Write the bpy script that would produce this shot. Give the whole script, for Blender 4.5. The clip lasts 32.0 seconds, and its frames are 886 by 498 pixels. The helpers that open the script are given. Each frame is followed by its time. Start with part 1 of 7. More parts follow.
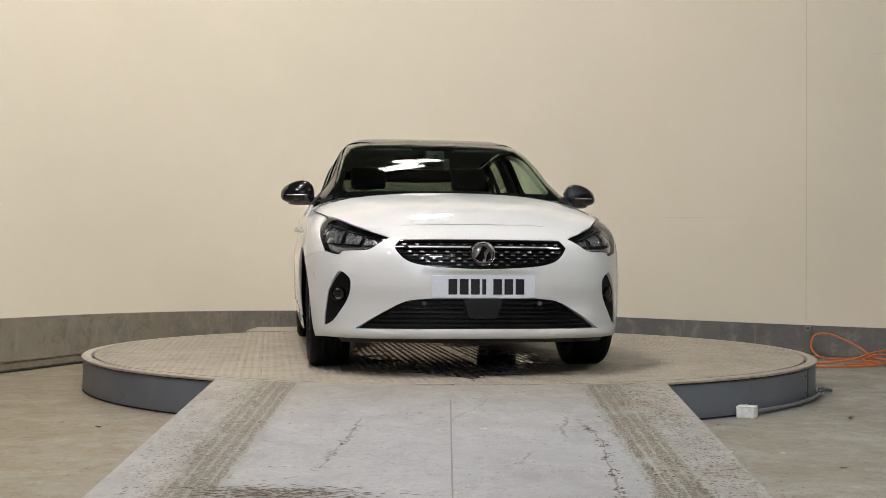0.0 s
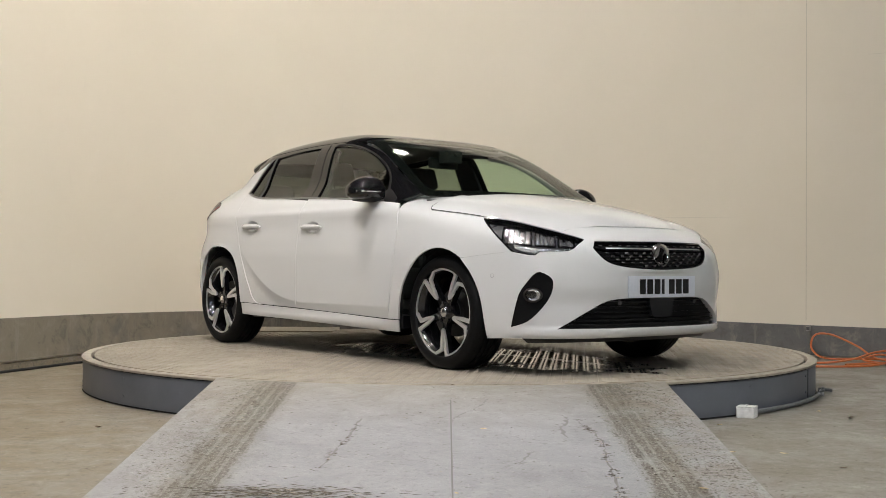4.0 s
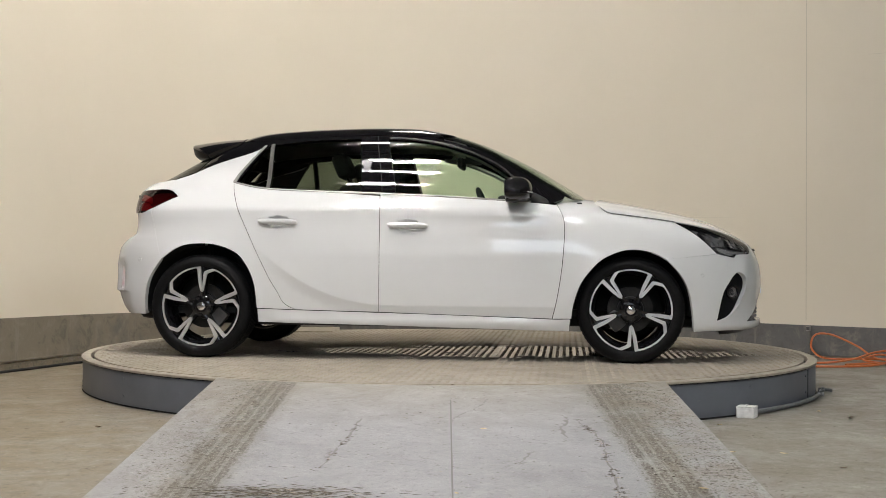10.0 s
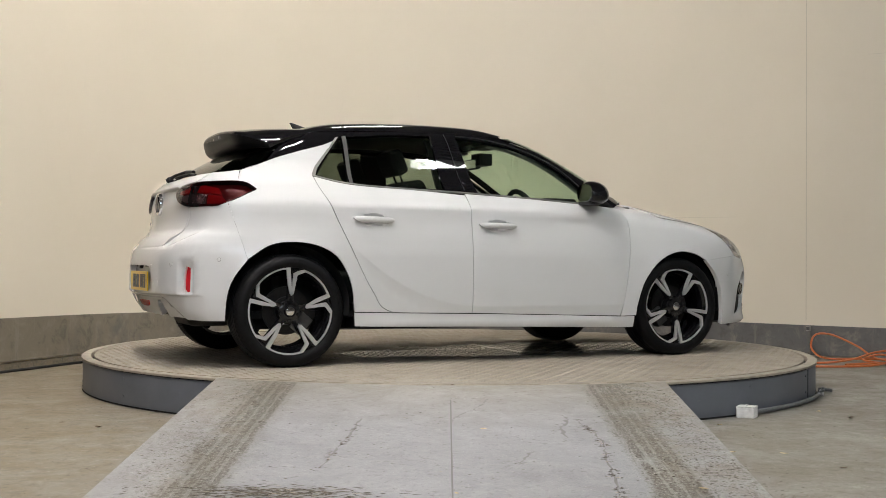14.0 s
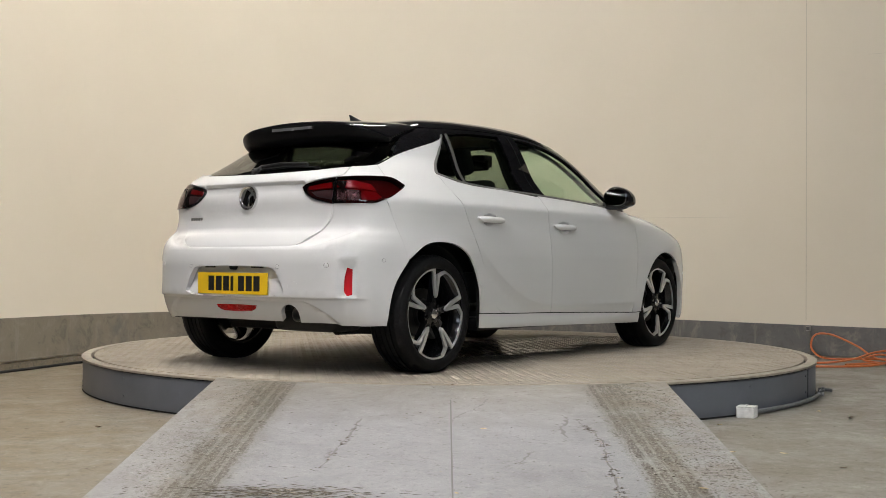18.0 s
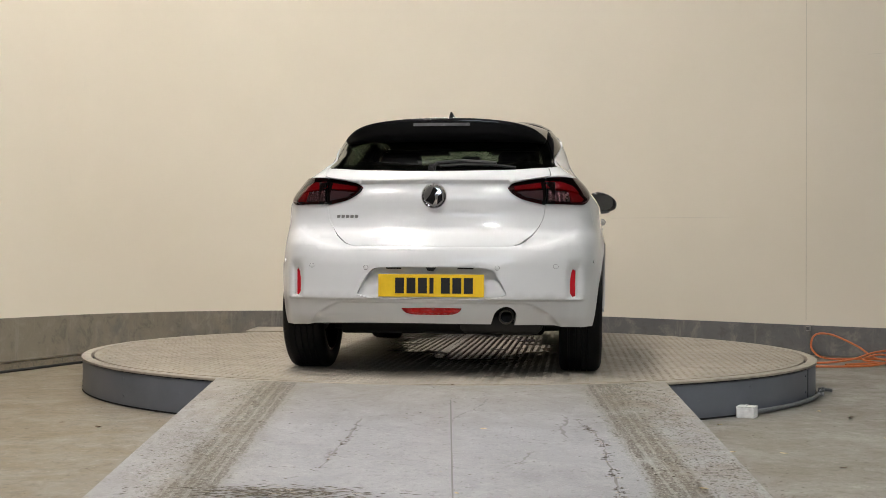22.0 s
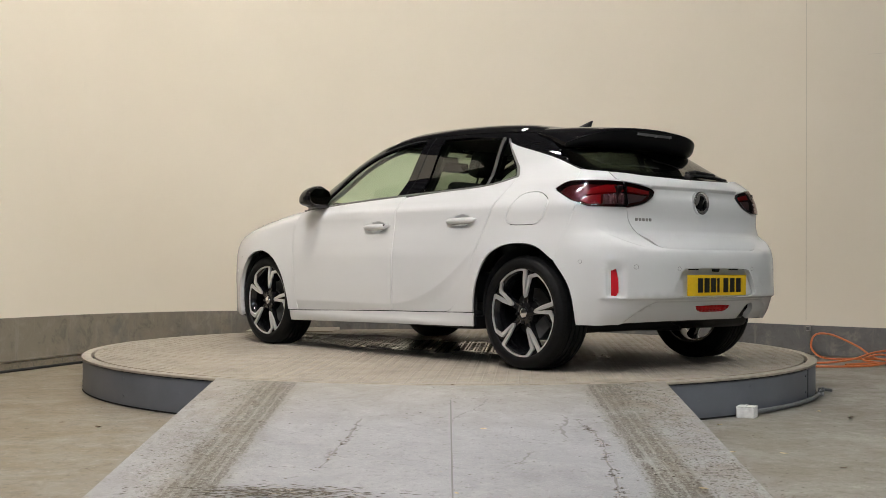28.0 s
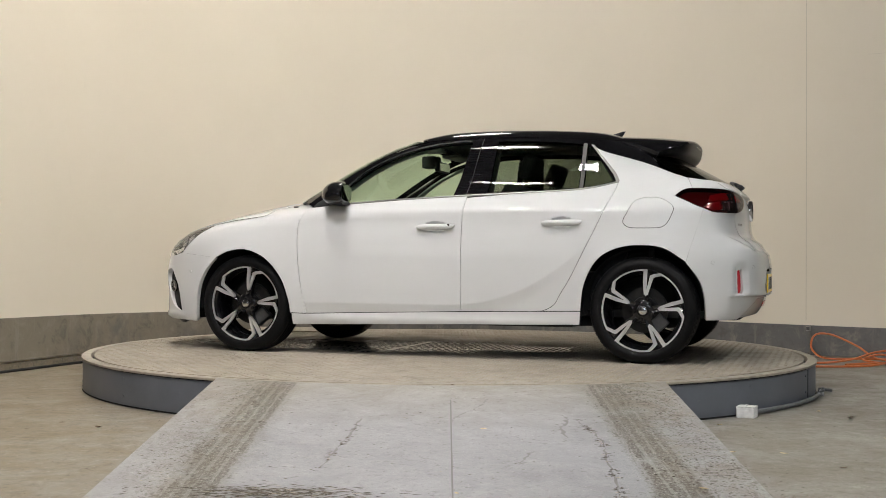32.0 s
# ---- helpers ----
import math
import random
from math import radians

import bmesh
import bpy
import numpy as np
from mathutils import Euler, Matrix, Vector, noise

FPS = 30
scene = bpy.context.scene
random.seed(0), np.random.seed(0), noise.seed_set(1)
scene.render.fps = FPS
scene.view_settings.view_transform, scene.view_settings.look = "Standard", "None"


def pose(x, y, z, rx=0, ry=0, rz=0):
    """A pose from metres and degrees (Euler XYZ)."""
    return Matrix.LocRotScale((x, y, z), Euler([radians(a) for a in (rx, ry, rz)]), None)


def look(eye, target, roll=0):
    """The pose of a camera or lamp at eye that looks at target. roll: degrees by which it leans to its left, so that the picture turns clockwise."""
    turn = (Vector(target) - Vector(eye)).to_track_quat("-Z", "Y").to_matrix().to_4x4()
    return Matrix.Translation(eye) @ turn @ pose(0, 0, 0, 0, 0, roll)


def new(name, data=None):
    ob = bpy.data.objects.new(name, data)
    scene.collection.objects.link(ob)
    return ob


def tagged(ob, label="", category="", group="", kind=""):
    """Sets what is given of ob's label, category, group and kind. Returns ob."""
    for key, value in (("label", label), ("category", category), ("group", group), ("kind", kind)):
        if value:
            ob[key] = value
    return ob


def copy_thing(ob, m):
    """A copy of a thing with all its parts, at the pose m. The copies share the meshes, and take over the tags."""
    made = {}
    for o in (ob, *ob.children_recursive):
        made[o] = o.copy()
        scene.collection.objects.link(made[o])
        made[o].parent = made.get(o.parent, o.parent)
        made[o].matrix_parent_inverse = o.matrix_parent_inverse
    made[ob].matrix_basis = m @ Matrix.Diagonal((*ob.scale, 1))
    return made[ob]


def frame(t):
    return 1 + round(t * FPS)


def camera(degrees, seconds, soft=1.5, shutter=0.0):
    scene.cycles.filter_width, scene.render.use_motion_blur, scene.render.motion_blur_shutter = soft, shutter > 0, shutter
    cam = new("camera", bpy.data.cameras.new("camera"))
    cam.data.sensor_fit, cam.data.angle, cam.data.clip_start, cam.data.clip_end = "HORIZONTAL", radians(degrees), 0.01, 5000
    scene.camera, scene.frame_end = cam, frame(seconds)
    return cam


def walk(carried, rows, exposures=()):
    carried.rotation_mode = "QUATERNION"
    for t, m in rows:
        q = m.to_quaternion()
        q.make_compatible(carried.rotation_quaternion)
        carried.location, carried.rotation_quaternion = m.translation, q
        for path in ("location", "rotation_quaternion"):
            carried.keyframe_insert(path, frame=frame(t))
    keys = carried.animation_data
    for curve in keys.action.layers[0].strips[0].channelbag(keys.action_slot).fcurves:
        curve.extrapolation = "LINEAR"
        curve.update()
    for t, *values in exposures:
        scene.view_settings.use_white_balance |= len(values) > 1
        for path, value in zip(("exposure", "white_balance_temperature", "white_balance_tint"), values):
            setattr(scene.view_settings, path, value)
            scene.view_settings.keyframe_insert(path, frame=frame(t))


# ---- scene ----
from mathutils.geometry import delaunay_2d_cdt

# The camera stands still before the ramp.
def standing(x, y, z, yaw, up, lean):
    """A camera's pose: degrees by which it looks to the right and up, and by which it leans."""
    turn = Matrix.Rotation(radians(-yaw), 4, "Z") @ Matrix.Rotation(radians(90 + up), 4, "X") @ Matrix.Rotation(radians(lean), 4, "Z")
    return Matrix.Translation((x, y, z)) @ turn


cam = camera(41.92, 32.0, soft=0.7)
STAND = standing(0, -7.706, 0.769, -0.308, 0.714, 0.326)
walk(cam, [(0.0, STAND), (32.0, STAND)], exposures=[(0.0, 0.0), (32.0, 0.0)])

# Height of the turntable's top over the floor, and where its axis stands: the world's origin.
DECK = 0.20
R_DISC, R_RING = 2.265, 2.333


def part(name, bm, material, parent, label=""):
    """Links a bmesh, or a ready mesh, as one mesh object under a thing or part."""
    if isinstance(bm, bmesh.types.BMesh):
        me = bpy.data.meshes.new(name)
        bm.to_mesh(me)
        bm.free()
    else:
        me = bm
    if material is not None and not me.materials:
        me.materials.append(material)
    ob = new(name, me)
    ob.parent = parent
    if label:
        ob["label"] = label
    return ob


def thing(name, label, category, at=(0, 0, 0), group="", kind=""):
    """An empty at a thing's base, to carry its parts."""
    ob = new(name)
    ob.empty_display_size = 0.1
    ob.location = at
    return tagged(ob, label, category, group, kind)


def box(bm, x0, x1, y0, y1, z0, z1, bevel=0.0):
    vs = [bm.verts.new(v) for v in ((x0, y0, z0), (x1, y0, z0), (x1, y1, z0), (x0, y1, z0), (x0, y0, z1), (x1, y0, z1), (x1, y1, z1), (x0, y1, z1))]
    fs = [bm.faces.new([vs[i] for i in q]) for q in ((3, 2, 1, 0), (4, 5, 6, 7), (0, 1, 5, 4), (1, 2, 6, 5), (2, 3, 7, 6), (3, 0, 4, 7))]
    if bevel:
        edges = list({e for f in fs for e in f.edges})
        bmesh.ops.bevel(bm, geom=edges, offset=bevel, segments=2, profile=0.7, affect="EDGES")
    return bm


def boxes(*args, bevel=0.0):
    bm = bmesh.new()
    for a in args:
        box(bm, *a, bevel=bevel)
    return bm


def smooth(ob, angle=40):
    """Shades a mesh smooth but for edges sharper than the angle."""
    me = ob.data
    me.shade_smooth()
    me.set_sharp_from_angle(angle=radians(angle))
    return ob


def lathe(profile, n=48, axis="Z", arc=(0, 360), cap=False):
    """Turns a profile of (radius, height) round the axis z, y or x."""
    bm = bmesh.new()
    full = arc[1] - arc[0] >= 360
    cols = []
    for i in range(n if full else n + 1):
        a = radians(arc[0] + (arc[1] - arc[0]) * i / n)
        c, s = math.cos(a), math.sin(a)
        col = []
        for r, h in profile:
            p = {"Z": (r * c, r * s, h), "Y": (r * c, h, r * s), "X": (h, r * c, r * s)}[axis]
            col.append(bm.verts.new(p))
        cols.append(col)
    m = len(profile)
    for i in range(n):
        a, b = cols[i], cols[(i + 1) % len(cols)]
        for j in range(m - 1):
            quad = (a[j], b[j], b[j + 1], a[j + 1])
            if len({tuple(round(x, 6) for x in v.co) for v in quad}) == 4 or (profile[j][0] > 1e-6 or profile[j + 1][0] > 1e-6):
                bm.faces.new(quad)
    bmesh.ops.remove_doubles(bm, verts=bm.verts, dist=1e-5)
    bmesh.ops.recalc_face_normals(bm, faces=bm.faces)
    return bm


def tube(points, radius, n=8, closed=False):
    """A round bar along a row of points."""
    bm = bmesh.new()
    pts = [Vector(q) for q in points]
    rings = []
    for i, q in enumerate(pts):
        d = (pts[min(i + 1, len(pts) - 1)] - pts[max(i - 1, 0)]).normalized()
        side = d.cross(Vector((0, 0, 1)))
        if side.length < 0.1:
            side = d.cross(Vector((1, 0, 0)))
        side.normalize()
        up = side.cross(d)
        rings.append([bm.verts.new(q + radius * (math.cos(2 * math.pi * k / n) * side + math.sin(2 * math.pi * k / n) * up)) for k in range(n)])
    for a, b in zip(rings, rings[1:]):
        for k in range(n):
            bm.faces.new((a[k], a[(k + 1) % n], b[(k + 1) % n], b[k]))
    bm.faces.new(rings[0][::-1])
    bm.faces.new(rings[-1])
    return bm


def glide(xs, ys):
    """A smooth curve through the points (xs, ys) that never overshoots them."""
    xs, ys = np.array(xs, float), np.array(ys, float)
    h = np.diff(xs)
    d = np.diff(ys) / h
    m = np.zeros(len(xs))
    for i in range(1, len(xs) - 1):
        if d[i - 1] * d[i] > 0:
            w1, w2 = 2 * h[i] + h[i - 1], h[i] + 2 * h[i - 1]
            m[i] = (w1 + w2) / (w1 / d[i - 1] + w2 / d[i])
    m[0], m[-1] = d[0], d[-1]

    def at(x):
        x = np.asarray(x, float)
        i = np.clip(np.searchsorted(xs, x) - 1, 0, len(xs) - 2)
        t = (x - xs[i]) / h[i]
        inside = (2 * t**3 - 3 * t**2 + 1) * ys[i] + (t**3 - 2 * t**2 + t) * h[i] * m[i] + (3 * t**2 - 2 * t**3) * ys[i + 1] + (t**3 - t**2) * h[i] * m[i + 1]
        return np.where(t < 0, ys[i] + m[i] * (x - xs[i]), np.where(t > 1, ys[i + 1] + m[i + 1] * (x - xs[i + 1]), inside))

    return at


# Light: twin-tube battens under the high ceiling; daylight comes by a high window behind the camera.
world = bpy.data.worlds.new("world")
world.use_nodes = True
scene.world = world
sky = world.node_tree.nodes.new("ShaderNodeTexSky")
sky.sky_type, sky.sun_disc, sky.sun_elevation, sky.sun_rotation = "NISHITA", False, radians(35), radians(120)
world.node_tree.links.new(sky.outputs[0], world.node_tree.nodes["Background"].inputs[0])
world.node_tree.nodes["Background"].inputs[1].default_value = 0.08

CEILING, WALL_TOP = 5.8, 3.34

# twin-tube battens: place, turn, colour and strength of the tubes, and how far the added side and end shades hang below
# them
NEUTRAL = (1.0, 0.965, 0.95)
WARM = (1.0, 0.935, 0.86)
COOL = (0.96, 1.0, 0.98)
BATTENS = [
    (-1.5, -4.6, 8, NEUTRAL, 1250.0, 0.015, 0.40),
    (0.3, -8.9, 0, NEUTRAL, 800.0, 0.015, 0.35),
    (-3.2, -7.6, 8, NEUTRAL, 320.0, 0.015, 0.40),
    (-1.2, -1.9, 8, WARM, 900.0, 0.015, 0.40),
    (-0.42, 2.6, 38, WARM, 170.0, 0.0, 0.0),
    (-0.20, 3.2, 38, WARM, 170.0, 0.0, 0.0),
    # added out of view to brighten the car's right side; deep lips spare the wall
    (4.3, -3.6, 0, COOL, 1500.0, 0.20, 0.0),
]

# the sky in a long window high in the wall behind the camera
STRIP = (-1.9, 1.5, 2.9, 4.2)  # from x to x, from height to height
sky_lamp = bpy.data.lights.new("window_sky", "AREA")
sky_lamp.shape, sky_lamp.size, sky_lamp.size_y, sky_lamp.energy, sky_lamp.color = "RECTANGLE", STRIP[1] - STRIP[0], STRIP[3] - STRIP[2], 60.0, (0.80, 0.89, 1.0)
new("window_sky", sky_lamp).matrix_basis = look(((STRIP[0] + STRIP[1]) / 2, -12.82, (STRIP[2] + STRIP[3]) / 2), (0, 0, 1.0))


# ---- materials ----
class Mat:
    """A node material under construction."""

    def __init__(self, name, colour=(0.5, 0.5, 0.5), rough=0.5, metal=0.0):
        self.m = bpy.data.materials.new(name)
        self.m.use_nodes = True
        self.t = self.m.node_tree
        self.b = self.t.nodes["Principled BSDF"]
        self.b.inputs["Base Color"].default_value = (*colour, 1)
        self.b.inputs["Roughness"].default_value = rough
        self.b.inputs["Metallic"].default_value = metal

    def put(self, socket, value):
        if isinstance(value, bpy.types.NodeSocket):
            self.t.links.new(value, self.b.inputs[socket])
        else:
            self.b.inputs[socket].default_value = value
        return self

    def node(self, kind, **values):
        n = self.t.nodes.new(kind)
        for key, value in values.items():
            sock = n.inputs[key.replace("_", " ")]
            if isinstance(value, bpy.types.NodeSocket):
                self.t.links.new(value, sock)
            else:
                sock.default_value = value
        return n

    def place(self, scale=(1, 1, 1), turn=0.0):
        c = self.t.nodes.new("ShaderNodeTexCoord")
        n = self.t.nodes.new("ShaderNodeMapping")
        n.inputs["Scale"].default_value = scale
        n.inputs["Rotation"].default_value = (0, 0, turn)
        self.t.links.new(c.outputs["Object"], n.inputs["Vector"])
        return n.outputs[0]

    def noise(self, at, scale, detail=4.0, rough=0.55, distort=0.0):
        n = self.node("ShaderNodeTexNoise", Vector=at, Scale=scale, Detail=detail, Roughness=rough, Distortion=distort)
        return n.outputs[0]

    def ramp(self, fac, stops):
        n = self.t.nodes.new("ShaderNodeValToRGB")
        self.t.links.new(fac, n.inputs[0])
        el = n.color_ramp.elements
        while len(el) < len(stops):
            el.new(0.5)
        for e, (p, c) in zip(el, stops):
            e.position = p
            e.color = (*c, 1) if len(c) == 3 else (c[0],) * 3 + (1,)
        return n.outputs[0]

    def mix(self, fac, a, b, blend="MIX"):
        n = self.t.nodes.new("ShaderNodeMix")
        n.data_type, n.blend_type = "RGBA", blend
        for sock, v in ((n.inputs[0], fac), (n.inputs[6], a), (n.inputs[7], b)):
            if isinstance(v, bpy.types.NodeSocket):
                self.t.links.new(v, sock)
            else:
                sock.default_value = v if isinstance(v, float) else (*v, 1)
        return n.outputs[2]

    def maths(self, op, a, b=0.0, c=0.0):
        n = self.t.nodes.new("ShaderNodeMath")
        n.operation = op
        for sock, v in zip(n.inputs, (a, b, c)):
            if isinstance(v, bpy.types.NodeSocket):
                self.t.links.new(v, sock)
            else:
                sock.default_value = v
        return n.outputs[0]

    def bump(self, height, strength=0.3, distance=0.002):
        n = self.node("ShaderNodeBump", Strength=strength, Distance=distance, Height=height)
        return self.put("Normal", n.outputs[0])


def floor_mat():
    """Painted concrete: dusty and brown on one hand of the ramp, cleaner and greyer on the other."""
    k = Mat("worn_painted_concrete", rough=0.6)
    at = k.place()
    xyz = k.t.nodes.new("ShaderNodeSeparateXYZ")
    k.t.links.new(at, xyz.inputs[0])
    big, mid, blot = k.noise(at, 0.55, 5), k.noise(at, 2.6, 9, 0.70, 0.4), k.noise(at, 11, 9, 0.72, 0.3)
    fine, grit = k.noise(at, 34, 8, 0.78), k.noise(at, 75, 4, 0.75)
    c = k.ramp(big, [(0.3, (0.185, 0.168, 0.14)), (0.7, (0.245, 0.235, 0.215))])
    c = k.mix(k.ramp(mid, [(0.42, (0,)), (0.62, (0.7,))]), c, (0.18, 0.16, 0.128))
    dusty = k.ramp(k.maths("MULTIPLY_ADD", k.maths("SUBTRACT", mid, 0.5), 1.4, k.maths("MULTIPLY", xyz.outputs[0], -0.4)), [(0.25, (0,)), (0.75, (0.75,))])
    c = k.mix(dusty, c, (0.235, 0.19, 0.125))
    c = k.mix(k.ramp(blot, [(0.52, (0,)), (0.62, (0.6,))]), c, (0.14, 0.12, 0.092))
    c = k.mix(k.ramp(blot, [(0.34, (0.55,)), (0.44, (0,))]), c, (0.335, 0.32, 0.29))
    c = k.mix(k.ramp(fine, [(0.55, (0,)), (0.60, (0.7,))]), c, (0.095, 0.083, 0.065))
    c = k.mix(k.ramp(grit, [(0.60, (0,)), (0.66, (0.7,))]), c, (0.42, 0.40, 0.37))
    k.put("Base Color", c)
    k.put("Roughness", k.ramp(mid, [(0.3, (0.42,)), (0.7, (0.72,))]))
    k.bump(k.mix(0.5, fine, blot), 0.5, 0.005)
    return k.m


def ramp_mat():
    k = Mat("worn_grey_ramp_paint", rough=0.5)
    at = k.place()
    c3 = k.t.nodes.new("ShaderNodeSeparateXYZ")
    k.t.links.new(at, c3.inputs[0])
    x, y = c3.outputs[0], c3.outputs[1]
    big, mid, blot = k.noise(at, 1.3, 5), k.noise(at, 5.0, 9, 0.7, 0.8), k.noise(at, 15, 8, 0.72, 0.6)
    fine, grit = k.noise(at, 40, 8, 0.78, 0.5), k.noise(at, 95, 4, 0.75)
    c = k.ramp(big, [(0.3, (0.245, 0.243, 0.252)), (0.7, (0.31, 0.308, 0.322))])
    # the warm light on the upper end is put into the colour
    lit_warmth = k.ramp(k.maths("ADD", k.maths("ADD", y, 3.2), k.maths("MULTIPLY", k.maths("SUBTRACT", mid, 0.5), 1.2)), [(0.1, (0,)), (0.9, (0.75,))])
    c = k.mix(lit_warmth, c, (0.27, 0.248, 0.208))
    c = k.mix(k.ramp(blot, [(0.36, (0.45,)), (0.45, (0,))]), c, (0.37, 0.365, 0.365))
    c = k.mix(k.ramp(fine, [(0.56, (0,)), (0.60, (0.6,))]), c, (0.155, 0.147, 0.135))
    # two tracks where tyres have scrubbed the paint down to the grit, each with a few tread lines
    drift = k.maths("MULTIPLY", k.maths("ADD", y, 2.9), -0.03)
    left = k.maths("ADD", k.maths("ADD", x, 0.83), drift)
    right = k.maths("SUBTRACT", k.maths("SUBTRACT", x, 0.74), drift)
    ragged = k.maths("ADD", k.maths("MULTIPLY", k.maths("SUBTRACT", fine, 0.5), 0.16), k.maths("MULTIPLY", k.maths("SUBTRACT", mid, 0.5), 0.14))
    patchy = k.noise(k.place((6, 3.5, 1)), 1.0, 7, 0.72)
    crumb = k.noise(k.place((62, 46, 1)), 1.0, 6, 0.72, 0.7)
    chip = k.noise(k.place((105, 80, 1)), 1.0, 3, 0.6)
    streak = k.noise(k.place((60, 3.0, 1)), 1.0, 5, 0.65)
    for d, wide, clean in ((left, 0.095, 0.36), (right, 0.085, 0.36)):
        near = k.maths("ADD", k.maths("ABSOLUTE", d), ragged)
        track = k.ramp(near, [(wide - 0.012, (1.0,)), (wide + 0.012, (0.0,))])
        track = k.maths("MULTIPLY", track, k.ramp(patchy, [(clean, (0.25,)), (clean + 0.10, (1.0,))]))
        gap = k.ramp(k.maths("MULTIPLY_ADD", k.maths("SINE", k.maths("MULTIPLY", d, 142.0)), 0.16, streak), [(0.56, (0.0,)), (0.62, (0.8,))])
        dark = k.maths("MULTIPLY", track, k.maths("SUBTRACT", 1.0, gap))
        c = k.mix(k.maths("MULTIPLY", track, 0.5), c, (0.20, 0.183, 0.15))
        c = k.mix(k.maths("MULTIPLY", dark, k.ramp(crumb, [(0.40, (0.15,)), (0.50, (0.9,))])), c, (0.082, 0.072, 0.055))
        c = k.mix(k.maths("MULTIPLY", dark, k.ramp(chip, [(0.56, (0,)), (0.60, (0.9,))])), c, (0.035, 0.03, 0.022))
        c = k.mix(k.maths("MULTIPLY", track, k.ramp(chip, [(0.36, (0.9,)), (0.40, (0,))])), c, (0.36, 0.345, 0.32))
    # paint flakes off beside the tracks
    wear = k.ramp(k.maths("ABSOLUTE", k.maths("SUBTRACT", right, 0.15)), [(0.08, (1.0,)), (0.26, (0.0,))])
    wear = k.maths("ADD", wear, k.ramp(k.maths("ABSOLUTE", k.maths("ADD", left, 0.10)), [(0.06, (0.7,)), (0.30, (0.0,))]))
    c = k.mix(k.maths("MULTIPLY", wear, k.ramp(mid, [(0.42, (0,)), (0.60, (0.55,))])), c, (0.235, 0.20, 0.145))
    flakes = k.maths("MULTIPLY", k.ramp(crumb, [(0.535, (0,)), (0.56, (1,))]), k.ramp(patchy, [(0.42, (0.1,)), (0.55, (1.0,))]))
    c = k.mix(k.maths("MULTIPLY", wear, flakes), c, (0.078, 0.066, 0.048))
    specks = k.ramp(k.noise(k.place((38, 44, 1)), 1.0, 6, 0.7), [(0.64, (0,)), (0.66, (0.85,))])
    c = k.mix(specks, c, (0.09, 0.082, 0.07))
    c = k.mix(k.ramp(grit, [(0.63, (0,)), (0.67, (0.85,))]), c, (0.52, 0.515, 0.51))
    k.put("Base Color", c)
    k.put("Roughness", k.ramp(mid, [(0.3, (0.28,)), (0.7, (0.55,))]))
    k.bump(k.mix(0.5, fine, crumb), 0.6, 0.006)
    return k.m


def deck_mat(name, dry, light):
    """Tread plate: dry and dusty but for the water that has run off the car and lies under it, darkened there by the
    car's painted shade.
    """
    k = Mat(name, rough=0.5)
    at = k.place()
    big, mid, fine = k.noise(at, 1.1, 4), k.noise(at, 6.0, 8, 0.7, 0.5), k.noise(at, 80, 4, 0.7)
    c = k.ramp(big, [(0.35, dry), (0.68, light)])
    c = k.mix(k.ramp(mid, [(0.48, (0,)), (0.68, (0.45,))]), c, (0.21, 0.195, 0.165))
    c3 = k.t.nodes.new("ShaderNodeSeparateXYZ")
    k.t.links.new(at, c3.inputs[0])
    x = k.maths("MULTIPLY", k.maths("SUBTRACT", c3.outputs[0], 0.58), 0.48)
    y = k.maths("MULTIPLY", k.maths("ADD", c3.outputs[1], 0.13), 1.45)
    far = k.maths("SQRT", k.maths("ADD", k.maths("MULTIPLY", x, x), k.maths("MULTIPLY", y, y)))
    far = k.maths("ADD", far, k.maths("MULTIPLY", k.maths("SUBTRACT", k.noise(at, 2.6, 7, 0.65, 0.6), 0.5), 2.2))
    wet_shade = k.ramp(far, [(0.56, (1,)), (0.72, (0,))])
    # near-black mixed in for the car's shade as well as the damp
    c = k.mix(k.maths("MULTIPLY", wet_shade, 0.48), c, (0.035, 0.033, 0.030))
    k.put("Base Color", c)
    k.put("Specular IOR Level", 0.35)
    k.put("Roughness", k.mix(wet_shade, k.ramp(mid, [(0.3, (0.42,)), (0.7, (0.62,))]), (0.06, 0.06, 0.06)))
    k.bump(fine, 0.12, 0.001)
    return k.m


def wall_mat():
    k = Mat("cream_wall_paint", rough=0.62)
    at = k.place()
    big, fine = k.noise(at, 0.7, 4), k.noise(at, 120, 3)
    c = k.ramp(big, [(0.3, (0.75, 0.685, 0.565)), (0.7, (0.79, 0.725, 0.605))])
    scuff = k.ramp(k.noise(k.place((1, 1, 0.15)), 6, 6, 0.7), [(0.66, (0,)), (0.8, (0.25,))])
    c = k.mix(scuff, c, (0.55, 0.50, 0.41))
    k.put("Base Color", c)
    k.bump(fine, 0.06, 0.001)
    return k.m


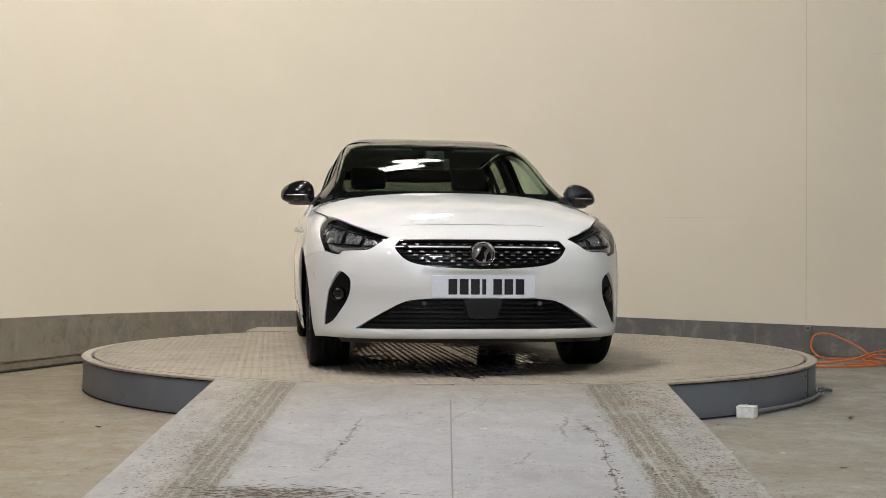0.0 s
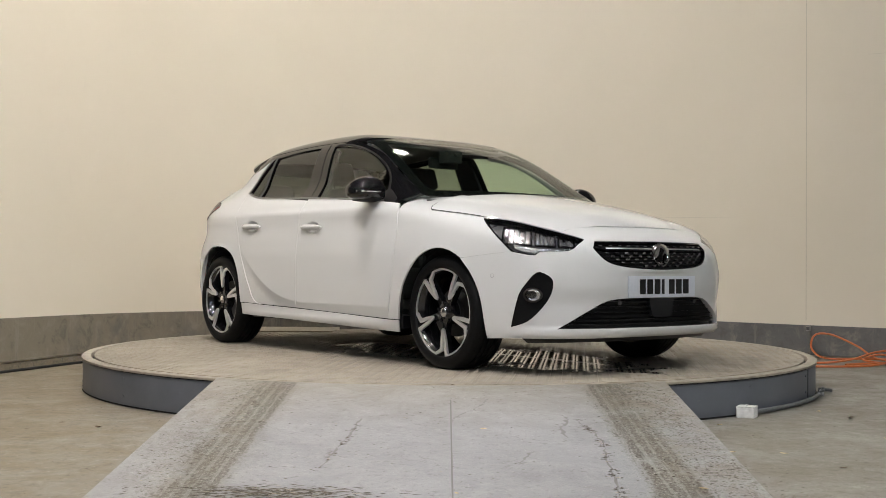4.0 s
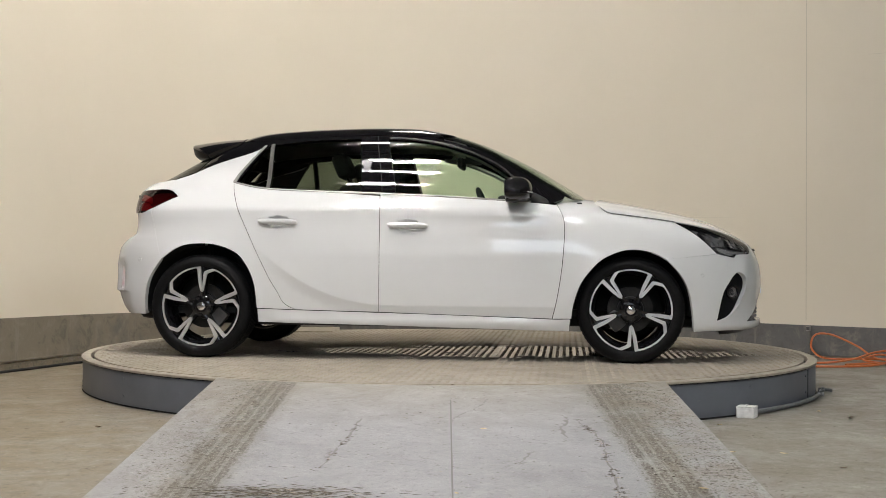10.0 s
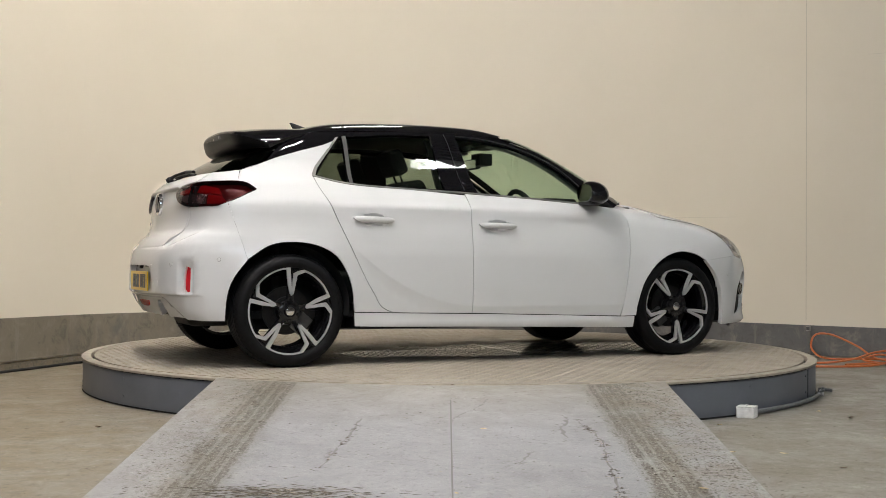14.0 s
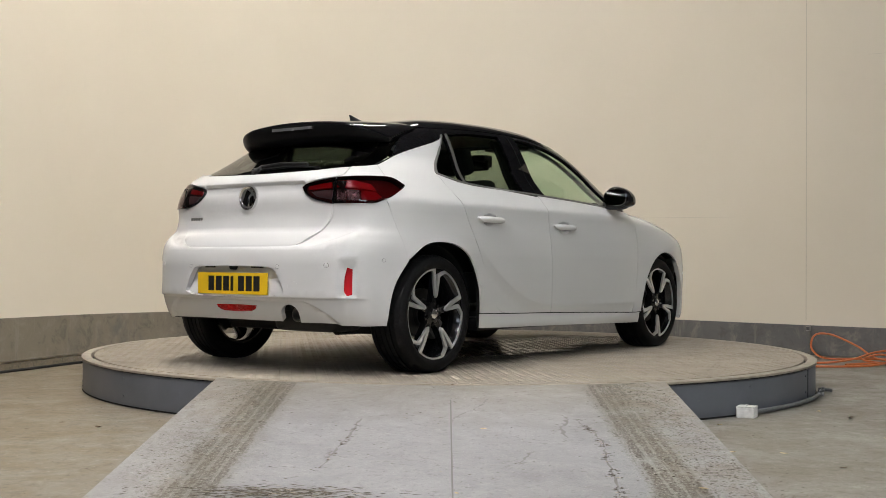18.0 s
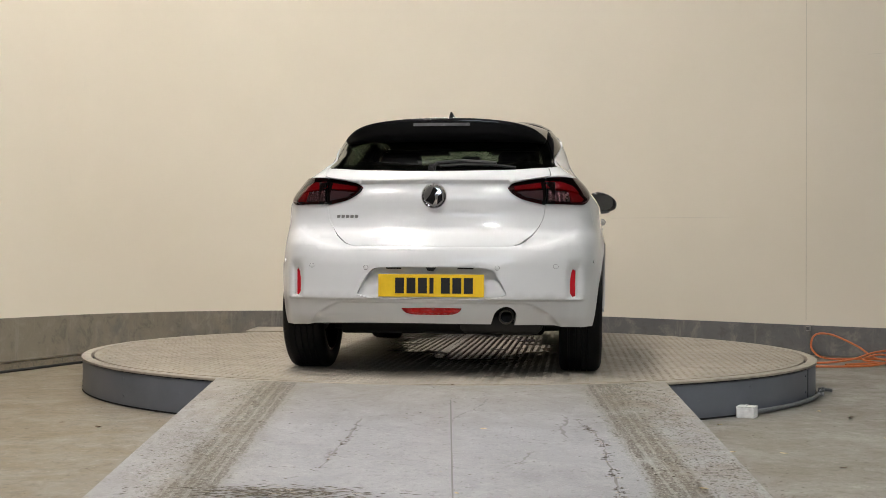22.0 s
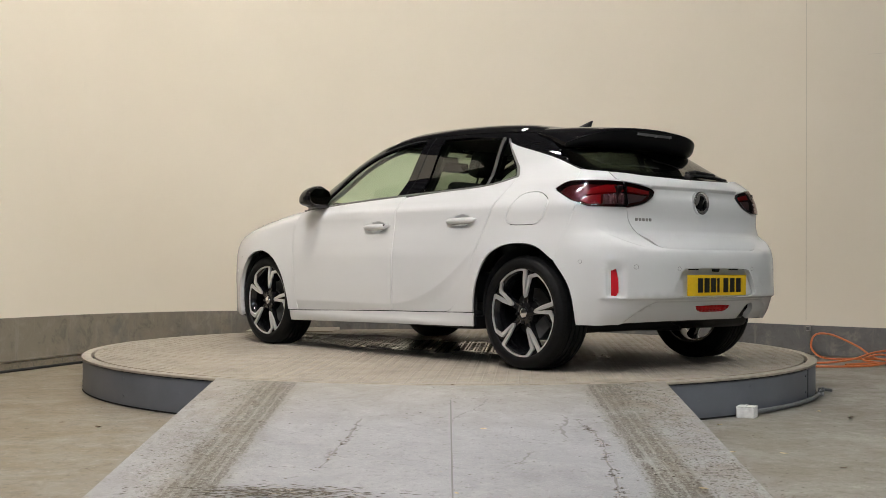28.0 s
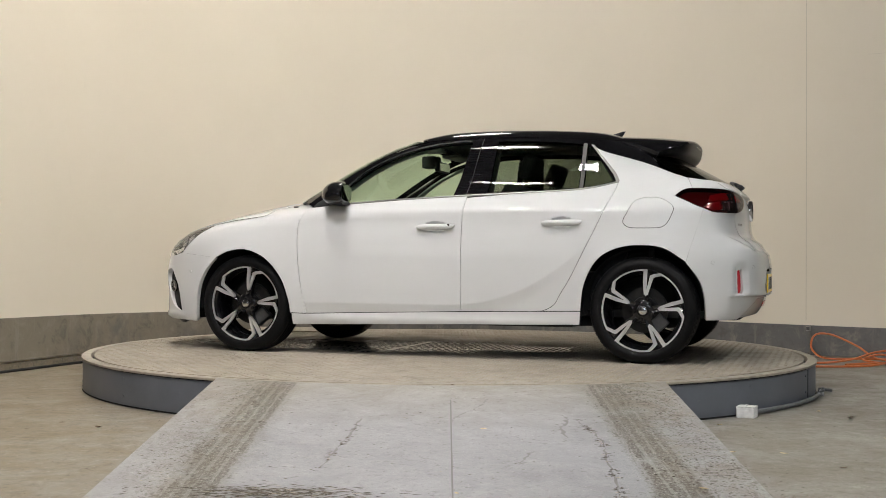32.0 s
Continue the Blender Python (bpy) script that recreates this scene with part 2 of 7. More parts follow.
def dado_mat():
    """Grey paint, rubbed through to the render along one end of the wall."""
    k = Mat("grey_dado_paint", rough=0.55)
    at = k.place()
    xyz = k.t.nodes.new("ShaderNodeSeparateXYZ")
    k.t.links.new(at, xyz.inputs[0])
    big = k.noise(k.place((1, 1, 0.7)), 2.4, 7, 0.68, 0.5)
    mid = k.noise(k.place((1, 1, 0.8)), 7.0, 8, 0.72, 0.6)
    drip = k.noise(k.place((10, 10, 0.9)), 1.3, 5, 0.65)
    c = k.ramp(big, [(0.3, (0.115, 0.113, 0.112)), (0.7, (0.155, 0.150, 0.145))])
    worn = k.ramp(k.maths("MULTIPLY_ADD", k.maths("SUBTRACT", big, 0.5), 2.2, k.maths("MULTIPLY", xyz.outputs[0], -0.33)), [(0.25, (0,)), (0.85, (0.9,))])
    c = k.mix(worn, c, (0.235, 0.205, 0.155))
    c = k.mix(k.ramp(mid, [(0.52, (0,)), (0.64, (0.5,))]), c, (0.30, 0.275, 0.23))
    c = k.mix(k.ramp(mid, [(0.36, (0.5,)), (0.46, (0,))]), c, (0.085, 0.078, 0.066))
    c = k.mix(k.ramp(drip, [(0.60, (0,)), (0.70, (0.5,))]), c, (0.31, 0.285, 0.245))
    k.put("Base Color", c)
    k.bump(k.noise(at, 50, 4), 0.15, 0.002)
    return k.m


def plinth_mat():
    k = Mat("grey_plinth_paint", rough=0.38)
    at = k.place()
    big = k.noise(at, 2.2, 5, 0.6)
    c = k.ramp(big, [(0.3, (0.135, 0.147, 0.178)), (0.7, (0.178, 0.192, 0.226))])
    scuff = k.ramp(k.noise(k.place((1, 1, 3)), 14, 6, 0.7), [(0.64, (0,)), (0.74, (0.5,))])
    c = k.mix(scuff, c, (0.25, 0.25, 0.25))
    k.put("Base Color", c)
    k.bump(k.noise(at, 30, 4), 0.08, 0.002)
    return k.m


def plain(name, colour, rough=0.5, metal=0.0, grain=40.0, vary=0.12, relief=0.05, shine=0.5):
    """A plain surface with a little grain in tone and relief."""
    k = Mat(name, colour, rough, metal)
    k.put("Specular IOR Level", shine)
    at = k.place()
    n = k.noise(at, grain, 4)
    lo, hi = tuple(v * (1 - vary) for v in colour), tuple(min(1, v * (1 + vary)) for v in colour)
    k.put("Base Color", k.ramp(n, [(0.3, lo), (0.7, hi)]))
    if relief:
        k.bump(n, relief, 0.001)
    return k.m


def car_paint(name, colour):
    k = Mat(name, colour, 0.7)
    k.put("Specular IOR Level", 0.05)
    k.put("Coat Weight", 1.0)
    k.put("Coat Roughness", 0.02)
    k.put("Coat IOR", 1.58)
    at = k.place()
    k.put("Base Color", k.ramp(k.noise(at, 3.0, 3), [(0.3, tuple(v * 0.985 for v in colour)), (0.7, colour)]))
    return k.m


def gloss(name, colour, rough=0.06, metal=0.0, coat=0.0):
    k = Mat(name, colour, rough, metal)
    k.put("Coat Weight", coat)
    if coat == 1.0:
        k.put("Specular IOR Level", 0.0)
    k.put("Coat Roughness", 0.02)
    at = k.place()
    k.put("Roughness", k.ramp(k.noise(at, 25, 3), [(0.3, (rough * 0.85,)), (0.75, (rough * 1.25,))]))
    return k.m


def glass_mat(name, tint, rough=0.0):
    """Thin car glass: a clear tinted sheet under a mirror-like gloss that grows towards grazing views."""
    m = bpy.data.materials.new(name)
    m.use_nodes = True
    t = m.node_tree
    t.nodes.clear()
    out, mixer = t.nodes.new("ShaderNodeOutputMaterial"), t.nodes.new("ShaderNodeMixShader")
    clear, shine, facing = t.nodes.new("ShaderNodeBsdfTransparent"), t.nodes.new("ShaderNodeBsdfGlossy"), t.nodes.new("ShaderNodeLayerWeight")
    power, blend = t.nodes.new("ShaderNodeMath"), t.nodes.new("ShaderNodeMath")
    power.operation, blend.operation = "POWER", "MULTIPLY_ADD"
    facing.inputs[0].default_value = 0.5
    power.inputs[1].default_value = 5.0
    blend.inputs[1].default_value, blend.inputs[2].default_value = 0.92, 0.07
    clear.inputs[0].default_value = (*tint, 1)
    shine.inputs["Roughness"].default_value = 0.01 + rough
    t.links.new(facing.outputs["Facing"], power.inputs[0])
    t.links.new(power.outputs[0], blend.inputs[0])
    t.links.new(blend.outputs[0], mixer.inputs[0])
    t.links.new(clear.outputs[0], mixer.inputs[1])
    t.links.new(shine.outputs[0], mixer.inputs[2])
    t.links.new(mixer.outputs[0], out.inputs[0])
    return m


def glow(name, colour, strength):
    k = Mat(name, colour, 0.5)
    k.put("Emission Color", (*colour, 1))
    k.put("Emission Strength", strength)
    return k.m


FLOOR, RAMP, DECKING, WALL, DADO, PLINTH = floor_mat(), ramp_mat(), deck_mat("worn_painted_tread_plate", (0.30, 0.262, 0.205), (0.365, 0.325, 0.265)), wall_mat(), dado_mat(), plinth_mat()
TREAD = deck_mat("worn_tread_tops", (0.33, 0.29, 0.235), (0.40, 0.36, 0.305))
RIM_PAINT = plain("pale_worn_ring_paint", (0.34, 0.305, 0.25), 0.5, 0.0, 18, 0.18)
DARK_GAP_SHADOW = plain("black_gap_and_shadow", (0.012, 0.012, 0.012), 0.8)
WHITE = car_paint("white_car_paint", (0.66, 0.665, 0.67))
BLACK = gloss("gloss_black_paint", (0.006, 0.006, 0.007), 0.05, 0.0, 1.0)
TRIM = plain("black_plastic_trim", (0.009, 0.009, 0.010), 0.42, 0.0, 160, 0.2, 0.08, 0.35)
GRILLE = plain("satin_black_grille", (0.008, 0.008, 0.009), 0.30, 0.0, 160, 0.2, 0.04, 0.3)
RUBBER = plain("tyre_rubber", (0.006, 0.006, 0.0065), 0.55, 0.0, 90, 0.25, 0.10, 0.14)
CHROME = gloss("chrome", (0.78, 0.78, 0.79), 0.10, 1.0)
DARK_CHROME = gloss("dark_chrome", (0.24, 0.235, 0.225), 0.42, 0.7)
POST_GREY = plain("dull_silver_post", (0.060, 0.058, 0.056), 0.6, 0.1, 60, 0.1)
SATIN = gloss("satin_chrome", (0.60, 0.59, 0.57), 0.32, 0.7)
MACHINED = gloss("machined_aluminium", (0.74, 0.74, 0.75), 0.34, 0.70)
EMBLEM = gloss("smoked_chrome", (0.07, 0.07, 0.075), 0.12, 1.0)
STEEL = plain("brake_steel", (0.022, 0.021, 0.020), 0.45, 0.5, 60, 0.2)
GLASS = glass_mat("clear_car_glass", (0.80, 0.92, 0.80))
PRIVACY = glass_mat("dark_privacy_glass", (0.35, 0.395, 0.33))
REAR_GLASS = glass_mat("dark_rear_glass", (0.13, 0.15, 0.125))
LENS = glass_mat("clear_lens", (0.93, 0.94, 0.95))
CABIN = plain("charcoal_cabin_trim", (0.013, 0.013, 0.014), 0.7, 0.0, 80, 0.25)
CLOTH = plain("dark_seat_cloth", (0.022, 0.022, 0.024), 0.85, 0.0, 220, 0.35, 0.2)
HEADLINER = plain("grey_headliner", (0.30, 0.29, 0.27), 0.9, 0.0, 200, 0.1)


# ---- the hall ----
# The curved wall: its run in plan from the camera's side on one hand to the other.
WALL_X = (-3.20, -3.07, -2.93, -2.76, -2.50, -2.10, -1.50, -0.70, 0.20, 1.20, 2.20, 3.05, 3.60, 4.40)
WALL_Y = (-0.20, 0.22, 0.62, 1.08, 1.55, 2.05, 2.48, 2.80, 2.95, 2.88, 2.56, 2.10, 1.78, 1.28)


def wall_run(n=97):
    s = np.concatenate([[0], np.cumsum(np.hypot(np.diff(WALL_X), np.diff(WALL_Y)))])
    fx, fy = glide(s, WALL_X), glide(s, WALL_Y)
    q = np.linspace(0, s[-1], n)
    x, y = fx(q), fy(q)
    dx, dy = np.gradient(x), np.gradient(y)
    l = np.hypot(dx, dy)
    return q, x, y, dy / l, -dx / l  # the normal points into the hall


def band(z0, z1, off0, off1, n=97):
    """A band along the wall between two heights, each a number or a row of numbers, set off into the hall."""
    q, x, y, nx, ny = wall_run(n)
    z0, z1 = np.broadcast_to(z0, q.shape), np.broadcast_to(z1, q.shape)
    bm = bmesh.new()
    rings = []
    for i in range(n):
        rings.append([bm.verts.new((x[i] + nx[i] * o, y[i] + ny[i] * o, z)) for o, z in ((off0, z0[i]), (off1, z0[i]), (off1, z1[i]), (off0, z1[i]))])
    for a, b in zip(rings, rings[1:]):
        for j in range(4):
            bm.faces.new((a[j], b[j], b[(j + 1) % 4], a[(j + 1) % 4]))
    bm.faces.new(rings[0])
    bm.faces.new(rings[-1][::-1])
    bmesh.ops.recalc_face_normals(bm, faces=bm.faces)
    return bm


def build_hall():
    floor = part("floor", boxes((-9, 9, -13, 6, -0.12, 0)), FLOOR, None, "worn grey painted concrete floor of the hall")
    tagged(floor, category="floor", kind="structure")
    q, x, y, nx, ny = wall_run()
    top = glide((0, 1.55, 4.05, 6.05, 7.55, q[-1]), (0.378, 0.365, 0.335, 0.298, 0.27, 0.25))(q)
    foot = glide((0, 1.15, 2.55, 4.55, q[-1]), (0.075, 0.075, 0.03, 0.012, 0.012))(q)
    wall = smooth(part("wall_curved", band(0, WALL_TOP, -0.20, 0.0), WALL, None, "tall curved cream-painted wall round the turntable"))
    tagged(wall, category="wall", kind="structure")
    dado = smooth(part("baseboard", band(foot, top, 0.003, 0.022), DADO, None, "grey painted dado board along the wall foot"))
    tagged(dado, category="baseboard", kind="structure")
    toe = smooth(part("trim", band(0, foot - 0.012, 0.003, 0.012), FLOOR, None, "low concrete kerb below the dado"))
    tagged(toe, category="trim", kind="structure")
    ceiling = part("ceiling", corrugated(), plain("grey_profiled_ceiling", (0.09, 0.085, 0.08), 0.6, 0.0, 3), None, "profiled metal deck ceiling of the hall")
    tagged(ceiling, category="ceiling", kind="structure")
    side = plain("grey_hall_wall", (0.14, 0.135, 0.125), 0.7, 0.0, 2)
    for name, b in (("wall_left", (-9, -8.8, -13, 6, 0, CEILING)), ("wall_right", (8.8, 9, -13, 6, 0, CEILING)), ("wall_back", (-8.8, 8.8, 5.8, 6, 0, CEILING)),
                    ("wall_front_left", (-8.8, STRIP[0], -13, -12.8, 0, CEILING)), ("wall_front_right", (STRIP[1], 8.8, -13, -12.8, 0, CEILING)), ("wall_front_head", (STRIP[0], STRIP[1], -13, -12.8, STRIP[3], CEILING)), ("wall_front_foot", (STRIP[0], STRIP[1], -13, -12.8, 0, STRIP[2]))):
        tagged(part(name, boxes(b), side, None, "plain grey hall wall"), category="wall", kind="structure")


def corrugated():
    """A profiled deck: ribs along x."""
    bm = bmesh.new()
    rows = []
    y, k = -13.0, 0
    while y < 6.0:
        for dy, dz in ((0.0, 0.0), (0.05, 0.05), (0.13, 0.05), (0.18, 0.0)):
            rows.append((y + dy, CEILING + dz))
        y += 0.26
    for y, z in rows:
        bm.verts.new((-9, y, z)), bm.verts.new((9, y, z))
    bm.verts.ensure_lookup_table()
    for i in range(len(rows) - 1):
        bm.faces.new((bm.verts[2 * i], bm.verts[2 * i + 2], bm.verts[2 * i + 3], bm.verts[2 * i + 1]))
    top = box(bm, -9, 9, -13, 6, CEILING + 0.06, CEILING + 0.16)
    return top


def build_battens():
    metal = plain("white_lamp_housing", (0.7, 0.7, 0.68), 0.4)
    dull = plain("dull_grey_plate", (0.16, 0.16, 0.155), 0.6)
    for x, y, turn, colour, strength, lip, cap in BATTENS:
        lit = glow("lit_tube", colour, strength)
        b = thing("strip_light", "unseen twin-tube strip light hung under the ceiling, lit", "strip light", (x, y, CEILING - 0.22), "ceiling strip lights")
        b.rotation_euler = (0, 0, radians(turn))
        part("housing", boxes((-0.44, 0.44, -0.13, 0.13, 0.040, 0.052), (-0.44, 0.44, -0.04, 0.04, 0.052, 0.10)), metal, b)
        # unseen plates, added to keep the light off the wall's top and right end
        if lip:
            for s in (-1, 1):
                part("side_shade", boxes((-0.44, 0.44, s * 0.1315 - 0.0015, s * 0.1315 + 0.0015, 0.015 - lip, 0.052)), metal, b)
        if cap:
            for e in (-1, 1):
                part("end_shade", boxes((e * 0.4415 - 0.0015, e * 0.4415 + 0.0015, -0.133, 0.133, 0.015 - cap, 0.052)), dull, b)
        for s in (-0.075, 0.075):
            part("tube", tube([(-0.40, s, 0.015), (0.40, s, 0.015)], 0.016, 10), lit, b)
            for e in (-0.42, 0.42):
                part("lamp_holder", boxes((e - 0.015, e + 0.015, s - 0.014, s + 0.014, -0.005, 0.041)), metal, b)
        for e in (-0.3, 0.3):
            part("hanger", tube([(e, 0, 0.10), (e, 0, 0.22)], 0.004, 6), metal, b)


def build_turntable():
    t = thing("turntable_plinth", "round grey steel plinth of a car turntable", "turntable base", kind="structure")
    wall = lathe([(R_RING - 0.012, 0.0), (R_RING - 0.008, 0.012), (R_RING - 0.008, DECK - 0.022), (R_RING - 0.012, DECK - 0.02)], 160)
    smooth(part("plinth_wall", wall, PLINTH, t))
    # a black ring drawn as the plinth's contact shadow on the floor
    smooth(part("foot_shadow", lathe([(R_RING - 0.004, 0.001), (R_RING - 0.004, 0.010)], 160), DARK_GAP_SHADOW, t))
    smooth(part("dark_joint", lathe([(R_RING - 0.02, DECK - 0.026), (R_RING - 0.02, DECK - 0.014)], 160), DARK_GAP_SHADOW, t))
    ring = lathe([(R_RING - 0.03, DECK - 0.016), (R_RING, DECK - 0.014), (R_RING, DECK - 0.003), (R_RING - 0.004, DECK), (R_DISC + 0.014, DECK), (R_DISC + 0.011, DECK - 0.004), (R_DISC + 0.011, DECK - 0.03)], 160)
    smooth(part("ring", ring, RIM_PAINT, t, "pale painted steel rim round the disc"))
    smooth(part("bed", lathe([(0, DECK - 0.05), (R_RING - 0.03, DECK - 0.05)], 96), DARK_GAP_SHADOW, t))
    for a in (200, 222, 244, 312, 330):
        for z in (0.055, 0.145):
            b = lathe([(0, 0.004), (0.005, 0.003), (0.006, 0)], 8, "X")
            m = part("rivet", b, PLINTH, t)
            m.matrix_basis = Matrix.Rotation(radians(a), 4, "Z") @ Matrix.Translation((R_RING - 0.008, 0, z))
    seam = part("plinth_seam", boxes((R_RING - 0.010, R_RING - 0.006, -0.004, 0.004, 0.0, DECK - 0.024)), DARK_GAP_SHADOW, t)
    seam.matrix_basis = Matrix.Rotation(radians(-28.5), 4, "Z")
    disc = thing("turntable_disc", "turning round deck of worn painted tread plate", "turntable", (0, 0, DECK))
    cuts = (-R_DISC, -1.22, 0.0, 1.22, R_DISC)
    gap = 0.0008
    for k in range(4):
        y0, y1 = cuts[k] + gap, cuts[k + 1] - gap
        for x0, x1 in (((-R_DISC, 0.35), (0.35, R_DISC)) if k in (1, 2) else ((-R_DISC, R_DISC),)):
            rim = deck_outline(x0 + gap, x1 - gap, y0, y1)
            bm = bmesh.new()
            top = [bm.verts.new((x, y, 0.0)) for x, y in rim]
            low = [bm.verts.new((x, y, -0.02)) for x, y in rim]
            bm.faces.new(top)
            for i in range(len(rim)):
                j = (i + 1) % len(rim)
                bm.faces.new((top[i], low[i], low[j], top[j]))
            bmesh.ops.recalc_face_normals(bm, faces=bm.faces)
            part("deck_plate", bm, DECKING, disc)
    part("deck_bed", lathe([(0, -0.012), (R_DISC - 0.02, -0.012)], 96), DARK_GAP_SHADOW, disc)
    # raised lozenges, turned this way and that in rows
    V, F = [], []
    pitch = 0.0425
    n = int(R_DISC / pitch) + 1
    rnd = random.Random(4)
    for i in range(-n, n + 1):
        for j in range(-n, n + 1):
            x, y = i * pitch, j * pitch
            if math.hypot(x, y) > R_DISC - 0.035 or min(abs(y - c) for c in cuts[1:4]) < 0.012 or (abs(y) < 1.22 and abs(x - 0.35) < 0.014):
                continue
            a = radians(45 if (i + j) % 2 else -45)
            c, s = math.cos(a), math.sin(a)
            h = 0.0028 * rnd.uniform(0.5, 1.0)
            k = len(V)
            for u, v, z in ((-0.017, 0, 0), (0, -0.0056, 0), (0.017, 0, 0), (0, 0.0056, 0), (-0.010, 0, h), (0, -0.0026, h), (0.010, 0, h), (0, 0.0026, h)):
                V.append((x + c * u - s * v, y + s * u + c * v, z + 0.0003))
            F += [(k + 4, k + 5, k + 6, k + 7)] + [(k + q, k + (q + 1) % 4, k + 4 + (q + 1) % 4, k + 4 + q) for q in range(4)]
    me = bpy.data.meshes.new("tread_pattern")
    me.from_pydata(V, [], F)
    tagged(part("tread_pattern", me, TREAD, disc), kind="stuff")
    return disc


def deck_outline(x0, x1, y0, y1):
    """The part of the disc between two pairs of lines."""
    out = []
    r = R_DISC - 0.007
    for k in range(720):
        a = 2 * math.pi * k / 720
        x, y = r * math.cos(a), r * math.sin(a)
        out.append((x, y))
    for axis, lim, sign in ((0, x0, 1), (0, x1, -1), (1, y0, 1), (1, y1, -1)):
        cut = []
        for p, q in zip(out, out[1:] + out[:1]):
            dp, dq = sign * (p[axis] - lim), sign * (q[axis] - lim)
            if dp >= 0:
                cut.append(p)
            if dp * dq < 0:
                f = dp / (dp - dq)
                cut.append((p[0] + f * (q[0] - p[0]), p[1] + f * (q[1] - p[1])))
        out = cut
    return out


def build_ramp():
    bm = bmesh.new()
    # top face from the ring down to the floor, with sides
    n = 24
    x0, x1, far, near = -1.135, 1.05, 2.05, -4.05
    vs = []
    for i in range(n + 1):
        f = i / n
        x = x0 + (x1 - x0) * f
        y = -math.sqrt((R_RING + 0.002) ** 2 - x * x)
        xe = -1.175 + (1.055 + 1.175) * f
        vs.append((bm.verts.new((x, y, DECK + 0.002)), bm.verts.new((xe, near, 0.004)), bm.verts.new((x, y, -0.01)), bm.verts.new((xe, near, -0.01))))
    for a, b in zip(vs, vs[1:]):
        bm.faces.new((a[0], a[1], b[1], b[0]))
        bm.faces.new((a[1], a[3], b[3], b[1]))
        bm.faces.new((a[0], b[0], b[2], a[2]))
    for a in (vs[0], vs[-1]):
        bm.faces.new((a[0], a[2], a[3], a[1]))
    bmesh.ops.recalc_face_normals(bm, faces=bm.faces)
    r = part("ramp", bm, RAMP, None, "low grey painted ramp with scrubbed tyre tracks")
    tagged(r, category="ramp", kind="structure")


build_hall()
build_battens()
disc = build_turntable()
build_ramp()


# ---- the car's skin: one smooth body, cut into panels by their outlines ----
HUB = 1.269  # the axles lie this far before and behind the car's middle
OFF = Vector((-0.1225, -0.131, 0.0))  # the car's middle from the turntable's axis

half_width = glide((0.12, 0.20, 0.287, 0.45, 0.60, 0.70, 0.80, 0.87, 0.93, 1.00, 1.08, 1.20, 1.30, 1.40, 1.50), (0.812, 0.850, 0.860, 0.866, 0.866, 0.858, 0.845, 0.841, 0.806, 0.748, 0.691, 0.646, 0.609, 0.556, 0.497))
taper = glide((-2.1, -1.9, -1.7, -1.45, -1.1, -0.5, 0.5, 1.0, 1.4, 1.65, 1.85, 2.0, 2.15), (0.743, 0.841, 0.925, 0.976, 0.997, 0.997, 1.005, 1.009, 0.996, 0.961, 0.886, 0.802, 0.693))
nose = glide((0.10, 0.18, 0.23, 0.29, 0.36, 0.46, 0.56, 0.67, 0.74, 0.80, 0.90, 1.0), (1.978, 2.049, 2.095, 2.096, 2.092, 2.106, 2.096, 2.064, 2.016, 1.946, 1.805, 1.601))
tail = glide((0.15, 0.25, 0.32, 0.42, 0.55, 0.65, 0.70, 0.75, 0.82, 0.90, 0.97, 1.03, 1.10, 1.20, 1.30, 1.40), (1.772, 1.849, 1.896, 1.924, 1.923, 1.906, 1.870, 1.825, 1.813, 1.818, 1.805, 1.762, 1.641, 1.465, 1.285, 1.084))
screen = glide((0.80, 0.95, 1.05, 1.15, 1.25, 1.33, 1.38, 1.42, 1.45), (1.302, 1.066, 0.909, 0.739, 0.549, 0.367, 0.210, 0.045, -0.116))
bonnet = glide((0.0, 0.6, 0.85, 1.03, 1.23, 1.40, 1.57, 1.74, 1.91, 2.03, 2.12), (1.303, 1.085, 1.003, 0.984, 0.952, 0.920, 0.887, 0.849, 0.788, 0.735, 0.678))
roof = glide((-1.7, -1.5, -1.2, -0.9, -0.6, -0.3, 0.0, 0.3, 0.6), (1.309, 1.336, 1.367, 1.387, 1.405, 1.412, 1.407, 1.394, 1.360))
BOW_NOSE, BOW_TAIL, BOW_SCREEN, BOW_GLASS, CROWN_HOOD, CROWN_ROOF = 0.158, 0.082, 0.072, 0.104, 0.060, -0.002


def width(x, z):
    """Half the body's width; the rear pillars draw in over the tail lamps."""
    tuck = 1 - 0.080 * np.clip((-0.98 - x) / 0.35, 0, 1.2) ** 1.4 * np.clip((z - 1.01) / 0.12, 0, 1)
    return half_width(z) * taper(x) * tuck


def lower(x, y, z):
    """Below 1 on the inside of the lower body, 1 on its skin."""
    w = width(x, z)
    a = np.abs(y)
    f = nose(z) - BOW_NOSE * (a / 0.7) ** 2.3
    b = tail(z) - BOW_TAIL * (a / 0.7) ** 2.3
    xn = np.where(x > 0, np.maximum(x, 0) / f, np.maximum(-x, 0) / b)
    h = bonnet(x) - CROWN_HOOD * (a / 0.7) ** 2.2
    zn = np.maximum(z - 0.3, 0) / (h - 0.3)
    return (a / w) ** 12 + xn**16 + zn**18


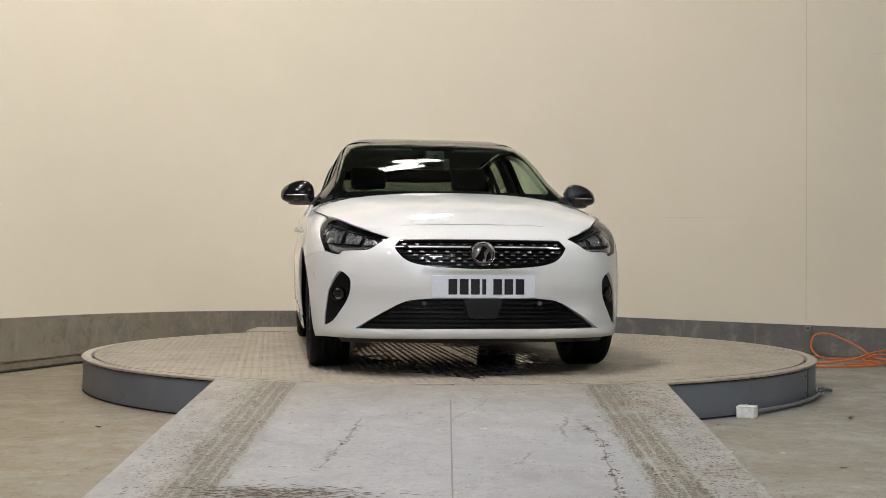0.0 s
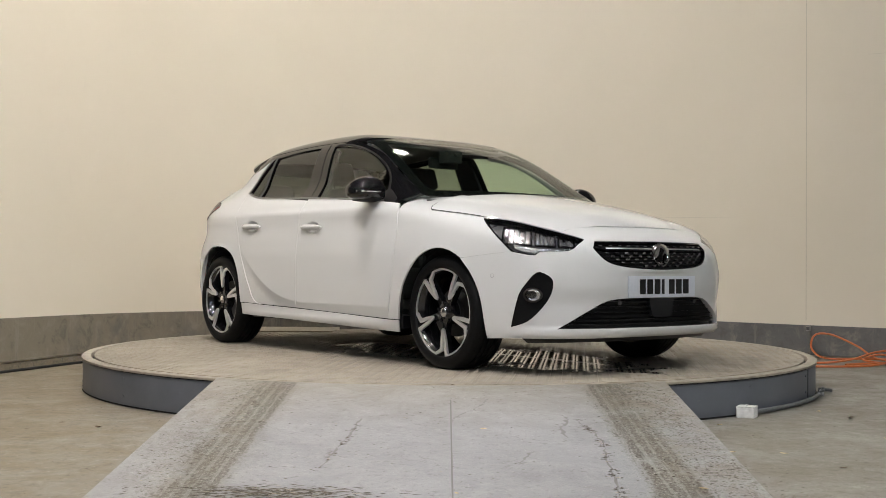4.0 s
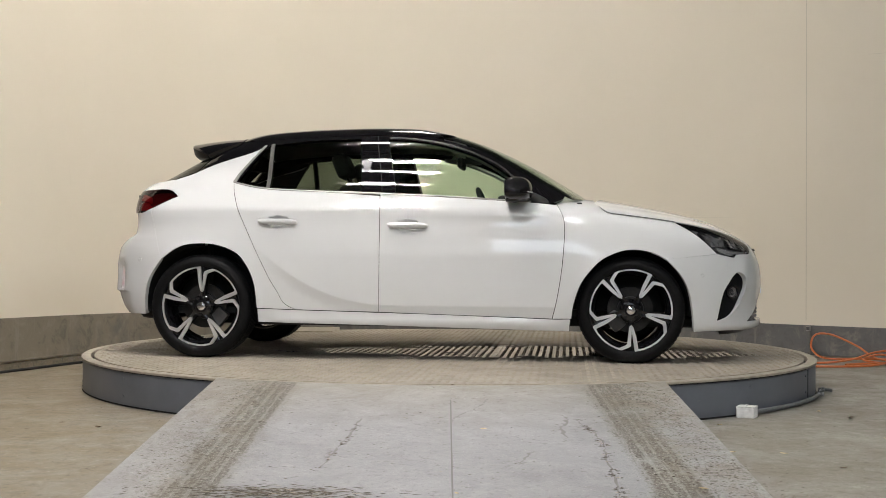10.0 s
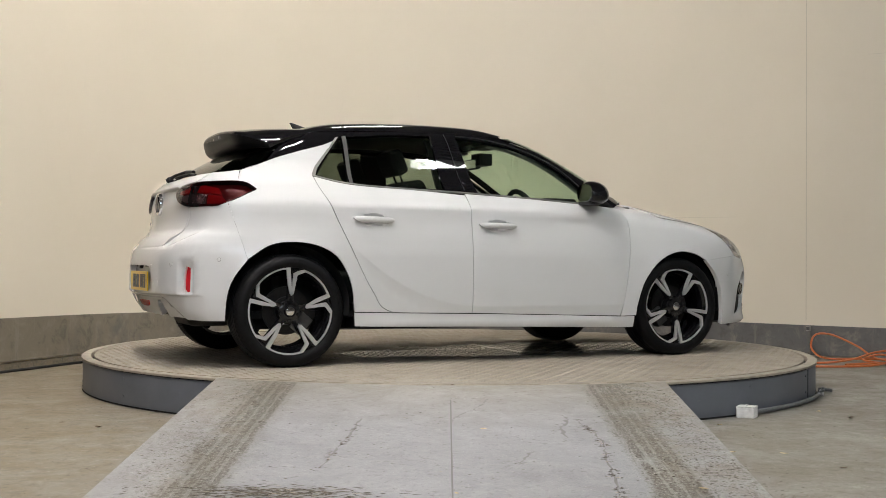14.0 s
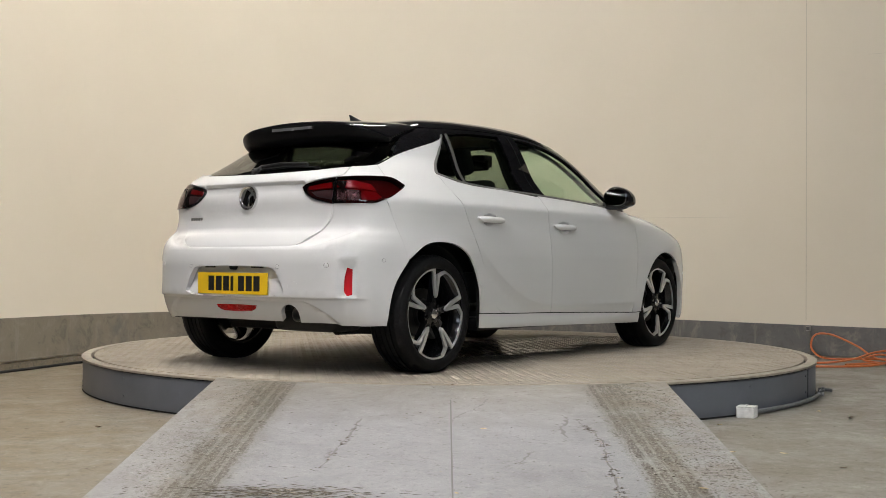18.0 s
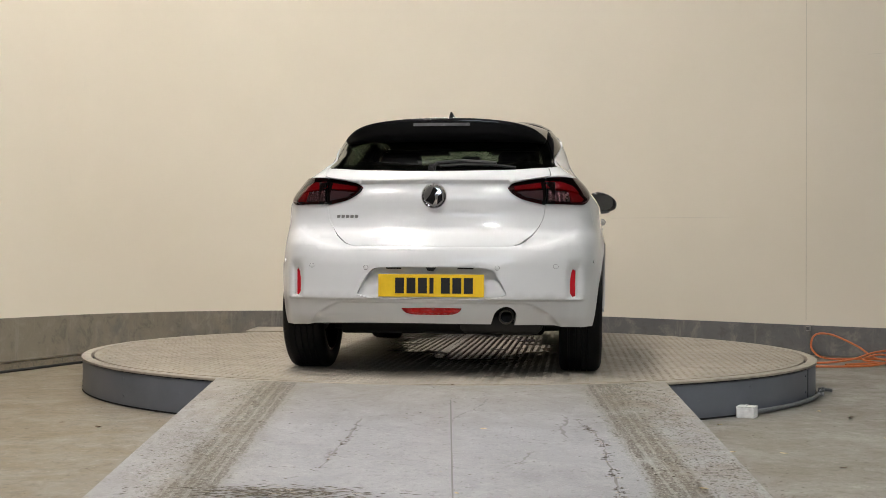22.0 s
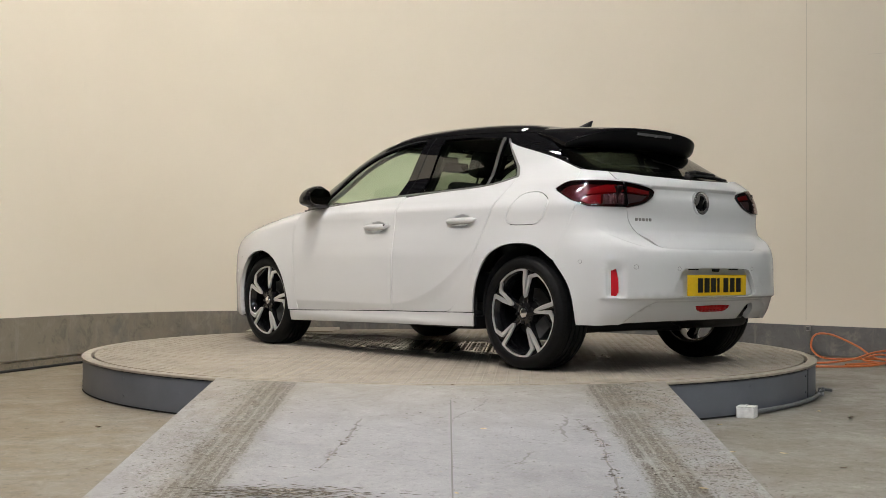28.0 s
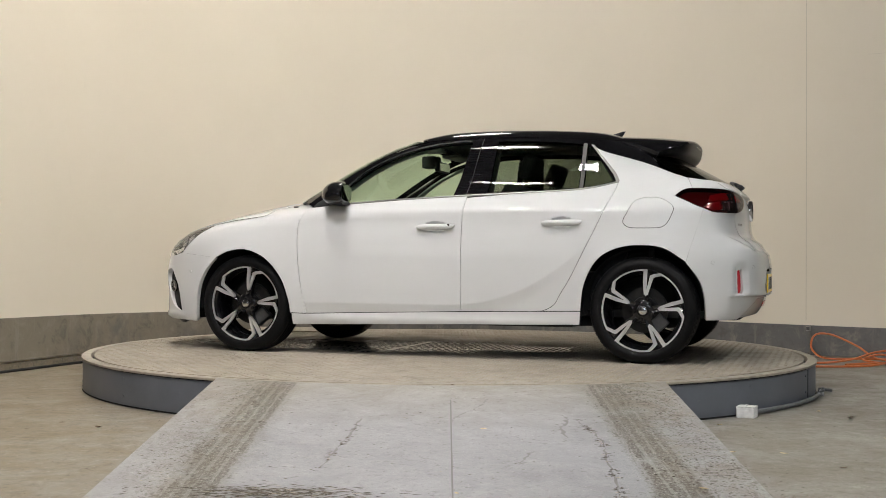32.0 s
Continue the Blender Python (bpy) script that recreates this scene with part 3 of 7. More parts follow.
def upper(x, y, z):
    """The same for the cabin over the belt line."""
    w = width(x, z)
    a = np.abs(y)
    f = screen(z) - BOW_SCREEN * (a / 0.6) ** 2.2
    b = tail(z) - BOW_GLASS * (a / 0.6) ** 2.3
    xn = np.where(x > -0.4, np.maximum(x + 0.4, 0) / (f + 0.4), np.maximum(-x - 0.4, 0) / (b - 0.4))
    h = roof(x) - CROWN_ROOF * (a / 0.55) ** 2.4
    zn = np.maximum(z - 0.9, 0) / (h - 0.9)
    return (a / w) ** 10 + xn**12 + zn**7


def cast(hull, base, way, far=1.6):
    """How far along the ways from the bases inside the hull its skin lies."""
    lo, hi = np.zeros(len(base)), np.full(len(base), far)
    for _ in range(34):
        mid = (lo + hi) / 2
        q = base + way * mid[:, None]
        inside = hull(q[:, 0], q[:, 1], q[:, 2]) < 1
        lo, hi = np.where(inside, mid, lo), np.where(inside, hi, mid)
    return base + way * lo[:, None]


def normals(hull, q):
    g = np.empty_like(q)
    for k in range(3):
        d = np.zeros(3)
        d[k] = 2e-4
        a, b = q + d, q - d
        g[:, k] = hull(a[:, 0], a[:, 1], a[:, 2]) - hull(b[:, 0], b[:, 1], b[:, 2])
    return g / np.linalg.norm(g, axis=1)[:, None]


# Ways of laying an outline on the skin: where rays start and where they go for the two numbers of a point.
def from_side(s):
    def lay(u, v):
        n = len(u)
        return np.stack([u, np.zeros(n), v], 1), np.tile((0.0, s, 0.0), (n, 1))
    return lay


def from_front(u, v):
    return np.stack([np.full(len(u), 0.0), u, v], 1), np.tile((1.0, 0, 0), (len(u), 1))


def from_back(u, v):
    return np.stack([np.full(len(u), -0.4), u, v], 1), np.tile((-1.0, 0, 0), (len(u), 1))


def from_above(u, v):
    return np.stack([u, v, np.full(len(u), 0.5)], 1), np.tile((0, 0, 1.0), (len(u), 1))


def round_front(u, v):
    a = u / 0.85
    return np.stack([np.full(len(u), 1.15), np.zeros(len(u)), v], 1), np.stack([np.cos(a), np.sin(a), np.zeros(len(u))], 1)


def round_back(u, v):
    a = u / 0.85
    return np.stack([np.full(len(u), -1.05), np.zeros(len(u)), v], 1), np.stack([-np.cos(a), np.sin(a), np.zeros(len(u))], 1)


def whole(x, y, z):
    """Inside the lower body or the cabin."""
    return np.minimum(lower(x, y, z), upper(x, y, z))


# ---- outlines and panels ----
def loop(points, corners=(), step=0.03):
    """A closed outline through the points: soft between the corners, which are numbered; no corners given: all soft; "all": straight runs."""
    n = len(points)
    P = [np.array(p, float) for p in points]
    out = []
    for i in range(n):
        a, b = P[i], P[(i + 1) % n]
        k = max(1, int(math.ceil(np.linalg.norm(b - a) / step)))
        if corners == "all":
            t0 = t1 = b - a
        else:
            before, after = P[i - 1], P[(i + 2) % n]
            t0 = (b - a) if i in corners else (b - before) / 2
            t1 = (b - a) if (i + 1) % n in corners else (after - a) / 2
            l = np.linalg.norm(b - a)
            t0, t1 = t0 * min(1, 1.5 * l / (np.linalg.norm(t0) + 1e-9)), t1 * min(1, 1.5 * l / (np.linalg.norm(t1) + 1e-9))
        for j in range(k):
            t = j / k
            out.append((2 * t**3 - 3 * t**2 + 1) * a + (t**3 - 2 * t**2 + t) * t0 + (3 * t**2 - 2 * t**3) * b + (t**3 - t**2) * t1)
    return np.array(out)


def turned(p):
    """The outline's sense: above 0 if it runs against the clock."""
    q = np.roll(p, -1, 0)
    return np.sum(p[:, 0] * q[:, 1] - q[:, 0] * p[:, 1])


def shrink(p, d):
    """The outline drawn in by d, or out where d is negative."""
    if d == 0:
        return p
    a, b = p - np.roll(p, 1, 0), np.roll(p, -1, 0) - p
    a, b = a / (np.linalg.norm(a, axis=1)[:, None] + 1e-12), b / (np.linalg.norm(b, axis=1)[:, None] + 1e-12)
    m = a + b
    m = m / (np.linalg.norm(m, axis=1)[:, None] + 1e-12)
    s = 1 if turned(p) > 0 else -1
    cosine = np.clip(np.sum(m * b, 1), 0.5, 1)
    return p + s * d * np.stack([-m[:, 1], m[:, 0]], 1) / cosine[:, None]


def within(p, q):
    """Which of the points q lie inside the outline p."""
    inside = np.zeros(len(q), bool)
    a, b = p, np.roll(p, -1, 0)
    for (x0, y0), (x1, y1) in zip(a, b):
        c = (y0 > q[:, 1]) != (y1 > q[:, 1])
        if c.any():
            x = x0 + (q[:, 1] - y0) * (x1 - x0) / (y1 - y0 + 1e-15)
            inside ^= c & (q[:, 0] < x)
    return inside


def net(outline, holes, grid, extra=()):
    """Triangles over an outline with holes, with points inside on a grid. The first points are those of the rims, in order."""
    rims = [outline, *holes]
    pts = np.concatenate(rims)
    edges, k = [], 0
    for r in rims:
        edges += [(k + i, k + (i + 1) % len(r)) for i in range(len(r))]
        k += len(r)
    lo, hi = outline.min(0), outline.max(0)
    gx, gy = np.meshgrid(np.arange(lo[0] + grid / 2, hi[0], grid), np.arange(lo[1] + grid / 2, hi[1], grid))
    q = np.stack([gx.ravel(), gy.ravel()], 1)
    if len(extra):
        near = np.sqrt(((q[:, None, :] - extra[None, :, :]) ** 2).sum(2)).min(1)
        q = np.concatenate([q[near > 0.5 * grid], extra])
    keep = within(outline, q)
    for h in holes:
        keep &= ~within(h, q)
    q = q[keep]
    if len(q):
        near = np.sqrt(((q[:, None, :] - pts[None, :, :]) ** 2).sum(2)).min(1)
        q = q[near > 0.3 * grid]
    allp = np.concatenate([pts, q])
    v, e, f, *_ = delaunay_2d_cdt([Vector(p) for p in allp], edges, [], 0, 1e-6)
    v = np.array([tuple(p) for p in v])
    f = np.array([t for t in f if len(t) == 3])
    c = v[f].mean(1)
    keep = within(outline, c)
    for h in holes:
        keep &= ~within(h, c)
    return v, f[keep], rims


def rows_along(line, step=0.015, d=0.0055):
    """Points on both sides of a line, so that a fold along it stays crisp."""
    out = []
    for a, b in zip(line, line[1:]):
        a, b = np.array(a, float), np.array(b, float)
        l = np.linalg.norm(b - a)
        n = np.array((a[1] - b[1], b[0] - a[0])) / l
        for t in np.arange(0, 1, step / l):
            for k in (-1.6, -0.5, 0.5, 1.6):
                out.append(a + (b - a) * t + n * d * k)
    return np.array(out)


def panel(name, hull, lay, outline, material, parent, holes=(), off=0.0, edge=0.012, grid=0.04, gap=0.0, label="", dish=None, creases=()):
    """A sheet cut from the skin along an outline, with its edge turned inwards. off: how far outside the skin. gap: by how much it is drawn in.
    dish: a function of the two numbers that gives a further way outwards."""
    outline = shrink(np.asarray(outline, float), gap)
    holes = [shrink(np.asarray(h, float), -gap) for h in holes]
    extra = np.concatenate([rows_along(c) for c in creases]) if creases else ()
    v, f, rims = net(outline, holes, grid, extra)

    def skin(p, extra=0.0):
        base, way = lay(p[:, 0], p[:, 1])
        q = cast(hull, base, way, 2.6)
        n = normals(hull, q)
        d = off + extra
        if dish is not None:
            d = d + dish(p[:, 0], p[:, 1])[:, None]
        return q + n * d, n

    q, n = skin(v)
    if dish is not None:
        du, dv = np.array((0.004, 0)), np.array((0, 0.004))
        m = np.cross(skin(v + du)[0] - skin(v - du)[0], skin(v + dv)[0] - skin(v - dv)[0])
        m /= np.linalg.norm(m, axis=1)[:, None]
        n = m * np.sign((m * n).sum(1))[:, None]
    a, b, c = q[f[:, 0]], q[f[:, 1]], q[f[:, 2]]
    flip = (np.cross(b - a, c - a) * n[f[:, 0]]).sum(1) < 0
    f[flip] = f[flip][:, ::-1]
    verts, norms, faces = [q], [n], [tuple(int(i) for i in t) for t in f]
    count = len(q)
    if edge:
        for k, r in enumerate(rims):
            p, m = skin(r)
            tangent = np.roll(p, -1, 0) - np.roll(p, 1, 0)
            out = np.cross(tangent, m)
            out /= np.linalg.norm(out, axis=1)[:, None] + 1e-12
            mid = p[: len(p)].mean(0)
            s = np.sign(((p - mid) * out).sum(1).sum()) * (1 if k == 0 else -1)
            out = out * s
            j = len(p)
            lip = out * 0.8 + m * 0.6
            verts += [p, p - m * 0.002 + out * 0.0, p - m * edge]
            norms += [lip / np.linalg.norm(lip, axis=1)[:, None], out, out]
            for row in (0, 1):
                for i in range(j):
                    i2 = (i + 1) % j
                    quad = (count + row * j + i, count + row * j + i2, count + (row + 1) * j + i2, count + (row + 1) * j + i)
                    faces.append(quad)
            count += 3 * j
    V, N = np.concatenate(verts), np.concatenate(norms)
    # turn the edge's faces outwards
    me = bpy.data.meshes.new(name)
    fixed = []
    for t in faces:
        if len(t) == 4:
            a, b, c = V[t[0]], V[t[1]], V[t[2]]
            if np.dot(np.cross(b - a, c - a), N[t[2]]) < 0:
                t = t[::-1]
        fixed.append(t)
    me.from_pydata((V + np.array(OFF)).tolist(), [], fixed)
    me.shade_smooth()
    me.normals_split_custom_set_from_vertices(N.tolist())
    return part(name, me, material, parent, label)


def flipped(p):
    """The outline mirrored in its first number."""
    return np.asarray(p) * np.array((-1.0, 1.0))


def mirrored(half):
    """A whole outline from the half that runs from one point of the middle to the other."""
    half = [tuple(p) for p in half]
    return half + [(-u, v) for u, v in half[::-1] if abs(u) > 1e-6]


def spot(hull, lay, u, v):
    base, way = lay(np.array([u], float), np.array([v], float))
    return cast(hull, base, way, 2.6)[0]


def side_of_front(points):
    """Points of the round front as points of the side: x and height."""
    return [(float(spot(lower, round_front, u, v)[0]), v) for u, v in points]


def side_of_back(points):
    return [(float(spot(whole, round_back, u, v)[0]), v) for u, v in points]


def front_of_side(points):
    out = []
    for x, z in points:
        q = spot(lower, from_side(1), x, z)
        out.append((0.85 * math.atan2(q[1], q[0] - 1.15), z))
    return out


def back_of_side(points):
    out = []
    for x, z in points:
        q = spot(whole, from_side(1), x, z)
        out.append((0.85 * math.atan2(q[1], -q[0] - 1.05), z))
    return out


def plan_of_front(points):
    return [tuple(float(a) for a in spot(lower, round_front, u, v)[:2]) for u, v in points]


# ---- the car's panels ----
ARCH_F = [(0.925, 0.182), (0.930, 0.255), (0.941, 0.335), (0.988, 0.465), (1.084, 0.579), (1.18, 0.632), (1.276, 0.651), (1.38, 0.636), (1.467, 0.597)]
ARCH_F2 = [(1.467, 0.597), (1.545, 0.512), (1.600, 0.395), (1.625, 0.188)]
ARCH_R = [(-0.910, 0.217), (-0.933, 0.434), (-0.975, 0.54), (-1.037, 0.617), (-1.14, 0.664), (-1.264, 0.678), (-1.39, 0.660), (-1.513, 0.583)]
ARCH_R2 = [(-1.513, 0.583), (-1.58, 0.49), (-1.612, 0.405), (-1.622, 0.257)]
LAMP_TOP = [(0.430, 0.697), (0.468, 0.711), (0.542, 0.732), (0.669, 0.767), (0.795, 0.797), (0.934, 0.817)]
LAMP_BACK = [(0.934, 0.817), (0.876, 0.749), (0.816, 0.686), (0.766, 0.630)]
LAMP_FOOT = [(0.766, 0.630), (0.704, 0.616), (0.659, 0.611), (0.639, 0.629), (0.513, 0.635), (0.473, 0.665), (0.430, 0.697)]
HOOD_SIDE = [(1.522, 0.813), (1.376, 0.834), (1.214, 0.853), (1.133, 0.866), (1.090, 0.905), (1.061, 0.957)]
TAIL_TOP = [(0.930, 0.966), (0.871, 1.002), (0.815, 1.011), (0.716, 1.008), (0.650, 1.006), (0.575, 1.000)]
TAIL_IN = [(0.575, 1.000), (0.463, 0.981), (0.411, 0.969), (0.392, 0.951), (0.405, 0.926), (0.453, 0.893), (0.511, 0.876), (0.560, 0.868)]
TAIL_FOOT = [(0.560, 0.868), (0.680, 0.866), (0.754, 0.868), (0.829, 0.903), (0.890, 0.942), (0.930, 0.966)]
HATCH_SIDE = [(0.562, 0.864), (0.553, 0.798), (0.517, 0.741), (0.442, 0.683), (0.395, 0.658), (0.332, 0.648), (0.0, 0.646)]
DOOR_F = [(0.819, 0.253), (0.846, 0.367), (0.872, 0.529), (0.886, 0.691), (0.888, 0.789), (0.876, 0.850), (0.846, 0.912)]
DOOR_M = [(-0.200, 0.968), (-0.192, 0.897), (-0.189, 0.727), (-0.189, 0.456), (-0.192, 0.282)]
DOOR_R = [(-0.655, 0.291), (-0.710, 0.302), (-0.762, 0.335), (-0.796, 0.395), (-0.852, 0.487), (-0.952, 0.688), (-1.020, 0.830), (-1.060, 0.920), (-1.092, 0.995), (-1.107, 1.052)]
BELT_R = [(-1.107, 1.052), (-1.000, 1.026), (-0.900, 1.010), (-0.760, 1.000), (-0.480, 0.988), (-0.200, 0.978)]
BELT_F = [(-0.200, 0.978), (0.229, 0.957), (0.50, 0.939), (0.694, 0.927), (0.846, 0.912)]
C_TOP = [(-1.608, 1.061), (-1.500, 1.077), (-1.403, 1.111), (-1.303, 1.152), (-1.212, 1.183), (-1.113, 1.212), (-1.025, 1.238), (-0.953, 1.268)]
FOLD = [(x, 0.322 + 0.26 * max(0.0, (-0.08 - x) / 0.75) ** 2.3) for x in (-0.9, -0.8, -0.7, -0.6, -0.5, -0.4, -0.3, -0.2, -0.1, 0.1, 0.3, 0.5, 0.85)]
CORNER_FOLD = [(u, 0.652 + 0.15 * max(0.0, (u - 0.46) / 0.34) ** 1.4) for u in (0.42, 0.48, 0.54, 0.60, 0.66, 0.72, 0.78)]
SHUT = 0.0020


def body_panels(car):
    for s in (1, -1):
        lay = from_side(s)
        fender = DOOR_F + [(0.815, 0.968), (0.93, 0.972)] + HOOD_SIDE[::-1] + side_of_front(LAMP_BACK[1:]) + ARCH_F[::-1][:-1]
        k = len(DOOR_F)
        corners = {0, k - 1, k, k + 1, k + 2, k + 7, k + 10, k + 11, len(fender) - 1}
        panel("front_wing", lower, lay, loop(fender, corners), WHITE, car, gap=SHUT, dish=flare)
        door = DOOR_F + BELT_F[::-1][1:] + DOOR_M[1:]
        k = len(DOOR_F) - 1
        handle = loop([(0.045, 0.755), (0.045, 0.815), (-0.09, 0.818), (-0.09, 0.757)])
        panel("front_door", whole, lay, loop(door, {0, k, k + len(BELT_F) - 1, len(door) - 1}), WHITE, car, [handle], gap=SHUT, dish=scallop, grid=0.03, creases=[FOLD])
        grip(car, s, -0.022, 0.789)
        if s > 0:
            lock = loop([(-0.112 + 0.0075 * math.cos(a), 0.797 + 0.0075 * math.sin(a)) for a in np.linspace(0, 2 * math.pi, 13)[:-1]])
            panel("key_lock", whole, lay, lock, STEEL, car, off=0.0275, edge=0.01, grid=0.02, label="small dark key lock on the handle")
        door = DOOR_M[::-1] + BELT_R[::-1][1:] + DOOR_R[::-1][1:]
        k = len(DOOR_M) - 1
        handle = loop([(-0.73, 0.777), (-0.73, 0.837), (-0.865, 0.839), (-0.865, 0.779)])
        panel("rear_door", whole, lay, loop(door, {0, k, k + len(BELT_R) - 1}), WHITE, car, [handle], gap=SHUT, dish=scallop, grid=0.03, creases=[FOLD])
        grip(car, s, -0.796, 0.810)
        sill = [(-0.910, 0.217), (-0.09, 0.203), (0.917, 0.182), (0.923, 0.2535), (0.819, 0.252), (0.3, 0.268), (-0.189, 0.280), (-0.655, 0.290), (-0.80, 0.294), (-0.916, 0.296)]
        panel("sill", lower, lay, loop(sill, {0, 2, 3, 9}), WHITE, car, gap=SHUT, edge=0.008, dish=lambda x, z: 0.010 * np.exp(-(((z - 0.225) / 0.03) ** 2)) * np.clip((x + 0.91) / 0.2, 0, 1) * np.clip((0.925 - x) / 0.2, 0, 1))
        quarter = DOOR_R[::-1] + [(-0.80, 0.295), (-0.917, 0.298)] + ARCH_R[1:] + side_of_back([(0.80, 0.893), (0.829, 0.903), (0.890, 0.942), (0.930, 0.966)] + TAIL_TOP[1:2] + [(0.82, 1.011)]) + C_TOP[1:] + [(-0.962, 1.262)]
        quarter = tidy(quarter)
        holes = []
        if s > 0:
            flap = loop([(-1.156, 0.822), (-1.181, 0.871), (-1.214, 0.931), (-1.269, 0.954), (-1.349, 0.953), (-1.406, 0.929), (-1.440, 0.892), (-1.423, 0.838), (-1.398, 0.799), (-1.358, 0.780), (-1.199, 0.780), (-1.166, 0.796)], step=0.02)
            holes = [flap]
            panel("fuel_flap", whole, lay, flap, WHITE, car, gap=SHUT)
        k = quarter.index((-0.655, 0.291))
        j = next(i for i, q in enumerate(quarter) if abs(q[1] - 0.893) < 1e-6)
        m = quarter.index(C_TOP[1])
        panel("rear_quarter", whole, lay, loop(quarter, {0, k, k + 2, j - 1, j, j + 3, m - 1, m, len(quarter) - 2, len(quarter) - 1}), WHITE, car, holes, gap=SHUT, dish=flare)
        up = back_of_side([C_TOP[1], C_TOP[0]])
        corner = [(0.582, 1.004), (0.650, 1.009), (0.716, 1.012), (0.775, 1.0125), (0.82, 1.011)] + up + [(0.652, 1.062), (0.614, 1.014)]
        panel("rear_corner", whole, round_back, loop(corner if s > 0 else flipped(corner), {0, 4, 5, 6, 7, 8}), WHITE, car, gap=0.0, edge=0.012)
        edge = HOOD_SIDE[:-1]
        gap = [(x, z - 0.0018) for x, z in edge] + [(x, z + 0.0022) for x, z in edge[::-1]]
        panel("bonnet_gap", lower, lay, loop(gap, {0, len(edge) - 1, len(edge), 2 * len(edge) - 1}), DARK_GAP_SHADOW, car, off=0.0035, edge=0, grid=0.1)
        # glass, frame and trims of the side windows
        side_windows(car, s)
    front_end(car)
    rear_end(car)
    roof_and_screens(car)


def tidy(points):
    out = []
    for p in points:
        if not out or math.hypot(p[0] - out[-1][0], p[1] - out[-1][1]) > 1e-4:
            out.append(tuple(p))
    return out


def flare(x, z):
    """The lip that swells round each wheel arch."""
    d = 0
    for cx, cz, r in ((1.274, 0.33, 0.322), (-1.264, 0.34, 0.335)):
        q = np.hypot(x - cx, (z - cz)) - r
        d = d + 0.010 * np.exp(-np.maximum(q, 0) / 0.045)
    return d


def scallop(x, z):
    """The fold that sweeps up the doors, under which they turn inwards, and the crease over the handles."""
    line = 0.322 + 0.26 * np.clip((-0.08 - x) / 0.75, 0, 1.4) ** 2.3
    fade = np.clip((x + 1.0) / 0.35, 0, 1)
    over = 0.0045 * np.exp(-np.clip(z - line, 0, 1) / 0.10)
    under = np.clip((line - z) / 0.075, 0, 1)
    turn = -0.010 * under * (1.4 - 0.4 * under) / (1 + np.exp((z - line) / 0.006))
    rim = 0.003 * np.exp(-(((z - 0.872 + 0.025 * x) / 0.022) ** 2))
    return (over + turn) * fade + rim


def grip(car, s, x, z):
    """A door handle over its bowl."""
    lay = from_side(s)
    bowl = loop([(x + 0.067, z - 0.033), (x + 0.067, z + 0.027), (x - 0.068, z + 0.030), (x - 0.068, z - 0.031)])
    panel("handle_bowl", whole, lay, bowl, WHITE, car, off=-0.0008, edge=0, grid=0.012, gap=-0.004, dish=lambda u, v: -0.030 * np.clip(1 - ((u - x) / 0.07) ** 2 - ((v - z) / 0.034) ** 2, 0, 1) ** 0.7)
    bar = loop([(x + 0.118, z + 0.000), (x + 0.080, z + 0.0135), (x - 0.080, z + 0.0175), (x - 0.122, z + 0.012), (x - 0.114, z - 0.003), (x - 0.080, z - 0.0165), (x + 0.080, z - 0.0195), (x + 0.112, z - 0.010)], step=0.012)
    mid = z

    def swell(u, v):
        return 0.034 * np.clip(1 - (np.abs(u - x) / 0.135) ** 3.0, 0, 1) ** 0.6 - 0.010 * ((v - mid) / 0.017) ** 2

    panel("door_handle", whole, lay, bar, WHITE, car, off=0.001, edge=0.016, grid=0.010, dish=swell)


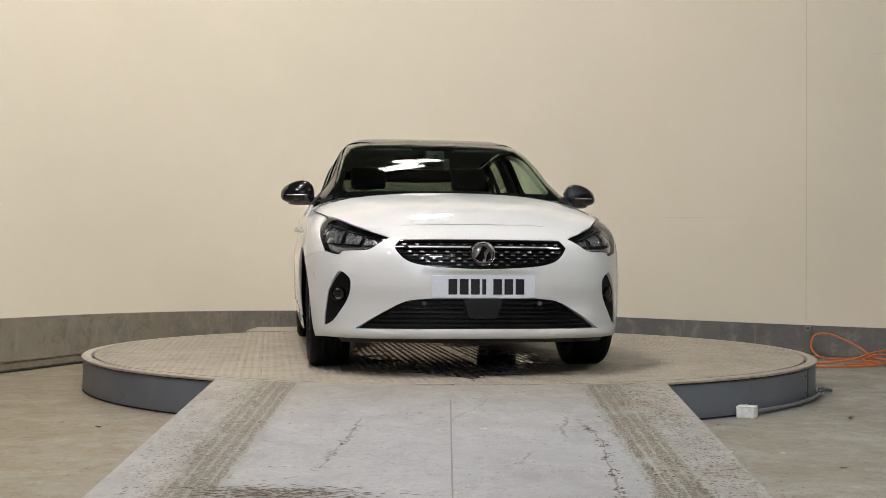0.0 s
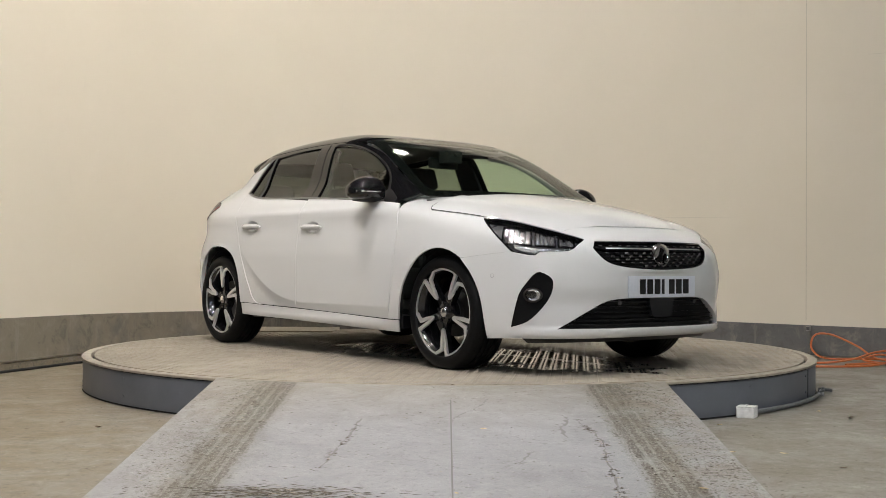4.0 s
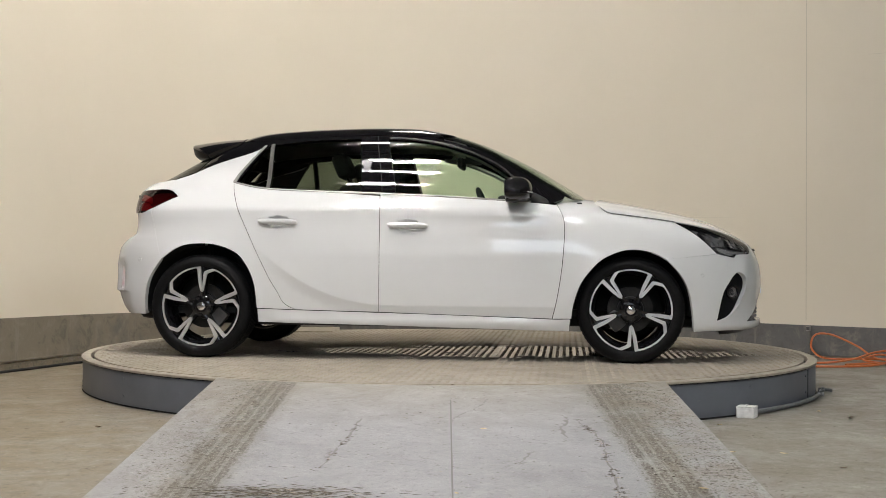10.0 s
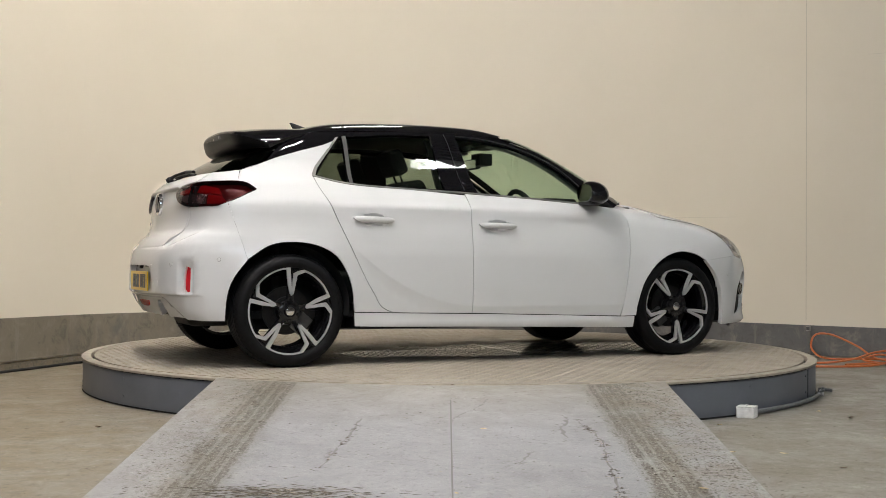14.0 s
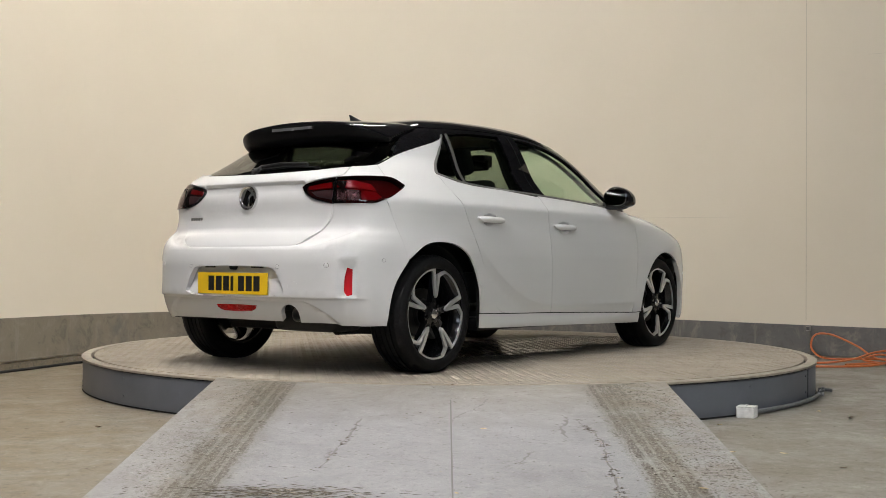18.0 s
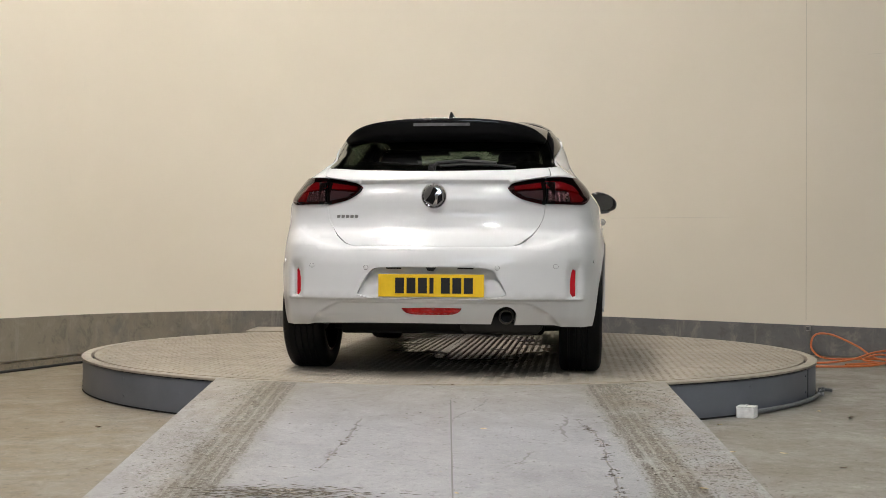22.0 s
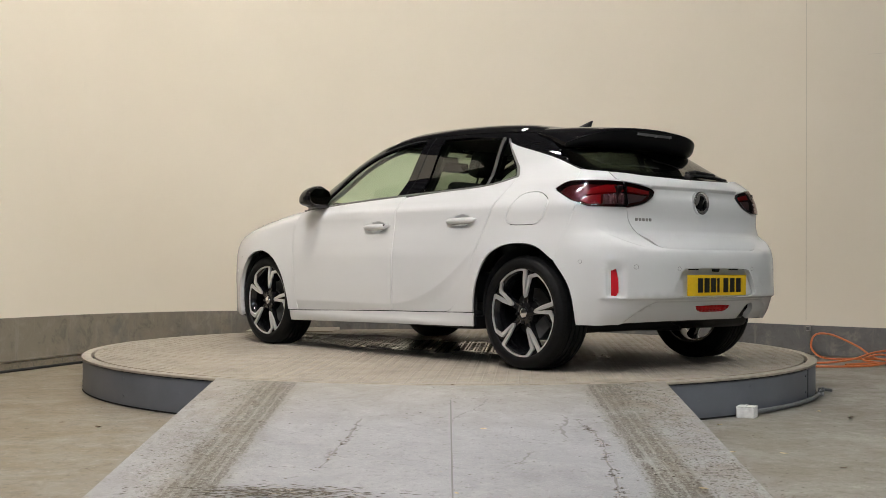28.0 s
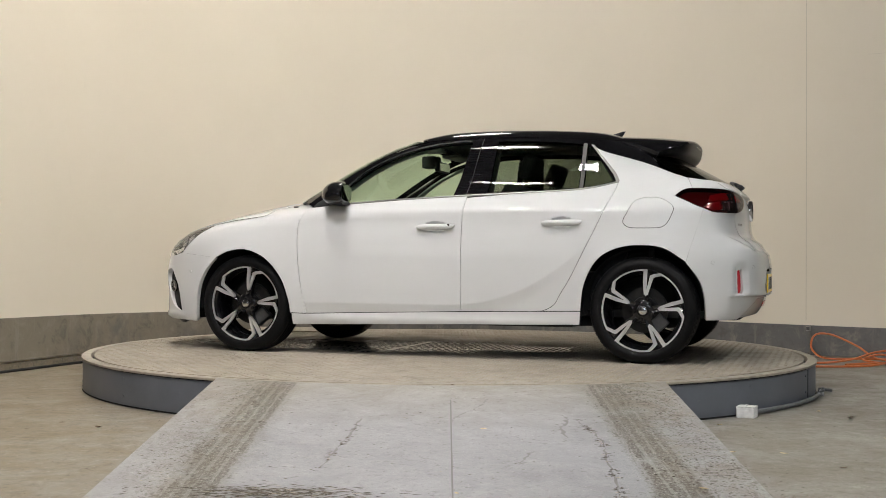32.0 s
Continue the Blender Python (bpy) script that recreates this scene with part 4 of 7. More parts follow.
def side_windows(car, s):
    lay = from_side(s)
    edge_f = []
    for y, z in ((0.694, 0.972), (0.664, 1.06), (0.637, 1.15), (0.603, 1.25), (0.566, 1.335)):
        q = spot(upper, from_front, y, z)
        edge_f.append((float(q[0]), z))
    edge_r = []
    for y, z in ((0.540, 1.262), (0.566, 1.20), (0.585, 1.13), (0.598, 1.072)):
        q = spot(upper, from_back, y, z)
        edge_r.append((float(q[0]), z))
    top = [(x, float(roof(x)) - 0.062 - 0.03 * max(0, (x + 0.1) / 0.5) ** 2) for x in (0.16, 0.0, -0.2, -0.5, -0.8, -1.0, -1.12)]
    under = [(-1.106, 1.054)] + BELT_R[1:] + BELT_F[1:-1] + [(0.80, 0.916)]
    frame = under + edge_f + top + edge_r + C_TOP
    frame = tidy(frame)
    front = loop([(-0.108, 0.985), (0.12, 0.975), (0.40, 0.957), (0.655, 0.940), (0.672, 0.955), (0.615, 1.045), (0.530, 1.115), (0.384, 1.203), (0.205, 1.270), (0.030, 1.306), (-0.120, 1.322), (-0.178, 1.322)], {0, 3, 4, 11})
    rear = loop([(-0.318, 0.998), (-0.6, 1.008), (-0.872, 1.022), (-0.874, 1.292), (-0.620, 1.318), (-0.346, 1.326)], {0, 2, 3, 5})
    small = loop([(-0.906, 1.024), (-1.000, 1.040), (-1.080, 1.064), (-1.055, 1.105), (-0.925, 1.276), (-0.908, 1.285)], {0, 2, 4, 5})
    panel("window_frame", upper, lay, loop(frame, {0, len(under) - 1, len(under) + 4, len(under) + len(edge_f) + len(top) - 1, len(frame) - len(C_TOP), len(frame) - 1}), BLACK, car, [front, rear, small], gap=0.001, off=-0.002, edge=0.02, label="gloss black door frames and pillars")
    panel("front_side_glass", upper, lay, front, GLASS, car, off=-0.010, edge=0, gap=-0.006)
    panel("rear_side_glass", upper, lay, rear, PRIVACY, car, off=-0.010, edge=0, gap=-0.006, label="dark tinted rear door glass")
    panel("quarter_glass", upper, lay, small, PRIVACY, car, off=-0.010, edge=0, gap=-0.006, label="dark tinted quarter glass")
    low = tidy(BELT_R + BELT_F[1:-1])
    strip = [(x, z - 0.001) for x, z in low] + [(x, z + 0.007) for x, z in low[::-1]]
    panel("waist_trim", whole, lay, loop(strip, {0, len(low) - 1, len(low), 2 * len(low) - 1}), DARK_CHROME, car, off=0.004, edge=0.008, label="satin chrome strip along the window foot")
    bar = loop([(-1.110, 1.050), (-1.094, 1.054), (-1.072, 1.104), (-0.928, 1.286), (-0.944, 1.284), (-1.088, 1.108), (-1.112, 1.062)], "all")
    panel("quarter_trim", upper, lay, bar, DARK_CHROME, car, off=0.003, edge=0.008, label="satin chrome strip up the rear window corner")
    post = loop([(-0.879, 1.012), (-0.879, 1.298), (-0.903, 1.292), (-0.901, 1.016)], "all")
    panel("window_post", upper, lay, post, POST_GREY, car, off=0.001, edge=0.008, label="dull silver window post")
    line = loop([(-0.17, 1.3265), (-0.1, 1.3265), (0.04, 1.311), (0.21, 1.274), (0.39, 1.208), (0.54, 1.119), (0.68, 0.962), (0.70, 0.958), (0.55, 1.123), (0.395, 1.217), (0.215, 1.283), (0.045, 1.320), (-0.1, 1.335), (-0.17, 1.335)], {0, 6, 7, 13})
    panel("frame_seal", upper, lay, line, TRIM, car, off=0.001, edge=0.004)
    seam = loop([(-0.192, 0.99), (-0.188, 0.99), (-0.246, 1.345), (-0.250, 1.345)], "all")
    panel("pillar_seam", upper, lay, seam, DARK_GAP_SHADOW, car, off=0.0, edge=0)


def front_end(car):
    p, q = ARCH_F2[0], side_of_front(LAMP_FOOT[:1])[0]
    between = front_of_side([(p[0] + (q[0] - p[0]) * f, p[1] + (q[1] - p[1]) * f) for f in (0.2, 0.4, 0.6, 0.8)])
    half = [(0.0, 0.205), (0.3, 0.202), (0.55, 0.198), (0.75, 0.193)] + front_of_side(ARCH_F2[::-1]) + between + LAMP_FOOT + [(0.468, 0.711), (0.542, 0.732)]
    hood_front = [(1.884, 0.42), (1.911, 0.17), (1.916, 0.0)]
    rim = []
    for x, y in hood_front:
        q = spot(lower, from_above, x, y)
        rim.append((0.85 * math.atan2(q[1], q[0] - 1.15), float(q[2])))
    half += rim
    m = len(half)
    pts = mirrored(half)
    n = len(pts)
    a = 4 + len(ARCH_F2)
    b = a + len(between)
    marks = {4, a - 1, b, b + 3, b + 6, b + 8}
    marks |= {(-i) % n for i in marks}
    upper_grille = loop([(0.0, 0.541), (0.15, 0.546), (0.266, 0.558), (0.335, 0.580), (0.375, 0.615), (0.402, 0.652), (0.385, 0.690), (0.2, 0.692), (0.0, 0.693), (-0.2, 0.692), (-0.385, 0.690), (-0.402, 0.652), (-0.375, 0.615), (-0.335, 0.580), (-0.266, 0.558), (-0.15, 0.546)], {5, 6, 10, 11})
    low = [(0.0, 0.243), (0.3, 0.242), (0.568, 0.241), (0.497, 0.289), (0.425, 0.336), (0.345, 0.380), (0.262, 0.394), (0.13, 0.395)]
    low = low + [(0.0, 0.395)] + [(-u, v) for u, v in low[:0:-1]]
    lower_grille = loop(low, {2, len(low) - 2})
    fog = loop([(0.640, 0.530), (0.598, 0.508), (0.582, 0.476), (0.590, 0.418), (0.626, 0.350), (0.690, 0.278), (0.768, 0.246), (0.756, 0.315), (0.732, 0.417), (0.706, 0.463), (0.670, 0.514)], {6})

    def shape(u, v):
        a = np.abs(u)
        lip = 0.014 * np.exp(-(((v - 0.215) / 0.022) ** 2)) * np.clip((0.8 - a) / 0.2, 0, 1)
        crease = 0.010 * np.exp(-(((a - 0.60 + (v - 0.55) * 0.35) / 0.05) ** 2)) * np.clip((v - 0.25) / 0.1, 0, 1) * np.clip((0.62 - v) / 0.1, 0, 1)
        flat = -0.0195 * np.clip(1 - (a / 0.275) ** 2.3, 0, 1) * np.clip((0.535 - v) / 0.02, 0, 1) * np.clip((v - 0.385) / 0.02, 0, 1)
        return lip + crease + flat

    def bumper_flare(u, v):
        q = spots(u, v)
        return shape(u, v) + flare(q[:, 0], q[:, 2]) * (np.abs(u) > 0.7)

    def spots(u, v):
        base, way = round_front(u, v)
        return cast(lower, base, way, 2.6)

    bumper = panel("front_bumper", lower, round_front, loop(pts, marks), WHITE, car, [upper_grille, lower_grille, fog, flipped(fog)], gap=-0.0010, edge=0.03, grid=0.022, dish=bumper_flare)
    panel("lip", lower, round_front, loop([(-0.70, 0.150), (0.70, 0.150), (0.74, 0.196), (0.55, 0.199), (0.0, 0.206), (-0.55, 0.199), (-0.74, 0.196)], {0, 1, 2, 6}), TRIM, car, off=-0.03, edge=0.05, label="black plastic skirt under the bumper")
    # upper grille: a dark backing, a mesh of small bars, the bright bar and the badge
    panel("upper_grille", lower, round_front, upper_grille, GRILLE, car, off=-0.022, edge=0, gap=-0.01)
    panel("grille_rim", lower, round_front, upper_grille, BLACK, car, [shrink(upper_grille, 0.010)], off=-0.004, edge=0.03, gap=0.001, grid=0.02)
    row = 0
    for z in (0.682, 0.668, 0.631, 0.614, 0.597, 0.580, 0.563):
        u = -0.385 + (0.0275 if row % 2 else 0.0)
        while u < 0.39:
            cell = loop([(u - 0.0105, z), (u - 0.007, z + 0.0033), (u + 0.007, z + 0.0033), (u + 0.0105, z), (u + 0.007, z - 0.0033), (u - 0.007, z - 0.0033)], "all")
            if within(shrink(upper_grille, 0.014), cell).all():
                panel("grille_stud", lower, round_front, cell, BLACK_STUD, car, off=-0.005, edge=0.014, grid=0.05)
            u += 0.055
        row += 1
    for z0, z1, a in ((0.674, 0.676, 0.39), (0.6215, 0.6235, 0.375), (0.6045, 0.6065, 0.36), (0.5875, 0.5895, 0.345), (0.5705, 0.5725, 0.30)):
        panel("grille_bar", lower, round_front, loop([(-a, z0), (a, z0), (a, z1), (-a, z1)], "all"), BLACK, car, off=-0.010, edge=0.010, grid=0.03)
    for s in (1, -1):
        bar = loop([(s * 0.055, 0.6555), (s * 0.34, 0.655), (s * 0.396, 0.652), (s * 0.34, 0.642), (s * 0.055, 0.641)], "all")
        panel("grille_brace", lower, round_front, bar, BLACK, car, off=0.000, edge=0.02, grid=0.05)
        bright = loop([(s * 0.055, 0.6545), (s * 0.335, 0.6540), (s * 0.335, 0.6485), (s * 0.055, 0.6480)], "all")
        panel("grille_strip", lower, round_front, bright, SATIN, car, off=0.002, edge=0.006, grid=0.05, label="satin chrome strip across the grille")
    badge(car, spot(lower, from_front, 0.0, 0.617) + np.array((-0.009, 0, 0)), 1, 0.062)
    # lower grille: louvres, a flat cover and two sensors
    panel("lower_grille", lower, round_front, lower_grille, GRILLE, car, off=-0.040, edge=0, gap=-0.012)
    for z in (0.262, 0.284, 0.306, 0.328, 0.350, 0.372):
        a = float(np.interp(z, (0.242, 0.289, 0.336, 0.380, 0.394), (0.555, 0.49, 0.42, 0.34, 0.25))) - 0.012
        panel("louvre", lower, round_front, loop([(-a, z - 0.004), (a, z - 0.004), (a - 0.006, z + 0.004), (-a + 0.006, z + 0.004)], "all"), GRILLE, car, off=-0.016, edge=0.020, grid=0.04)
    cover = loop([(-0.088, 0.392), (0.088, 0.392), (0.066, 0.302), (0.050, 0.296), (-0.050, 0.296), (-0.066, 0.302)], {0, 1})
    panel("radar_cover", lower, round_front, cover, plain("grey_black_cover", (0.011, 0.0115, 0.013), 0.3), car, off=-0.006, edge=0.03, label="smooth grey-black cover plate in the lower grille")
    for u in (-0.263, 0.263):
        sensor(car, lower, round_front, u, 0.371, LAMP_GREY, -0.009, 0.011)
    for s in (1, -1):
        sensor(car, lower, round_front, s * 0.554, 0.354, WHITE, 0.001, 0.008)
        sensor(car, lower, from_side(s), 1.670, 0.508, WHITE, 0.006, 0.009)
    eye = loop([(-0.42 + 0.027 * math.cos(a), 0.496 + 0.027 * math.sin(a)) for a in np.linspace(0, 2 * math.pi, 25)[:-1]], step=0.02)
    panel("tow_cover", lower, round_front, eye, WHITE, car, [shrink(eye, 0.0016)], off=-0.0004, edge=0.002, grid=0.05)
    # fog lamps in their recesses
    for s in (1, -1):
        o = fog if s > 0 else flipped(fog)
        panel("fog_recess", lower, round_front, o, RECESS, car, off=-0.022, edge=0, gap=-0.008, grid=0.02, dish=lambda u, v, s=s: 0.016 * np.clip((np.abs(u) - 0.63) / 0.1, 0, 1))
        ring = loop([(s * (0.669 + 0.043 * math.cos(a)), 0.412 + 0.039 * math.sin(a)) for a in np.linspace(0, 2 * math.pi, 17)[:-1]])
        panel("fog_ring", lower, round_front, ring, BLACK, car, [loop([(s * (0.669 + 0.033 * math.cos(a)), 0.412 + 0.030 * math.sin(a)) for a in np.linspace(0, 2 * math.pi, 17)[:-1]])], off=0.000, edge=0.02, grid=0.02)
        lens = loop([(s * (0.669 + 0.033 * math.cos(a)), 0.412 + 0.030 * math.sin(a)) for a in np.linspace(0, 2 * math.pi, 17)[:-1]])
        panel("fog_lamp", lower, round_front, lens, LED_SILVER, car, off=-0.012, edge=0, grid=0.01, dish=lambda u, v: -0.010 * np.cos(np.clip(np.hypot(np.abs(u) - 0.669, v - 0.412) / 0.026, 0, 1) * 1.57), label="round fog lamp reflector")
        panel("fog_lens", lower, round_front, lens, LENS, car, off=-0.002, edge=0, grid=0.01, dish=lambda u, v: 0.004 * (1 - (np.hypot(np.abs(u) - 0.669, v - 0.412) / 0.026) ** 2))
    # headlamps
    lamp = loop(LAMP_TOP + LAMP_BACK[1:] + LAMP_FOOT[1:-1], {0, 5, 8})
    for s in (1, -1):
        o = lamp if s > 0 else flipped(lamp)
        panel("headlamp_bowl", lower, round_front, shrink(lamp, -0.004) if s > 0 else flipped(shrink(lamp, -0.004)), BLACK, car, off=-0.048, edge=0, label="black headlamp housing")
        panel("headlamp_border", lower, round_front, o, BLACK, car, [shrink(o, 0.008)], off=-0.003, edge=0.03, gap=0.002, grid=0.02)
        bezel = shrink(lamp, 0.007)
        panel("headlamp_bezel", lower, round_front, bezel if s > 0 else flipped(bezel), LAMP_GREY, car, off=-0.036, edge=0, label="dull silver lamp bezel")
        for u0, u1, z0, z1, z2 in ((0.478, 0.556, 0.662, 0.693, 0.712), (0.566, 0.664, 0.665, 0.718, 0.742), (0.676, 0.820, 0.670, 0.748, 0.772)):
            cell = loop([(s * u0, z0), (s * u1, z0 + 0.004), (s * u1, z2 + 0.004), (s * u0, z1 + 0.004)], "all")
            panel("led_module", lower, round_front, cell, BLACK, car, [shrink(cell, 0.004)], off=-0.018, edge=0.018, grid=0.03)
            w = (u1 - u0 - 0.010) / 5
            for j in range(5):
                c = u0 + 0.005 + w * (j + 0.5)
                zt = z1 + (z2 - z1) * (c - u0) / (u1 - u0) - 0.002
                face = loop([(s * (c - 0.38 * w), z0 + 0.007), (s * (c + 0.38 * w), z0 + 0.008), (s * (c + 0.38 * w), zt + 0.001), (s * (c - 0.38 * w), zt - 0.002)], "all")
                panel("reflector", lower, round_front, face, LED_SILVER, car, off=-0.022, edge=0.010, grid=0.010, dish=lambda u, v, z0=z0, j=j: -0.005 * np.sin((v - z0) * 70 + 1.7 * j), label="bright faceted reflector")
        strip = loop([(s * 0.490, 0.656), (s * 0.520, 0.6475), (s * 0.640, 0.6460), (s * 0.700, 0.657), (s * 0.760, 0.672), (s * 0.752, 0.648), (s * 0.700, 0.628), (s * 0.662, 0.622), (s * 0.648, 0.636), (s * 0.520, 0.6375)], "all", 0.05)
        panel("light_guide", lower, round_front, strip, FACET, car, off=-0.014, edge=0.012, grid=0.03, label="clear running-light strip")
        panel("headlamp_lens", lower, round_front, o, LENS, car, off=-0.001, edge=0, gap=0.003, label="clear headlamp lens")
    # bonnet
    lt = plan_of_front(LAMP_TOP[2:])
    side = [tuple(float(a) for a in spot(lower, from_side(1), x, z)[:2]) for x, z in HOOD_SIDE[1:]]
    half = [(1.916, 0.0), (1.911, 0.17), (1.884, 0.42)] + lt + side[:-1] + [(1.058, 0.655), (1.085, 0.50), (1.115, 0.25), (1.125, 0.0)]
    half = tidy([(x, y) for x, y in half])
    pts = half + [(x, -y) for x, y in half[::-1] if y > 1e-6]
    k = 2 + len(lt)
    n = len(pts)
    j = next(i for i, q in enumerate(half) if q == (1.058, 0.655))
    marks = {3, k, j, (n - 3), (n - k), (n - j)}

    def ridge(x, y):
        a = np.abs(y)
        fold = 0.30 + 0.34 * np.clip((1.95 - x) / 0.9, 0, 1)
        return 0.006 / (1 + np.exp((a - fold) / 0.018))

    panel("bonnet", lower, from_above, loop(pts, marks), WHITE, car, gap=SHUT, dish=ridge)
    cowl = [(1.06, 0.0), (1.06, 0.40), (1.03, 0.64), (0.84, 0.735), (0.80, 0.70), (0.95, 0.55), (0.985, 0.30), (0.99, 0.0)]
    cowl = cowl + [(x, -y) for x, y in cowl[::-1] if y > 1e-6]
    panel("cowl", lower, from_above, loop(cowl, "all"), TRIM, car, off=-0.035, edge=0, label="black plastic scuttle below the windscreen")
    plate(car, spot(lower, from_front, 0.0, 0.454) + np.array((-0.0185, 0, 0)), 1, (0.66, 0.69, 0.76))


BLACK_STUD = gloss("bright_grille_stud", (0.40, 0.40, 0.41), 0.22, 0.85)
FACET = gloss("silver_reflector", (0.82, 0.82, 0.83), 0.24, 0.80)
RECESS = plain("matt_black_recess", (0.006, 0.006, 0.0065), 0.6, 0.0, 160, 0.2, 0.08, 0.12)
LED_SILVER = gloss("dim_silver_reflector", (0.58, 0.58, 0.60), 0.20, 0.85)
LAMP_GREY = gloss("lamp_bezel_grey", (0.10, 0.10, 0.105), 0.30, 0.4)


def sensor(car, hull, lay, u, v, material, off, r):
    ring = loop([(u + r * math.cos(a), v + r * math.sin(a)) for a in np.linspace(0, 2 * math.pi, 17)[:-1]])
    panel("parking_sensor", hull, lay, ring, material, car, off=off, edge=0.006, grid=0.02, dish=lambda p, q: -0.0012 * (np.hypot(p - u, q - v) > r * 0.75))
    rim = loop([(u + r * 1.12 * math.cos(a), v + r * 1.12 * math.sin(a)) for a in np.linspace(0, 2 * math.pi, 17)[:-1]])
    panel("sensor_gap", hull, lay, rim, TRIM, car, off=off - 0.0015, edge=0, grid=0.02)


def badge(car, at, facing, r):
    """A round bright badge: a rim, a dished face and a plain raised shape."""
    at = Vector(at) + OFF
    turn = Matrix.Rotation(0 if facing > 0 else math.pi, 4, "Z")
    disc = lathe([(0, 0.010), (r * 0.55, 0.008), (r * 0.80, 0.004), (r * 0.84, 0.005), (r * 0.88, 0.012), (r * 0.95, 0.013), (r, 0.007), (r, -0.015)], 48, "X")
    b = smooth(part("badge", disc, CHROME, car, "round chrome badge"), 60)
    b.matrix_basis = Matrix.Translation(at) @ turn
    bm = bmesh.new()
    for pts in ([(-0.62, -0.35), (-0.30, 0.10), (-0.05, 0.62), (0.30, 0.45), (0.05, 0.10), (0.10, -0.30), (-0.10, -0.62)], [(0.25, -0.60), (0.60, -0.30), (0.55, 0.20), (0.30, -0.05)]):
        top = [bm.verts.new((0.014, p * r, q * r)) for p, q in pts]
        foot = [bm.verts.new((0.004, p * r * 1.1, q * r * 1.1)) for p, q in pts]
        bm.faces.new(top)
        for i in range(len(pts)):
            j = (i + 1) % len(pts)
            bm.faces.new((top[i], top[j], foot[j], foot[i]))
    bmesh.ops.recalc_face_normals(bm, faces=bm.faces)
    part("emblem", bm, EMBLEM, b, "dark emblem on the badge")


def plate(car, at, facing, colour):
    """A number plate: a thin board with dark bars where its characters stand."""
    at = Vector(at) + OFF
    turn = Matrix.Rotation(0 if facing > 0 else math.pi, 4, "Z")
    pl = part("number_plate", boxes((-0.003, 0.003, -0.260, 0.260, -0.0555, 0.0555), bevel=0.002), plain("plate_white" if facing > 0 else "plate_yellow", colour, 0.3, 0.0, 60, 0.03), car, "white number plate" if facing > 0 else "yellow number plate")
    pl.matrix_basis = Matrix.Translation(at) @ turn
    ink = plain("plate_ink", (0.012, 0.012, 0.014), 0.35)
    y = -0.176
    for k in range(7):
        w = 0.044 if k != 3 else 0.020
        p = part("plate_bar", boxes((0.003, 0.0045, y, y + w, -0.0385, 0.0385)), ink, pl)
        y += w + (0.0125 if k != 3 else 0.036)
    return pl


